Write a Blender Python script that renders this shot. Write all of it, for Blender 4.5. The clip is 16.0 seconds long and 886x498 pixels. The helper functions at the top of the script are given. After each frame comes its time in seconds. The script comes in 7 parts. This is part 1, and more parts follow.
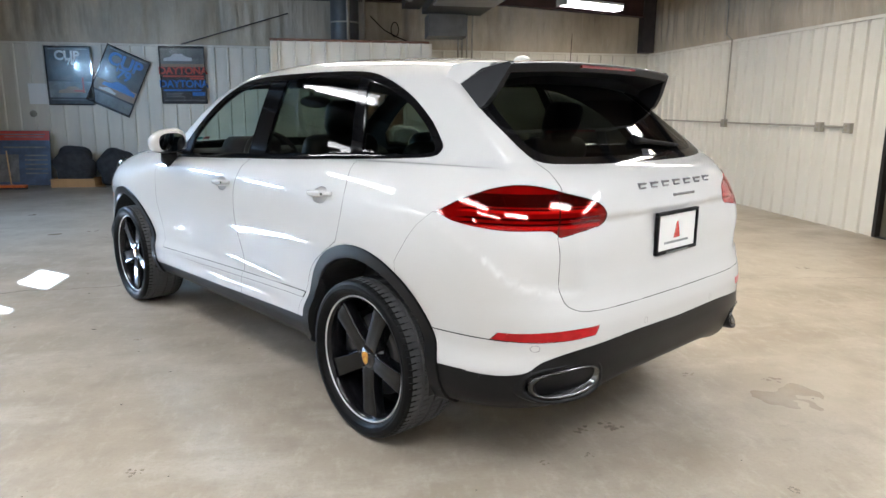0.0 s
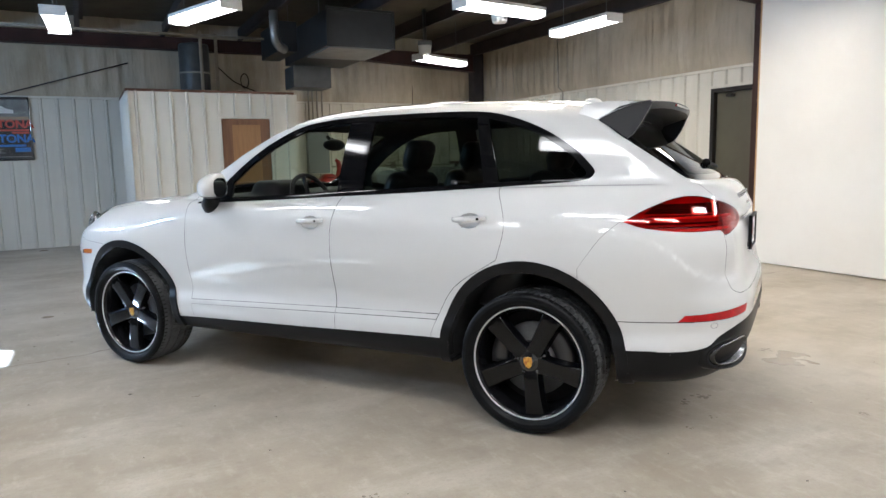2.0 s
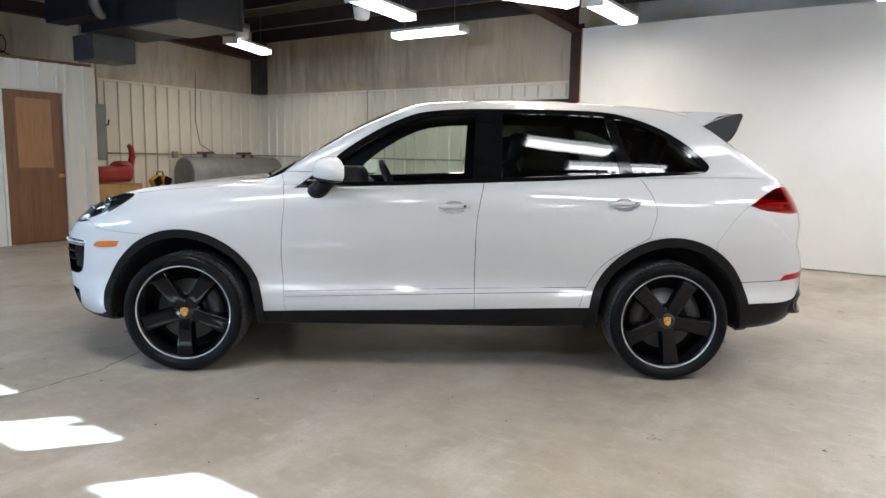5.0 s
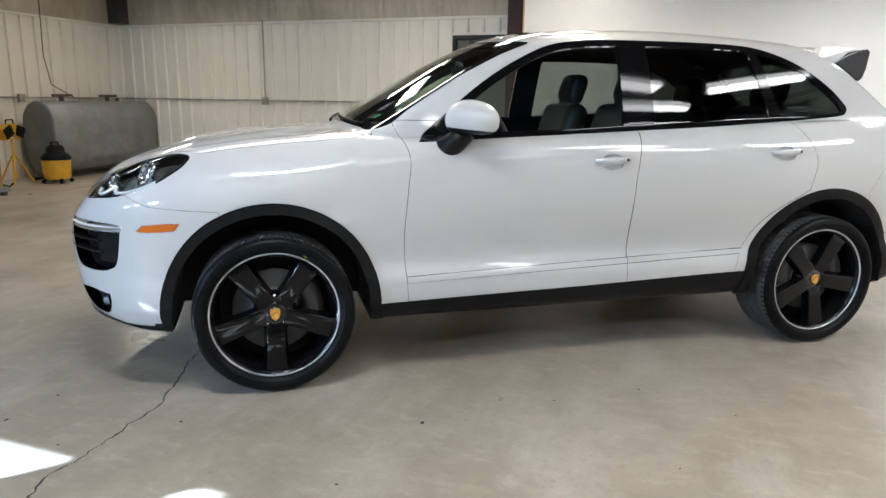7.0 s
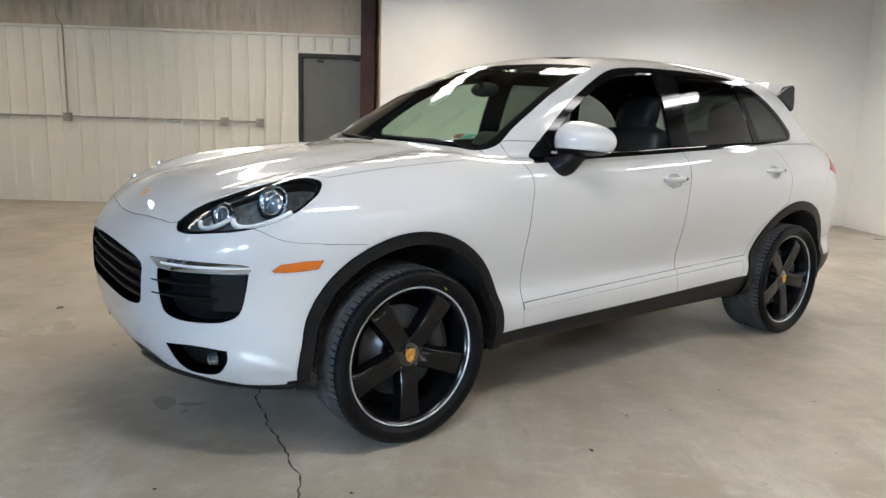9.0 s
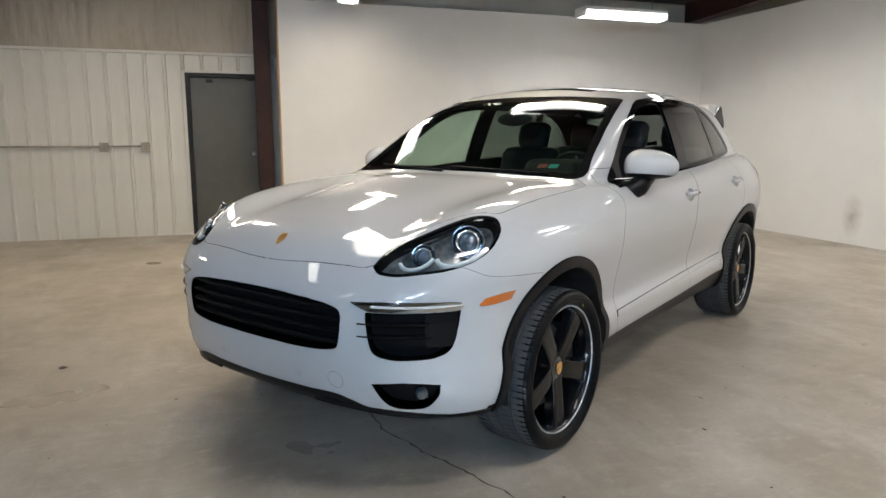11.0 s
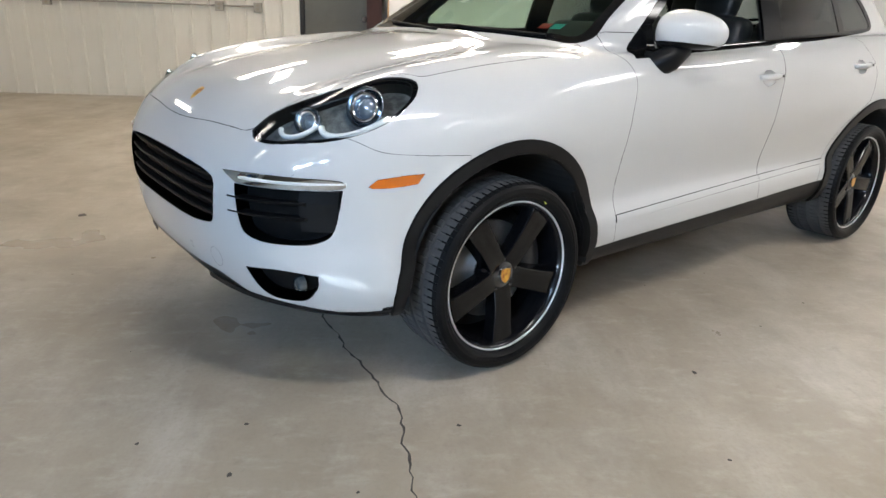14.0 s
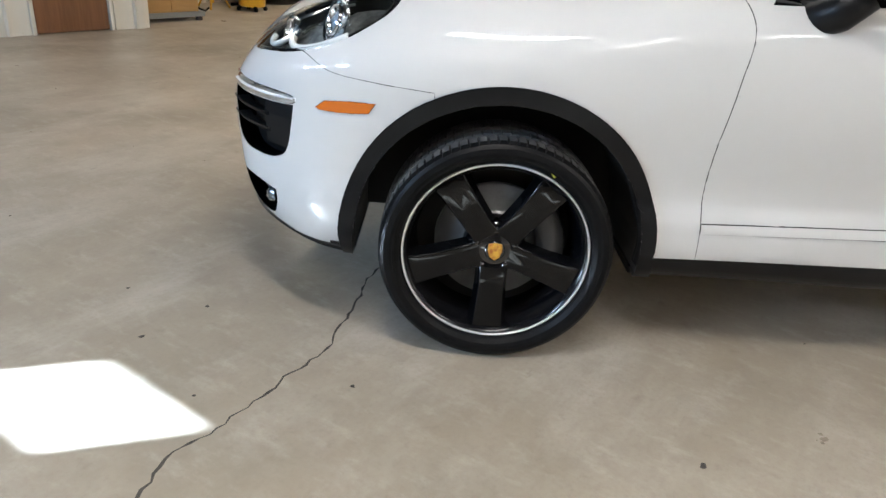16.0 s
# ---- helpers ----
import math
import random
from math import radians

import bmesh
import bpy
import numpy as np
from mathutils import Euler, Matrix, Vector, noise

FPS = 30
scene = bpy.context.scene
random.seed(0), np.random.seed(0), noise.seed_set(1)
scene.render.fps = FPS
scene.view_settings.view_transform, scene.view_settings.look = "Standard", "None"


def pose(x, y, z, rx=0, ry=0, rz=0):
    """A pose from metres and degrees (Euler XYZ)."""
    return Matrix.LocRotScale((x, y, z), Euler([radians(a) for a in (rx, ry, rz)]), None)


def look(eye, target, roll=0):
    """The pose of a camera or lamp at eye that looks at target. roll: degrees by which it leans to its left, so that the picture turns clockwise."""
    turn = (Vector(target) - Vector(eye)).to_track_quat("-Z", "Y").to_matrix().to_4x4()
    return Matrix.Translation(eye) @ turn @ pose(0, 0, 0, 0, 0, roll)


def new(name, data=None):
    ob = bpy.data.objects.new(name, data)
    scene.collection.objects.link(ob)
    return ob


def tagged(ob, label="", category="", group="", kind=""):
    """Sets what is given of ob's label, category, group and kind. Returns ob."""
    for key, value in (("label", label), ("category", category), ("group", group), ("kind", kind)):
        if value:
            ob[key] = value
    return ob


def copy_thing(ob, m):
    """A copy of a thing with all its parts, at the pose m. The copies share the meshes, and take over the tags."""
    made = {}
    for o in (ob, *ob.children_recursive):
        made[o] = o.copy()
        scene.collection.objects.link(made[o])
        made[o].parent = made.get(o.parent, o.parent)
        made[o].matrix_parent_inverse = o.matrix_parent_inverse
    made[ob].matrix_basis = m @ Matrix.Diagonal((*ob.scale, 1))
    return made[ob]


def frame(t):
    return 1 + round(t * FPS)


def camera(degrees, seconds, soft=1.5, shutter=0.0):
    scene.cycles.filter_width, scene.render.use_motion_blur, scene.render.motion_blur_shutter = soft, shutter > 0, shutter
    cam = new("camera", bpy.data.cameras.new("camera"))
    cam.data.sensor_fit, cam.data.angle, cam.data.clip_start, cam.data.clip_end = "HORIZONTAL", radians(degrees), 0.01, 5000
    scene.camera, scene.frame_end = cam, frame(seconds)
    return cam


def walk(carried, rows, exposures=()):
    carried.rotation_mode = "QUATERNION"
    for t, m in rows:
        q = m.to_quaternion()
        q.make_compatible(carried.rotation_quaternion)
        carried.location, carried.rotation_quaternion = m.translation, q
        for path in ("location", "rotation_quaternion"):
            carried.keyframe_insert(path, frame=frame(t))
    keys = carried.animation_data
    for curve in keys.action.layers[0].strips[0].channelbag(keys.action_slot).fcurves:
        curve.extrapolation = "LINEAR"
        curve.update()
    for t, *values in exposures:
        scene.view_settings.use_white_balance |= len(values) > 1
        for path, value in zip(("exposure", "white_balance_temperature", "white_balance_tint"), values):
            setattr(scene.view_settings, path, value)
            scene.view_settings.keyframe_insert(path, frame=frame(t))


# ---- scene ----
cam = camera(66.3, 16.0)
PATH = [
    (0, (-0.045, 0.288, 1.433), (0.239, 2.225, 1.026), 0.5),
    (0.5, (-0.447, 0.313, 1.424), (-0.015, 2.22, 1.003), 1.3),
    (1, (-0.888, 0.346, 1.43), (-0.29, 2.212, 1.032), 1.2),
    (1.5, (-1.346, 0.399, 1.397), (-0.571, 2.211, 1.054), -1.2),
    (2, (-1.823, 0.464, 1.352), (-0.903, 2.221, 1.089), -1.2),
    (2.5, (-2.325, 0.543, 1.344), (-1.223, 2.192, 1.088), -0.8),
    (3, (-2.755, 0.679, 1.339), (-1.537, 2.247, 1.101), -0.3),
    (3.5, (-3.205, 0.857, 1.338), (-1.883, 2.334, 1.076), 0.4),
    (4, (-3.58, 1.16, 1.335), (-2.132, 2.514, 1.072), 0.0),
    (4.2, (-3.697, 1.305, 1.331), (-2.211, 2.618, 1.066), 0.3),
    (6.3, (-4.195, 3.244, 1.282), (-2.394, 4.023, 0.9), 1.7),
    (6.5, (-4.155, 3.395, 1.322), (-2.358, 4.156, 0.886), 1.8),
    (7, (-4.072, 3.877, 1.292), (-2.227, 4.52, 0.863), 0.8),
    (7.5, (-4.04, 4.353, 1.29), (-2.149, 4.854, 0.875), 0.8),
    (8, (-4.093, 4.739, 1.286), (-2.159, 5.079, 0.91), 1.2),
    (8.5, (-4.146, 5.123, 1.27), (-2.182, 5.267, 0.923), 1.6),
    (9, (-4.178, 5.502, 1.247), (-2.211, 5.427, 0.895), 1.8),
    (9.5, (-4.187, 5.882, 1.25), (-2.241, 5.586, 0.896), 1.0),
    (10, (-4.165, 6.215, 1.278), (-2.254, 5.73, 0.939), 1.3),
    (10.2, (-4.174, 6.334, 1.294), (-2.265, 5.828, 0.975), 0.8),
    (11.25, (-4.15, 6.98, 1.37), (-2.288, 6.33, 1.03), -0.3),
    (12.3, (-4.079, 7.03, 1.44), (-2.269, 6.277, 1.044), -1.4),
    (12.5, (-4.068, 6.934, 1.455), (-2.257, 6.193, 1.042), -1.5),
    (13, (-4.082, 6.61, 1.405), (-2.221, 6.031, 0.958), 0.9),
    (13.5, (-3.997, 6.28, 1.335), (-2.111, 5.859, 0.819), 2.5),
    (14, (-3.881, 5.91, 1.246), (-1.996, 5.778, 0.59), 2.1),
    (14.5, (-3.731, 5.549, 1.204), (-1.894, 5.701, 0.426), -0.1),
    (15, (-3.591, 5.208, 1.208), (-1.803, 5.635, 0.42), 0.7),
    (15.5, (-3.47, 4.874, 1.183), (-1.806, 5.643, 0.385), 1.7),
    (16, (-3.246, 4.635, 1.213), (-1.727, 5.626, 0.37), 4.7),
]
EXPOSURES = [(0, 5.13, 5720, 11), (0.5, 5.23, 5720, 11), (2, 4.97, 5700, 11), (3.5, 4.8, 5710, 11), (6.5, 4.78, 5760, 11), (8.5, 4.82, 5960, 11), (10, 4.45, 6090, 12), (12.5, 4.33, 6180, 12), (13.5, 4.47, 6140, 12), (14.5, 5.12, 6010, 12), (15.5, 5.18, 6130, 12), (16, 4.99, 6180, 12)]
walk(cam, [(t, look(eye, target, roll)) for t, eye, target, roll in PATH], EXPOSURES)

# ---- world, sun and lamps ----
world = bpy.data.worlds.new("sky")
scene.world = world
world.use_nodes = True
wn = world.node_tree
sky = wn.nodes.new("ShaderNodeTexSky")
sky.sky_type = "NISHITA"
sky.sun_disc = False
SUN_EL, SUN_DIR = radians(26), Vector((0.79, -0.61, 0)).normalized()   # where the light goes
sky.sun_elevation = SUN_EL
sky.sun_rotation = math.atan2(-SUN_DIR.x, -SUN_DIR.y)
wn.nodes["Background"].inputs[1].default_value = 0.12
wn.links.new(sky.outputs[0], wn.nodes["Background"].inputs[0])
sun = new("sun", bpy.data.lights.new("sun", "SUN"))
sun.data.energy, sun.data.angle, sun.data.color = 5.0, radians(0.5), (0.66, 0.83, 1.0)
sun.matrix_world = look((0, 0, 8), Vector((0, 0, 8)) + SUN_DIR * math.cos(SUN_EL) - Vector((0, 0, math.sin(SUN_EL))))
LAMP_POWER, WINDOW_POWER = 0.72, 2.2

# ---- numbers of the place ----
EAST, NORTH, WEST, SOUTH = 6.077, 13.686, -6.3, -0.73
PANEL_X, PANEL_END, PANEL_TOP = 5.46, 6.09, 3.18
CLAD_TOP, ROOF = 2.5, 3.85
CAR_AT, CAR_HEADING = (-0.025, 4.845), 124.35


# ---- materials ----
def material(name, color, rough=0.5, metal=0.0, coat=0.0, spec=0.5):
    m = bpy.data.materials.new(name)
    m.use_nodes = True
    b = m.node_tree.nodes["Principled BSDF"]
    b.inputs["Base Color"].default_value = (*color, 1)
    b.inputs["Roughness"].default_value = rough
    b.inputs["Metallic"].default_value = metal
    b.inputs["Coat Weight"].default_value = coat
    b.inputs["Coat Roughness"].default_value = 0.03
    b.inputs["Specular IOR Level"].default_value = spec
    return m


def node(m, kind, **values):
    n = m.node_tree.nodes.new(kind)
    for k, v in values.items():
        n.inputs[k].default_value = v
    return n


def link(m, a, b):
    m.node_tree.links.new(a, b)


def coords(m, scale=(1, 1, 1)):
    t, p = node(m, "ShaderNodeTexCoord"), node(m, "ShaderNodeMapping", Scale=scale)
    link(m, t.outputs["Object"], p.inputs["Vector"])
    return p.outputs[0]


def mottle(m, color2, scale=4.0, amount=0.5, detail=6.0, lo=0.35, hi=0.65, stretch=(1, 1, 1)):
    """Mixes the base colour towards color2 by a noise."""
    b = m.node_tree.nodes["Principled BSDF"]
    n = node(m, "ShaderNodeTexNoise", Scale=scale, Detail=detail, Roughness=0.65)
    link(m, coords(m, stretch), n.inputs["Vector"])
    r = node(m, "ShaderNodeMapRange", **{"From Min": lo, "From Max": hi, "To Min": 0.0, "To Max": amount})
    r.interpolation_type = "SMOOTHSTEP"
    link(m, n.outputs[0], r.inputs[0])
    x = node(m, "ShaderNodeMix")
    x.data_type = "RGBA"
    socket = b.inputs["Base Color"]
    if socket.is_linked:
        link(m, socket.links[0].from_socket, x.inputs[6])
    else:
        x.inputs[6].default_value = socket.default_value
    x.inputs[7].default_value = (*color2, 1)
    link(m, r.outputs[0], x.inputs[0])
    link(m, x.outputs[2], socket)
    return m


def bumpy(m, scale=60.0, strength=0.2, distance=0.002, detail=4.0, stretch=(1, 1, 1)):
    b = m.node_tree.nodes["Principled BSDF"]
    n = node(m, "ShaderNodeTexNoise", Scale=scale, Detail=detail)
    link(m, coords(m, stretch), n.inputs["Vector"])
    u = node(m, "ShaderNodeBump", Strength=strength, Distance=distance)
    link(m, n.outputs[0], u.inputs["Height"])
    if b.inputs["Normal"].is_linked:
        link(m, b.inputs["Normal"].links[0].from_socket, u.inputs["Normal"])
    link(m, u.outputs[0], b.inputs["Normal"])
    return m


def rough_noise(m, lo, hi, scale=3.0):
    b = m.node_tree.nodes["Principled BSDF"]
    n = node(m, "ShaderNodeTexNoise", Scale=scale, Detail=4.0, Roughness=0.5)
    link(m, coords(m), n.inputs["Vector"])
    r = node(m, "ShaderNodeMapRange", **{"From Min": 0.3, "From Max": 0.7, "To Min": lo, "To Max": hi})
    link(m, n.outputs[0], r.inputs[0])
    link(m, r.outputs[0], b.inputs["Roughness"])
    return m


def glass(name, tint, gloss=1.0, base=0.04):
    m = bpy.data.materials.new(name)
    m.use_nodes = True
    m.node_tree.nodes.remove(m.node_tree.nodes["Principled BSDF"])
    t = node(m, "ShaderNodeBsdfTransparent", Color=(*tint, 1))
    g = node(m, "ShaderNodeBsdfGlossy", Color=(gloss, gloss, gloss, 1), Roughness=0.01)
    w = node(m, "ShaderNodeLayerWeight", Blend=0.5)
    p5 = node(m, "ShaderNodeMath")
    p5.operation, p5.inputs[1].default_value = "POWER", 5.0
    f = node(m, "ShaderNodeMath")
    f.operation, f.use_clamp = "MULTIPLY_ADD", True
    f.inputs[1].default_value, f.inputs[2].default_value = 0.92, base
    link(m, w.outputs["Facing"], p5.inputs[0])
    link(m, p5.outputs[0], f.inputs[0])
    x = node(m, "ShaderNodeMixShader")
    link(m, f.outputs[0], x.inputs[0])
    link(m, t.outputs[0], x.inputs[1])
    link(m, g.outputs[0], x.inputs[2])
    link(m, x.outputs[0], m.node_tree.nodes["Material Output"].inputs[0])
    return m


def emitter(name, color, strength):
    m = material(name, (0.9, 0.9, 0.9), 0.4)
    b = m.node_tree.nodes["Principled BSDF"]
    b.inputs["Emission Color"].default_value = (*color, 1)
    b.inputs["Emission Strength"].default_value = strength
    return m


CONCRETE = material("concrete", (0.375, 0.325, 0.255), 0.42)
mottle(CONCRETE, (0.27, 0.23, 0.175), 0.55, 0.8, 5, 0.36, 0.70)
mottle(CONCRETE, (0.46, 0.415, 0.345), 1.5, 0.6, 6, 0.42, 0.72)
mottle(CONCRETE, (0.23, 0.193, 0.146), 4.0, 0.45, 5, 0.45, 0.78)
mottle(CONCRETE, (0.30, 0.225, 0.145), 1.15, 0.35, 5, 0.50, 0.78)
mottle(CONCRETE, (0.55, 0.51, 0.44), 0.9, 0.55, 7, 0.48, 0.74, (1, 2.6, 1))
mottle(CONCRETE, (0.54, 0.50, 0.43), 6.5, 0.40, 7, 0.48, 0.76, (2.2, 1, 1))
mottle(CONCRETE, (0.20, 0.165, 0.125), 13.0, 0.40, 4, 0.56, 0.80)
mottle(CONCRETE, (0.26, 0.22, 0.17), 60.0, 0.35, 4, 0.42, 0.80)
mottle(CONCRETE, (0.17, 0.14, 0.105), 3.4, 0.55, 5, 0.66, 0.78)
mottle(CONCRETE, (0.19, 0.16, 0.12), 7.0, 0.5, 4, 0.68, 0.80, (1, 1.8, 1))
rough_noise(CONCRETE, 0.27, 0.50, 1.1)
bumpy(CONCRETE, 9.0, 0.08, 0.003, 3)
bumpy(CONCRETE, 120.0, 0.12, 0.001)
CLAD = mottle(material("white_ribbed_metal", (0.68, 0.645, 0.565), 0.42), (0.57, 0.53, 0.445), 1.2, 0.6, 8, 0.42, 0.7, (1, 1, 0.35))
mottle(CLAD, (0.46, 0.43, 0.37), 6.0, 0.22, 5, 0.55, 0.8, (1, 1, 0.3))
mottle(CLAD, (0.30, 0.22, 0.13), 11.0, 0.5, 3, 0.715, 0.80)
mottle(CLAD, (0.42, 0.39, 0.32), 2.6, 0.28, 6, 0.52, 0.78, (1, 1, 0.22))
WHITEWALL = mottle(material("white_painted_board", (0.80, 0.785, 0.755), 0.6), (0.72, 0.70, 0.665), 0.8, 0.5, 8)
bumpy(WHITEWALL, 40.0, 0.08, 0.001)
DOORSKIN = mottle(material("tan_sectional_door", (0.17, 0.15, 0.12), 0.5), (0.12, 0.105, 0.085), 1.5, 0.6)
VINYL = mottle(material("beige_vinyl_blanket", (0.48, 0.41, 0.305), 0.45), (0.30, 0.25, 0.175), 1.1, 0.75, 10, 0.4, 0.68, (1, 1, 0.5))
mottle(VINYL, (0.22, 0.17, 0.11), 2.2, 0.42, 6, 0.52, 0.74, (3.2, 3.2, 0.35))
mottle(VINYL, (0.52, 0.46, 0.36), 3.1, 0.5, 8, 0.55, 0.72, (4.5, 4.5, 0.3))
bumpy(VINYL, 5.0, 0.9, 0.03, 6, (2, 2, 0.4))
# same vinyl as the walls, darkened to stand in for dim light up there
ROOFVINYL = mottle(material("dimmed_roof_vinyl", (0.10, 0.085, 0.062), 0.7), (0.055, 0.045, 0.033), 1.3, 0.75, 8)
REDSTEEL = mottle(material("red_oxide_steel", (0.055, 0.024, 0.019), 0.55, 0, 0, 0.25), (0.028, 0.015, 0.013), 3.0, 0.7)
DARKSTEEL = mottle(material("dark_steel", (0.045, 0.035, 0.034), 0.6), (0.02, 0.017, 0.017), 4.0, 0.6)
GALV = mottle(material("galvanised_sheet", (0.26, 0.27, 0.275), 0.42, 0.75), (0.16, 0.165, 0.17), 6.0, 0.6)
CONDUIT = mottle(material("painted_conduit", (0.36, 0.335, 0.28), 0.5, 0.1), (0.24, 0.22, 0.18), 9.0, 0.6)
GREYBOX = mottle(material("grey_enamel", (0.22, 0.235, 0.24), 0.4), (0.16, 0.17, 0.175), 4.0, 0.5)
TANKGREY = mottle(material("tank_grey", (0.20, 0.205, 0.205), 0.5), (0.13, 0.13, 0.13), 3.0, 0.7)
DOORGREY = mottle(material("taupe_door_paint", (0.098, 0.088, 0.058), 0.42), (0.068, 0.060, 0.040), 1.5, 0.6, 8)
FRAMEDARK = mottle(material("dark_brown_frame", (0.020, 0.016, 0.014), 0.5, 0, 0, 0.25), (0.025, 0.026, 0.024), 3.0, 0.5)
WOOD = mottle(material("orange_stained_wood", (0.19, 0.080, 0.030), 0.38), (0.12, 0.048, 0.017), 3.0, 0.8, 10, 0.35, 0.7, (9, 9, 0.6))
RAWWOOD = mottle(material("raw_lumber", (0.52, 0.33, 0.16), 0.6), (0.38, 0.22, 0.10), 3.0, 0.7, 8, 0.35, 0.7, (8, 8, 0.7))
PLY = mottle(material("tan_plywood", (0.42, 0.25, 0.09), 0.5), (0.33, 0.18, 0.06), 2.0, 0.7, 8, 0.35, 0.7, (1, 1, 6))
BLACKPLASTIC = bumpy(mottle(material("black_plastic", (0.005, 0.005, 0.0055), 0.5, 0, 0, 0.10), (0.010, 0.010, 0.010), 8, 0.5), 350, 0.15, 0.0006)
ARCHBLACK = bumpy(mottle(material("satin_black_plastic", (0.006, 0.006, 0.0065), 0.36, 0, 0, 0.18), (0.010, 0.010, 0.011), 8, 0.5), 350, 0.12, 0.0005)
GLOSSBLACK = material("gloss_black", (0.006, 0.006, 0.007), 0.07, 0, 1.0)
TREAD = mottle(material("grey_tread_rubber", (0.060, 0.061, 0.063), 0.7), (0.085, 0.085, 0.084), 25, 0.5)
RUBBER = bumpy(mottle(material("tyre_rubber", (0.004, 0.004, 0.0045), 0.42, 0, 0, 0.12), (0.007, 0.0075, 0.008), 20, 0.5), 200, 0.12, 0.0006)
CHROME = material("chrome", (0.82, 0.83, 0.84), 0.08, 1.0)
BADGE = material("dark_chrome_badge", (0.22, 0.22, 0.23), 0.25, 1.0)
TIP = mottle(material("sooty_steel_tip", (0.20, 0.20, 0.205), 0.25, 1.0), (0.04, 0.04, 0.04), 9, 0.9)
BARREL = material("black_rim_barrel", (0.005, 0.005, 0.006), 0.2, 0, 0.15, 0.25)
HEADCASE = mottle(material("smoked_headlamp_case", (0.34, 0.36, 0.35), 0.25, 0.4), (0.05, 0.055, 0.06), 9, 0.9)
BOWL = material("blue_tinted_reflector", (0.30, 0.37, 0.44), 0.16, 1.0)
BRUSHED = mottle(material("brushed_steel", (0.55, 0.55, 0.56), 0.28, 1.0), (0.4, 0.4, 0.41), 30, 0.5)
ALU = material("machined_rim_lip", (0.72, 0.72, 0.72), 0.32, 0.45)
PAINT = material("white_car_paint", (0.56, 0.56, 0.555), 0.5, 0.0, 1.0, 0.25)
CABIN = bumpy(mottle(material("dark_cabin_trim", (0.009, 0.009, 0.010), 0.65), (0.014, 0.013, 0.013), 5, 0.5), 300, 0.2, 0.0006)
LEATHER = bumpy(mottle(material("black_leather", (0.018, 0.018, 0.019), 0.42), (0.03, 0.029, 0.028), 6, 0.5), 160, 0.3, 0.001)
UNDER = material("underbody_black", (0.010, 0.010, 0.010), 0.8)
AMBER = material("amber_lens", (0.60, 0.14, 0.008), 0.12, 0, 1.0)
REDLENS = material("red_lens", (0.19, 0.005, 0.006), 0.10, 0, 1.0)
REFLEX = mottle(material("red_reflex_lens", (0.50, 0.008, 0.012), 0.3, 0, 0.25, 0.2), (0.30, 0.004, 0.006), 14, 0.7)
REDBRIGHT = material("bright_red_reflector", (0.48, 0.018, 0.012), 0.12, 0, 1.0)
DARKLENS = material("smoked_red_lens", (0.022, 0.003, 0.003), 0.08, 0, 1.0)
GOLD = mottle(material("gold_enamel", (0.72, 0.42, 0.06), 0.3, 0.4), (0.35, 0.06, 0.03), 60, 0.8)
YELLOW = mottle(material("yellow_plastic", (0.72, 0.40, 0.02), 0.4), (0.5, 0.27, 0.02), 6, 0.6)
REDPLASTIC = mottle(material("red_enamel", (0.30, 0.020, 0.015), 0.35), (0.2, 0.014, 0.012), 5, 0.6)
WHITEPL = material("white_plastic", (0.78, 0.78, 0.77), 0.4)
BAG = bumpy(mottle(material("black_bag_cloth", (0.02, 0.02, 0.022), 0.8), (0.045, 0.045, 0.05), 8, 0.6), 40, 0.5, 0.01)
CARDBOARD = mottle(material("brown_cardboard", (0.42, 0.25, 0.11), 0.75), (0.32, 0.19, 0.08), 5, 0.5)
LAMPGLOW = emitter("lamp_diffuser", (1.0, 0.95, 0.86), 0.36)
GLASS_DARK = glass("privacy_glass", (0.17, 0.195, 0.18))
GLASS_RED = glass("red_lamp_cover", (0.90, 0.27, 0.22))
GLASS_CLEAR = glass("clear_car_glass", (0.62, 0.74, 0.66))
GLASS_LENS = glass("clear_lens", (0.92, 0.94, 0.95), 1.0, 0.05)
GLASS_ROOF = material("sunroof_glass", (0.01, 0.011, 0.012), 0.05, 0, 1.0)
TRIMBLACK = material("black_pillar_trim", (0.005, 0.005, 0.0055), 0.06, 0, 0, 0.2)
DARKWOOD = mottle(material("dark_stained_lumber", (0.17, 0.07, 0.035), 0.5), (0.09, 0.04, 0.02), 3.0, 0.7, 8, 0.35, 0.7, (1, 8, 8))
PALEWOOD = mottle(material("faded_door_wood", (0.33, 0.165, 0.058), 0.45), (0.25, 0.115, 0.04), 4.0, 0.7, 8, 0.35, 0.7, (7, 7, 0.8))
SATIN = bumpy(material("satin_black", (0.008, 0.008, 0.009), 0.42, 0, 0.0, 0.22), 120, 0.05, 0.0006)
TEAL = material("teal_print", (0.02, 0.30, 0.26), 0.4)
PRINTBLUEGREY = mottle(material("blue_grey_print", (0.09, 0.13, 0.22), 0.35), (0.05, 0.06, 0.09), 4, 0.7)
ORANGE = material("orange_plastic", (0.70, 0.14, 0.02), 0.45)
RUST = mottle(material("rusty_iron", (0.10, 0.055, 0.035), 0.7), (0.05, 0.035, 0.03), 14, 0.7)
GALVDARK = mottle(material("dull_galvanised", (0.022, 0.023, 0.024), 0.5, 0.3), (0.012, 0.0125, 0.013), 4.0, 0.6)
TANKDARK = mottle(material("dark_tank_enamel", (0.075, 0.075, 0.072), 0.45), (0.045, 0.045, 0.043), 5.0, 0.6)
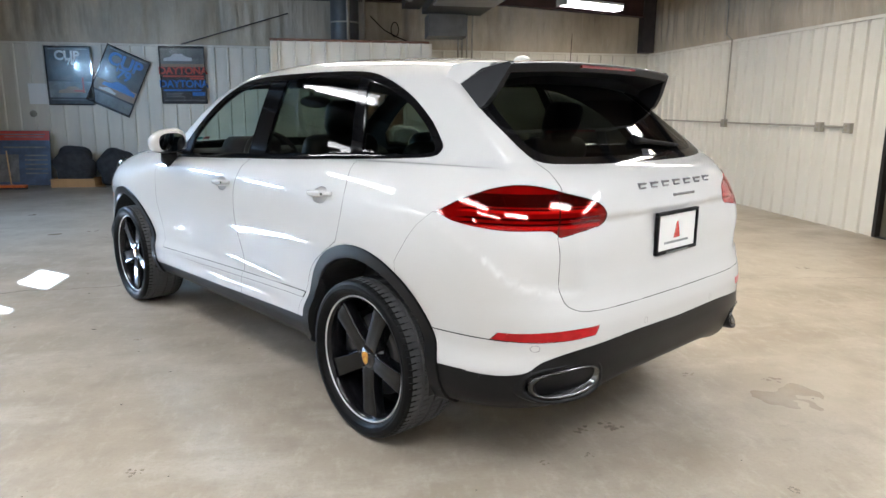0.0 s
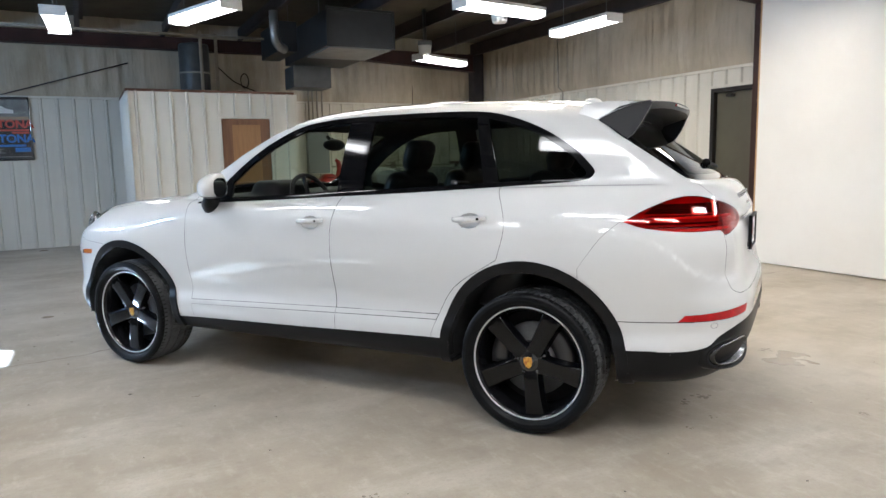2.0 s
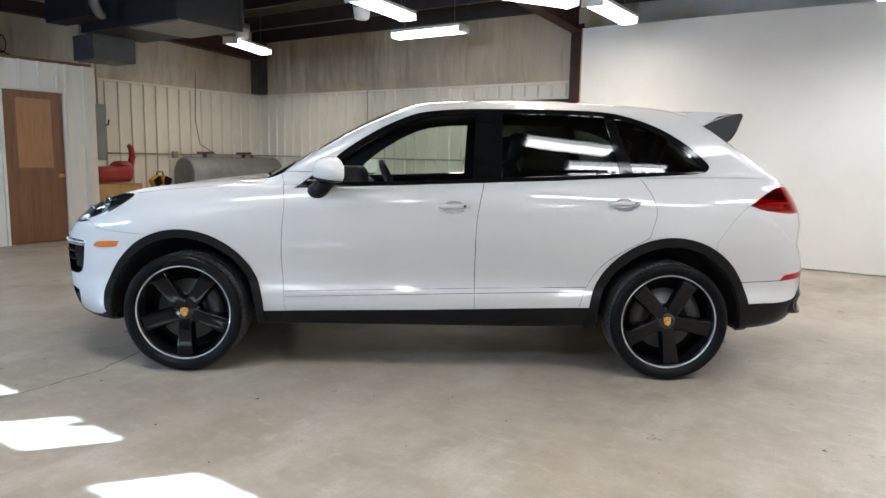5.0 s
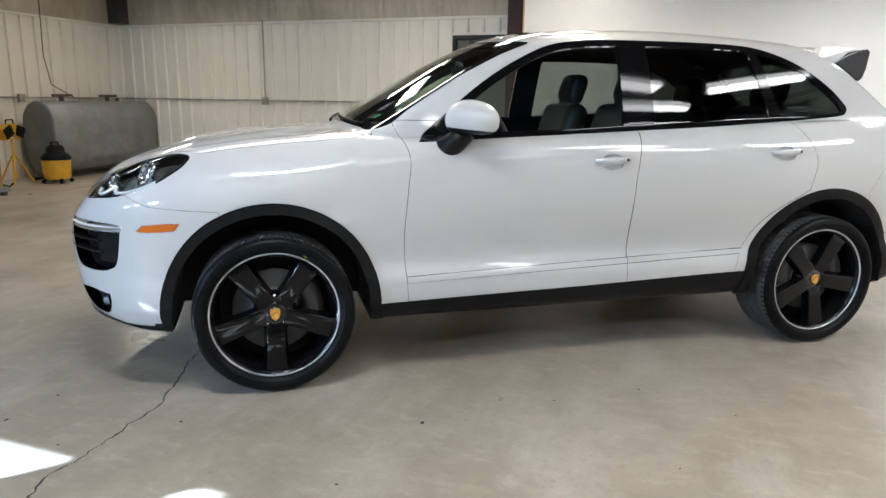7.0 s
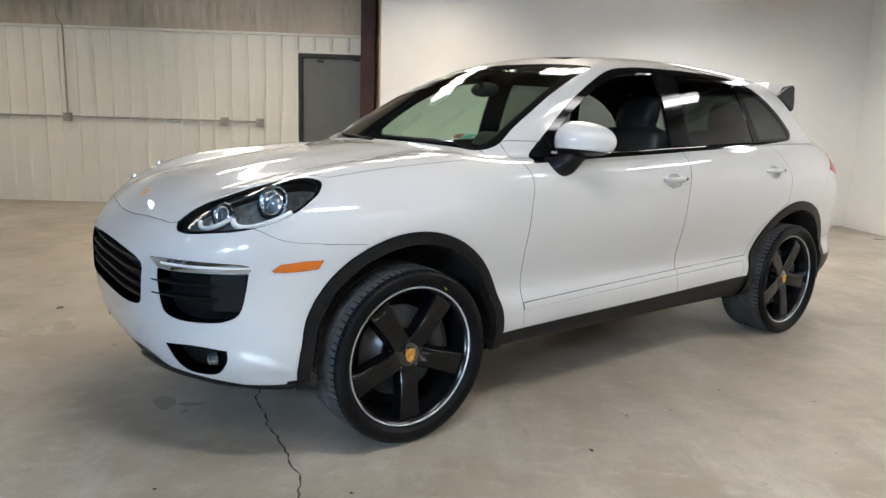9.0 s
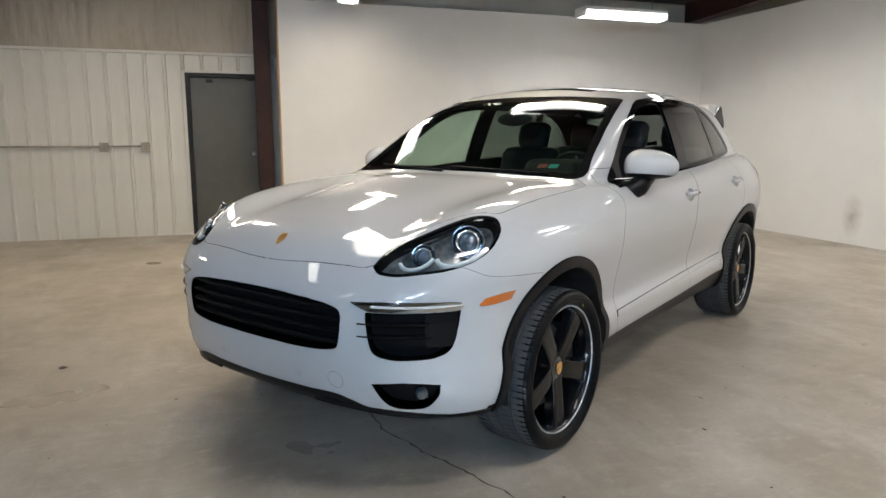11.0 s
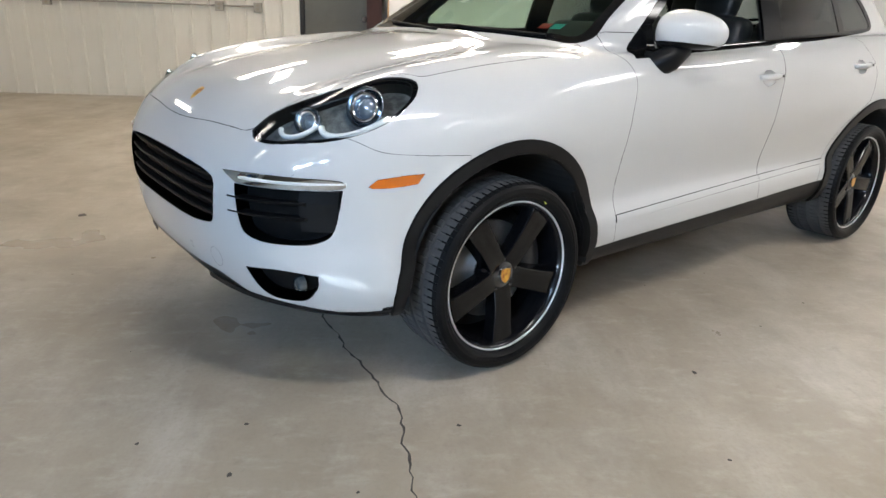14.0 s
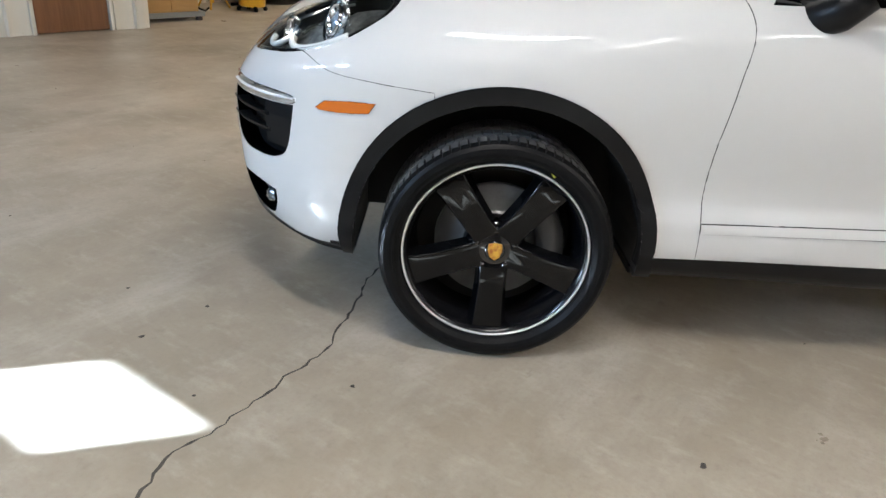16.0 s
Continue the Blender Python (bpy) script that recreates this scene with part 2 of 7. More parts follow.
RAWPIPE = mottle(material("tan_pipe", (0.32, 0.27, 0.20), 0.5), (0.22, 0.18, 0.13), 6, 0.5)
CRACK = mottle(material("dirt_in_crack", (0.045, 0.04, 0.035), 0.9), (0.10, 0.09, 0.08), 30, 0.5)
SCUFFED = mottle(material("scuffed_white_board", (0.80, 0.785, 0.755), 0.6), (0.72, 0.70, 0.665), 0.8, 0.5, 8)
n_tc, n_map = node(SCUFFED, "ShaderNodeTexCoord"), node(SCUFFED, "ShaderNodeMapping", Location=(-2.40 / 0.17, 0.73 / 0.3, -0.36 / 0.30), Scale=(1 / 0.17, 1 / 0.3, 1 / 0.30))
n_gr, n_no, n_mu, n_mx = node(SCUFFED, "ShaderNodeTexGradient"), node(SCUFFED, "ShaderNodeTexNoise", Scale=9.0, Detail=8.0), node(SCUFFED, "ShaderNodeMath"), node(SCUFFED, "ShaderNodeMix")
n_gr.gradient_type, n_mu.operation, n_mx.data_type = "SPHERICAL", "MULTIPLY", "RGBA"
link(SCUFFED, n_tc.outputs["Object"], n_map.inputs["Vector"])
link(SCUFFED, n_map.outputs[0], n_gr.inputs["Vector"])
link(SCUFFED, n_tc.outputs["Object"], n_no.inputs["Vector"])
link(SCUFFED, n_gr.outputs["Fac"], n_mu.inputs[0])
link(SCUFFED, n_no.outputs[0], n_mu.inputs[1])
n_mx.inputs[7].default_value = (0.30, 0.25, 0.20, 1)
s_base = SCUFFED.node_tree.nodes["Principled BSDF"].inputs["Base Color"]
link(SCUFFED, s_base.links[0].from_socket, n_mx.inputs[6])
link(SCUFFED, n_mu.outputs[0], n_mx.inputs[0])
link(SCUFFED, n_mx.outputs[2], s_base)
MIRROR = material("mirror_glass", (0.75, 0.77, 0.78), 0.02, 1.0)


# ---- mesh helpers ----
def finish(name, bm, mat, parent=None, label="", smooth=False, matrix=None):
    me = bpy.data.meshes.new(name)
    bm.to_mesh(me)
    bm.free()
    me.materials.append(mat)
    if smooth:
        for p in me.polygons:
            p.use_smooth = True
    ob = new(name, me)
    if parent is not None:
        ob.parent = parent
    if matrix is not None:
        ob.matrix_basis = matrix
    if label:
        ob["label"] = label
    return ob


def part(name, bm, mat, parent, label="", smooth=False):
    return finish(name, bm, mat, parent, label, smooth)


def thing(name, label, category, at=(0, 0, 0), turn=0.0, group="", kind=""):
    e = new(name)
    e.matrix_basis = pose(*at, 0, 0, turn)
    return tagged(e, label, category, group, kind)


def box(bm, lo, hi, bevel=0.0, segments=2):
    """An axis box from corner to corner, with rounded edges."""
    lo, hi = Vector(lo), Vector(hi)
    c, s = (lo + hi) / 2, hi - lo
    got = bmesh.ops.create_cube(bm, size=1, matrix=Matrix.Translation(c) @ Matrix.Diagonal((*s, 1)))
    if bevel:
        edges = list({e for v in got["verts"] for e in v.link_edges})
        bmesh.ops.bevel(bm, geom=edges, offset=bevel, segments=segments, affect="EDGES", profile=0.6)
    return bm


def boxed(lo, hi, bevel=0.0):
    return box(bmesh.new(), lo, hi, bevel)


def tube(bm, path, radius, sides=10, cap=True):
    """A round bar along points; radius a number or one for each point."""
    path = [Vector(p) for p in path]
    rings, side = [], None
    for i, p in enumerate(path):
        d = (path[min(i + 1, len(path) - 1)] - path[max(i - 1, 0)]).normalized()
        if side is None:
            side = d.orthogonal().normalized()
        side = (side - d * side.dot(d)).normalized()
        up = d.cross(side)
        r = radius[i] if isinstance(radius, (list, tuple)) else radius
        rings.append([bm.verts.new(p + r * (math.cos(a) * side + math.sin(a) * up)) for a in (2 * math.pi * k / sides for k in range(sides))])
    for a, b in zip(rings, rings[1:]):
        for k in range(sides):
            bm.faces.new((a[k], a[(k + 1) % sides], b[(k + 1) % sides], b[k]))
    if cap:
        bm.faces.new(rings[0][::-1])
        bm.faces.new(rings[-1])
    return bm


def lathe(bm, profile, sides=48, axis="y", center=(0, 0, 0), close=False):
    """Turns (radius, along) points round an axis."""
    rings = []
    c = Vector(center)
    for k in range(sides):
        a = 2 * math.pi * k / sides
        ring = []
        for r, h in profile:
            p = {"y": (r * math.cos(a), h, r * math.sin(a)), "z": (r * math.cos(a), r * math.sin(a), h), "x": (h, r * math.cos(a), r * math.sin(a))}[axis]
            ring.append(bm.verts.new(c + Vector(p)))
        rings.append(ring)
    n = len(profile)
    for k in range(sides):
        a, b = rings[k], rings[(k + 1) % sides]
        for i in range(n if close else n - 1):
            j = (i + 1) % n
            bm.faces.new((a[i], a[j], b[j], b[i]))
    bmesh.ops.recalc_face_normals(bm, faces=bm.faces)
    return bm


def prism(bm, outline, thick, place):
    """A plate: a flat outline (u, v) with a thickness, laid by place(u, v, w)."""
    a = [bm.verts.new(place(u, v, 0)) for u, v in outline]
    b = [bm.verts.new(place(u, v, thick)) for u, v in outline]
    bm.faces.new(a)
    bm.faces.new(b[::-1])
    for i in range(len(a)):
        j = (i + 1) % len(a)
        bm.faces.new((a[j], a[i], b[i], b[j]))
    bmesh.ops.recalc_face_normals(bm, faces=bm.faces)
    return bm


def curve_points(points, n=8, closed=True):
    """A smooth curve through 2D points; a third value of 1 keeps a corner sharp."""
    out, m = [], len(points)
    for i in range(m if closed else m - 1):
        p0, p1, p2, p3 = (points[(i + k) % m] if closed else points[min(max(i + k, 0), m - 1)] for k in (-1, 0, 1, 2))
        a, b = np.array(p1[:2], float), np.array(p2[:2], float)
        ta = (b - np.array(p0[:2])) / 2 if len(p1) < 3 else (b - a)
        tb = (np.array(p3[:2]) - a) / 2 if len(p2) < 3 else (b - a)
        if len(p1) > 2 and len(p2) > 2:
            out.append(tuple(a))
            continue
        length = np.linalg.norm(b - a)
        for t in (ta, tb):
            size = np.linalg.norm(t)
            if size > length * 1.2:
                t *= length * 1.2 / size
        for k in range(n):
            t = k / n
            q = (2 * t**3 - 3 * t**2 + 1) * a + (t**3 - 2 * t**2 + t) * ta + (-2 * t**3 + 3 * t**2) * b + (t**3 - t**2) * tb
            out.append(tuple(q))
    if not closed:
        out.append(tuple(points[-1][:2]))
    return out


# ---- the hall ----
def structure(name, bm, mat, label, category, smooth=False):
    return tagged(finish(name, bm, mat, None, "", smooth), label, category, "", "structure")


structure("floor", boxed((WEST - 0.3, SOUTH - 0.3, -0.2), (EAST + 0.3, NORTH + 0.3, 0)), CONCRETE, "stained and worn grey concrete floor with a long crack", "floor")
wall_north = structure("wall_north", boxed((WEST - 0.2, NORTH + 0.03, 0), (EAST + 0.2, NORTH + 0.25, ROOF)), CLAD, "hall wall clad with white ribbed metal below and beige insulation above", "wall")
wall_east = tagged(new("wall_east"), "hall wall with white ribbed metal below and beige insulation above", "wall", "", "structure")
DOOR_S, DOOR_N, DOOR_H = 6.287, 7.297, 2.245
for lo, hi in (((SOUTH - 0.2, 0), (DOOR_S, ROOF)), ((DOOR_N, 0), (NORTH + 0.25, ROOF)), ((DOOR_S, DOOR_H), (DOOR_N, ROOF))):
    part("wall_slab", boxed((EAST + 0.03, lo[0], lo[1]), (EAST + 0.25, hi[0], hi[1])), CLAD, wall_east)
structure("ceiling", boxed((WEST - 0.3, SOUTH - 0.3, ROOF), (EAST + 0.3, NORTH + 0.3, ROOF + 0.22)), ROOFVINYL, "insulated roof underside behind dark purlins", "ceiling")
structure("wall_south", boxed((-6.5, SOUTH - 0.15, 0), (PANEL_X + 0.1, SOUTH, PANEL_TOP)), SCUFFED, "smooth white painted partition wall with a scuff", "wall")
structure("wall_south_outer", boxed((WEST - 0.3, SOUTH - 0.45, 0), (EAST + 0.25, SOUTH - 0.3, ROOF)), VINYL, "plain outer wall behind the white partition", "wall")
partition = structure("partition", boxed((PANEL_X, SOUTH, 0.012), (PANEL_X + 0.045, PANEL_END - 0.02, PANEL_TOP)), WHITEWALL, "tall smooth white painted board wall", "wall")
part("end_stud", boxed((PANEL_X - 0.002, PANEL_END - 0.02, 0.012), (PANEL_X + 0.11, PANEL_END, PANEL_TOP)), RAWWOOD, partition, "raw wooden end stud")


def cladding_sheet(width, height):
    """One sheet of ribbed metal: a wide flat pan and a raised seam rib."""
    w = width
    prof = [(0, 0), (0.013, -0.030), (0.034, -0.030), (0.047, 0), (w * 0.6, 0.001), (w - 0.004, 0.0), (w, 0.004)]
    me = bpy.data.meshes.new("sheet")
    n = len(prof)
    verts = [(u, d, z) for z in (0.0, height) for u, d in prof]
    me.from_pydata(verts, [], [(i, i + 1, n + i + 1, n + i) for i in range(n - 1)])
    me.materials.append(CLAD)
    return me


def clad(parent, start, direction, length, z0, z1, name="panel"):
    """Sheets side by side from start along direction; the ribs face to the right of the way."""
    w = 0.2445
    count = int(math.ceil(length / w - 0.01))
    full = cladding_sheet(w, z1 - z0)
    turn = math.degrees(math.atan2(direction[1], direction[0]))
    for i in range(count):
        size = min(w, length - i * w)
        me = full if size > w - 1e-3 else cladding_sheet(max(size, 0.19), z1 - z0)
        ob = new(name, me)
        ob.parent = parent
        ob.matrix_basis = pose(start[0] + direction[0] * i * w, start[1] + direction[1] * i * w, z0, 0, 0, turn)


def blanket(name, start, direction, length, z0, z1, seed, label):
    """Vinyl-faced insulation that sags and wrinkles between its seams."""
    nx, nz = int(length / 0.035), 26
    d, nrm = Vector((*direction, 0)), Vector((direction[1], -direction[0], 0))
    verts, rnd = [], random.Random(seed)
    bays = [rnd.uniform(0.85, 1.25) for _ in range(40)]
    edges = np.cumsum([0] + bays)
    amp = [rnd.uniform(0.3, 1.0) for _ in range(41)]
    for j in range(nz + 1):
        z = z0 + (z1 - z0) * j / nz
        for i in range(nx + 1):
            s = length * i / nx
            k = int(np.searchsorted(edges, s, "right")) - 1
            t = (s - edges[k]) / bays[k]
            puff = 0.05 * (4 * t * (1 - t)) ** 0.55 * (0.6 + 0.4 * math.sin(math.pi * j / nz))
            wr = noise.noise((s * 7.5 + seed * 10, z * 0.7, 1.0)) * 0.055 * amp[k] * (0.4 + abs(math.sin(3.1 * j / nz + k)))
            wr += noise.noise((s * 19 + seed, z * 1.2, 4.0)) * 0.020 * amp[k]
            verts.append(Vector((*start, z)) + d * s + nrm * (0.008 + (puff + wr) * min(1.0, j / 5)))
    me = bpy.data.meshes.new(name)
    me.from_pydata(verts, [], [(j * (nx + 1) + i, j * (nx + 1) + i + 1, (j + 1) * (nx + 1) + i + 1, (j + 1) * (nx + 1) + i) for j in range(nz) for i in range(nx)])
    for p in me.polygons:
        p.use_smooth = True
    me.materials.append(VINYL)
    return tagged(new(name, me), label, "insulation", "", "structure")


blanket("insulation_north", (WEST, NORTH), (1, 0), EAST - WEST, CLAD_TOP - 0.02, ROOF, 3, "wrinkled beige vinyl-faced insulation over the ribbed cladding")
blanket("insulation_east", (EAST, NORTH), (0, -1), NORTH - PANEL_END + 0.6, CLAD_TOP - 0.02, ROOF, 8, "wrinkled beige vinyl-faced insulation over the ribbed cladding")
trim = structure("trim_north", boxed((WEST, NORTH - 0.035, CLAD_TOP - 0.015), (EAST, NORTH + 0.02, CLAD_TOP + 0.02)), CLAD, "thin white metal cap along the cladding top", "trim")
structure("trim_east", boxed((EAST - 0.035, PANEL_END, CLAD_TOP - 0.015), (EAST + 0.02, NORTH - 0.036, CLAD_TOP + 0.02)), CLAD, "thin white metal cap along the cladding top", "trim")

# roof steel: purlins run north, two deep frames cross them
for i, x in enumerate((-5.6, -4.3, -3.0, -1.7, -0.4, 0.9, 2.2, 3.5, 4.8, 5.85)):
    bm = box(box(bmesh.new(), (x - 0.006, SOUTH - 0.25, 3.56), (x + 0.006, NORTH - 0.05, 3.79), 0), (x - 0.07, SOUTH - 0.25, 3.545), (x, NORTH - 0.05, 3.56))
    structure("purlin_%d" % (i + 1), box(bm, (x, SOUTH - 0.25, 3.79), (x + 0.07, NORTH - 0.05, 3.805)), DARKSTEEL, "dark roof purlin under the insulation", "purlin")
for i, (y, mat) in enumerate(((6.27, REDSTEEL), (NORTH - 0.35, REDSTEEL), (-0.55, REDSTEEL))):
    bm = bmesh.new()
    low = lambda x: 3.17 + 0.16 * (EAST - x) / 3.0 if x > EAST - 3 else 3.33
    xs = [WEST, -3, 0, EAST - 3, EAST - 0.35]
    a = [bm.verts.new((x, y - 0.008, low(x))) for x in xs] + [bm.verts.new((x, y - 0.008, 3.54)) for x in reversed(xs)]
    f = bm.faces.new(a)
    got = bmesh.ops.extrude_face_region(bm, geom=[f])
    bmesh.ops.translate(bm, verts=[v for v in got["geom"] if isinstance(v, bmesh.types.BMVert)], vec=(0, 0.016, 0))
    for x0, x1 in zip(xs, xs[1:]):
        q = [bm.verts.new((x, yy, low(x) + dz)) for dz in (-0.012, 0) for x, yy in ((x0, y - 0.1), (x1, y - 0.1), (x1, y + 0.1), (x0, y + 0.1))]
        for idx in ((0, 3, 2, 1), (4, 5, 6, 7), (0, 1, 5, 4), (1, 2, 6, 5), (2, 3, 7, 6), (3, 0, 4, 7)):
            bm.faces.new([q[n] for n in idx])
    bmesh.ops.recalc_face_normals(bm, faces=bm.faces)
    structure("rafter_%d" % (i + 1), bm, mat, "red-brown steel roof frame beam", "beam")
bm = boxed((EAST - 0.36, 6.17, 0), (EAST - 0.345, 6.37, 3.3))
box(bm, (EAST - 0.345, 6.262, 0), (EAST - 0.05, 6.278, 3.3))
box(bm, (EAST - 0.05, 6.17, 0), (EAST - 0.035, 6.37, 3.3))
column = structure("column", bm, REDSTEEL, "red-brown steel column with bolted base", "column")
structure("corner_column", boxed((EAST - 0.30, NORTH - 0.30, CLAD_TOP + 0.03), (EAST - 0.05, NORTH - 0.07, 3.6), 0.01), DARKSTEEL, "dark corner column above the cladding", "column")

# ---- personnel door in the east wall ----
door_1 = tagged(new("door_1"), "closed taupe steel door in a dark brown frame", "door", "", "structure")
fr = bmesh.new()
for lo, hi in (((DOOR_S, 0), (DOOR_S + 0.055, DOOR_H)), ((DOOR_N - 0.055, 0), (DOOR_N, DOOR_H)), ((DOOR_S + 0.055, DOOR_H - 0.055), (DOOR_N - 0.055, DOOR_H))):
    box(fr, (EAST - 0.035, lo[0], lo[1]), (EAST + 0.12, hi[0], hi[1]), 0.004)
part("door_frame", fr, FRAMEDARK, door_1, "dark brown steel frame")
leaf = part("door_leaf", boxed((EAST + 0.03, DOOR_S + 0.058, 0.012), (EAST + 0.075, DOOR_N - 0.058, DOOR_H - 0.058), 0.003), DOORGREY, door_1)
part("door_knob", lathe(bmesh.new(), [(0.0, -0.075), (0.018, -0.073), (0.028, -0.06), (0.027, -0.045), (0.013, -0.035), (0.013, -0.012), (0.034, -0.008), (0.034, 0.0)], 20, "x", (EAST + 0.03, DOOR_S + 0.13, 1.13)), BRUSHED, leaf, "brushed steel knob", True)
part("closer", box(boxed((EAST - 0.05, DOOR_N - 0.36, DOOR_H - 0.125), (EAST + 0.028, DOOR_N - 0.27, DOOR_H - 0.085), 0.006), (EAST - 0.03, DOOR_S + 0.09, DOOR_H - 0.085), (EAST + 0.028, DOOR_S + 0.20, DOOR_H - 0.06), 0.004), FRAMEDARK, leaf, "dark door closer arm")
# strip and slab added to stop sky light leaking in round the door
part("light_stop_strip", boxed((EAST - 0.02, DOOR_S, 0.001), (EAST + 0.20, DOOR_N, 0.0115), 0.002), GALVDARK, door_1, "dull metal threshold")
part("light_stop_slab", boxed((EAST + 0.20, DOOR_S, 0.0), (EAST + 0.25, DOOR_N, DOOR_H)), FRAMEDARK, door_1)
casing = bmesh.new()
for lo, hi in (((DOOR_S - 0.04, 0), (DOOR_S - 0.002, DOOR_H + 0.035)), ((DOOR_N + 0.002, 0), (DOOR_N + 0.04, DOOR_H + 0.035)), ((DOOR_S - 0.04, DOOR_H + 0.002), (DOOR_N + 0.04, DOOR_H + 0.035))):
    box(casing, (EAST - 0.032, lo[0], lo[1]), (EAST + 0.03, hi[0], hi[1]))
part("casing", casing, CLAD, door_1, "thin white metal casing")

# ---- office box in front of the north wall ----
OX0, OX1, OY, OH = -1.15, 1.36, 11.86, 2.47
D0, D1, DH = 0.187, 0.967, 2.07
office = tagged(new("office_walls"), "small white ribbed-metal room with a lumber top edge", "room", "", "structure")
for lo, hi in (((OX0 + 0.03, 0), (D0, OH)), ((D1, 0), (OX1 - 0.03, OH)), ((D0, DH), (D1, OH))):
    part("wall_slab", boxed((lo[0], OY + 0.03, lo[1]), (hi[0], OY + 0.12, hi[1])), CLAD, office)
for x in (OX0 + 0.03, OX1 - 0.12):
    part("wall_slab", boxed((x, OY + 0.12, 0), (x + 0.09, NORTH, OH)), CLAD, office)
part("roof_board", boxed((OX0, OY, OH), (OX1, NORTH, OH + 0.02)), RAWWOOD, office)
part("top_plate", boxed((OX0 - 0.03, OY - 0.012, OH - 0.005), (OX1 + 0.03, OY + 0.09, OH + 0.035), 0.004), DARKWOOD, office, "stained lumber top plate")
part("top_plate", boxed((OX0 - 0.03, OY + 0.09, OH - 0.005), (OX0 + 0.06, NORTH - 0.04, OH + 0.035), 0.004), DARKWOOD, office, "stained lumber top plate")
for x in (OX0 - 0.012, OX1 - 0.09):
    part("corner_trim", boxed((x, OY - 0.03, 0), (x + 0.10, OY + 0.04, OH - 0.006), 0.004), CLAD, office, "smooth white corner trim")
door_2 = tagged(new("door_2"), "closed orange-brown wooden door of the small room", "door", "", "structure")
leaf2 = part("door_leaf", boxed((D0 + 0.004, OY + 0.008, 0.01), (D1 - 0.004, OY + 0.048, DH - 0.004), 0.003), WOOD, door_2)
part("pale_panel", boxed((D0 + 0.17, OY + 0.0055, 1.04), (D0 + 0.62, OY + 0.0085, 1.97), 0.001), PALEWOOD, leaf2, "faded lighter rectangle")
part("door_knob", lathe(bmesh.new(), [(0, -0.07), (0.018, -0.068), (0.027, -0.055), (0.026, -0.04), (0.012, -0.03), (0.012, -0.008), (0.03, -0.006), (0.03, 0)], 18, "y", (D1 - 0.07, OY + 0.008, 0.93)), GOLD, leaf2, "brass knob", True)
cas2 = bmesh.new()
for lo, hi in (((D0 - 0.035, 0), (D0, DH + 0.035)), ((D1, 0), (D1 + 0.035, DH + 0.035)), ((D0, DH), (D1, DH + 0.035))):
    box(cas2, (lo[0], OY - 0.03, lo[1]), (hi[0], OY + 0.029, hi[1]), 0.003)
part("casing", cas2, CLAD, door_2, "white casing")

# ---- west wall with the sectional door that lets the sun in ----
WIN_W, WIN_H = 0.50, 0.215
dx = -2.53 - WEST
WIN_Z = dx / SUN_DIR.x * math.tan(SUN_EL)
SHIFT = -dx / SUN_DIR.x * SUN_DIR.y
win_y = [4.205 + SHIFT + k * 1.01 for k in range(3)]
west = tagged(new("wall_west"), "outer wall round a wide sectional door with small panes", "wall", "", "structure")
edges_y = [SOUTH - 0.3] + [v for y in win_y for v in (y - WIN_W / 2, y + WIN_W / 2)] + [NORTH + 0.25]
for lo, hi in ((0, WIN_Z - WIN_H / 2), (WIN_Z + WIN_H / 2, ROOF)):
    part("wall_slab", boxed((WEST - 0.06, edges_y[0], lo), (WEST, edges_y[-1], hi)), DOORSKIN, west)
for a, b in zip(edges_y[0::2], edges_y[1::2]):
    part("wall_slab", boxed((WEST - 0.06, a, WIN_Z - WIN_H / 2), (WEST, b, WIN_Z + WIN_H / 2)), DOORSKIN, west)

# small unseen blocks added in the middle pane to break up its sun patch
for dy, dz, w_, h_ in ((0.138, 0.019, 0.10, 0.034), (-0.056, 0.031, 0.12, 0.030), (0.087, 0.075, 0.09, 0.05)):
    part("pane_light_block", boxed((WEST - 0.034, win_y[1] + dy - w_ / 2, WIN_Z + dz - h_ / 2), (WEST - 0.032, win_y[1] + dy + w_ / 2, WIN_Z + dz + h_ / 2)), FRAMEDARK, west)

clad(wall_north, (WEST, NORTH), (1, 0), OX0 - WEST + 0.1, 0.0, CLAD_TOP)
clad(wall_north, (OX1 + 0.02, NORTH), (1, 0), EAST - OX1 - 0.02, 0.0, CLAD_TOP)
clad(wall_east, (EAST, NORTH), (0, -1), NORTH - DOOR_N - 0.045, 0.0, CLAD_TOP)
clad(wall_east, (EAST, DOOR_N + 0.04), (0, -1), DOOR_N - PANEL_END + 0.2, DOOR_H + 0.04, CLAD_TOP)
clad(office, (OX0 + 0.09, OY), (1, 0), D0 - OX0 - 0.125, 0.0, OH)
clad(office, (D1 + 0.035, OY), (1, 0), OX1 - D1 - 0.12, 0.0, OH)
clad(office, (D0 - 0.035, OY), (1, 0), D1 - D0 + 0.07, DH + 0.036, OH)
clad(office, (OX0, NORTH), (0, -1), NORTH - OY - 0.04, 0.0, OH)


for y in win_y:
    light = new("window_light", bpy.data.lights.new("window_light", "AREA"))
    light.data.shape, light.data.size, light.data.size_y = "RECTANGLE", WIN_W, WIN_H
    light.data.energy, light.data.color = WINDOW_POWER, (0.46, 0.71, 1.0)
    light.matrix_world = look((WEST - 0.03, y, WIN_Z), (0, y, WIN_Z - 1.5))


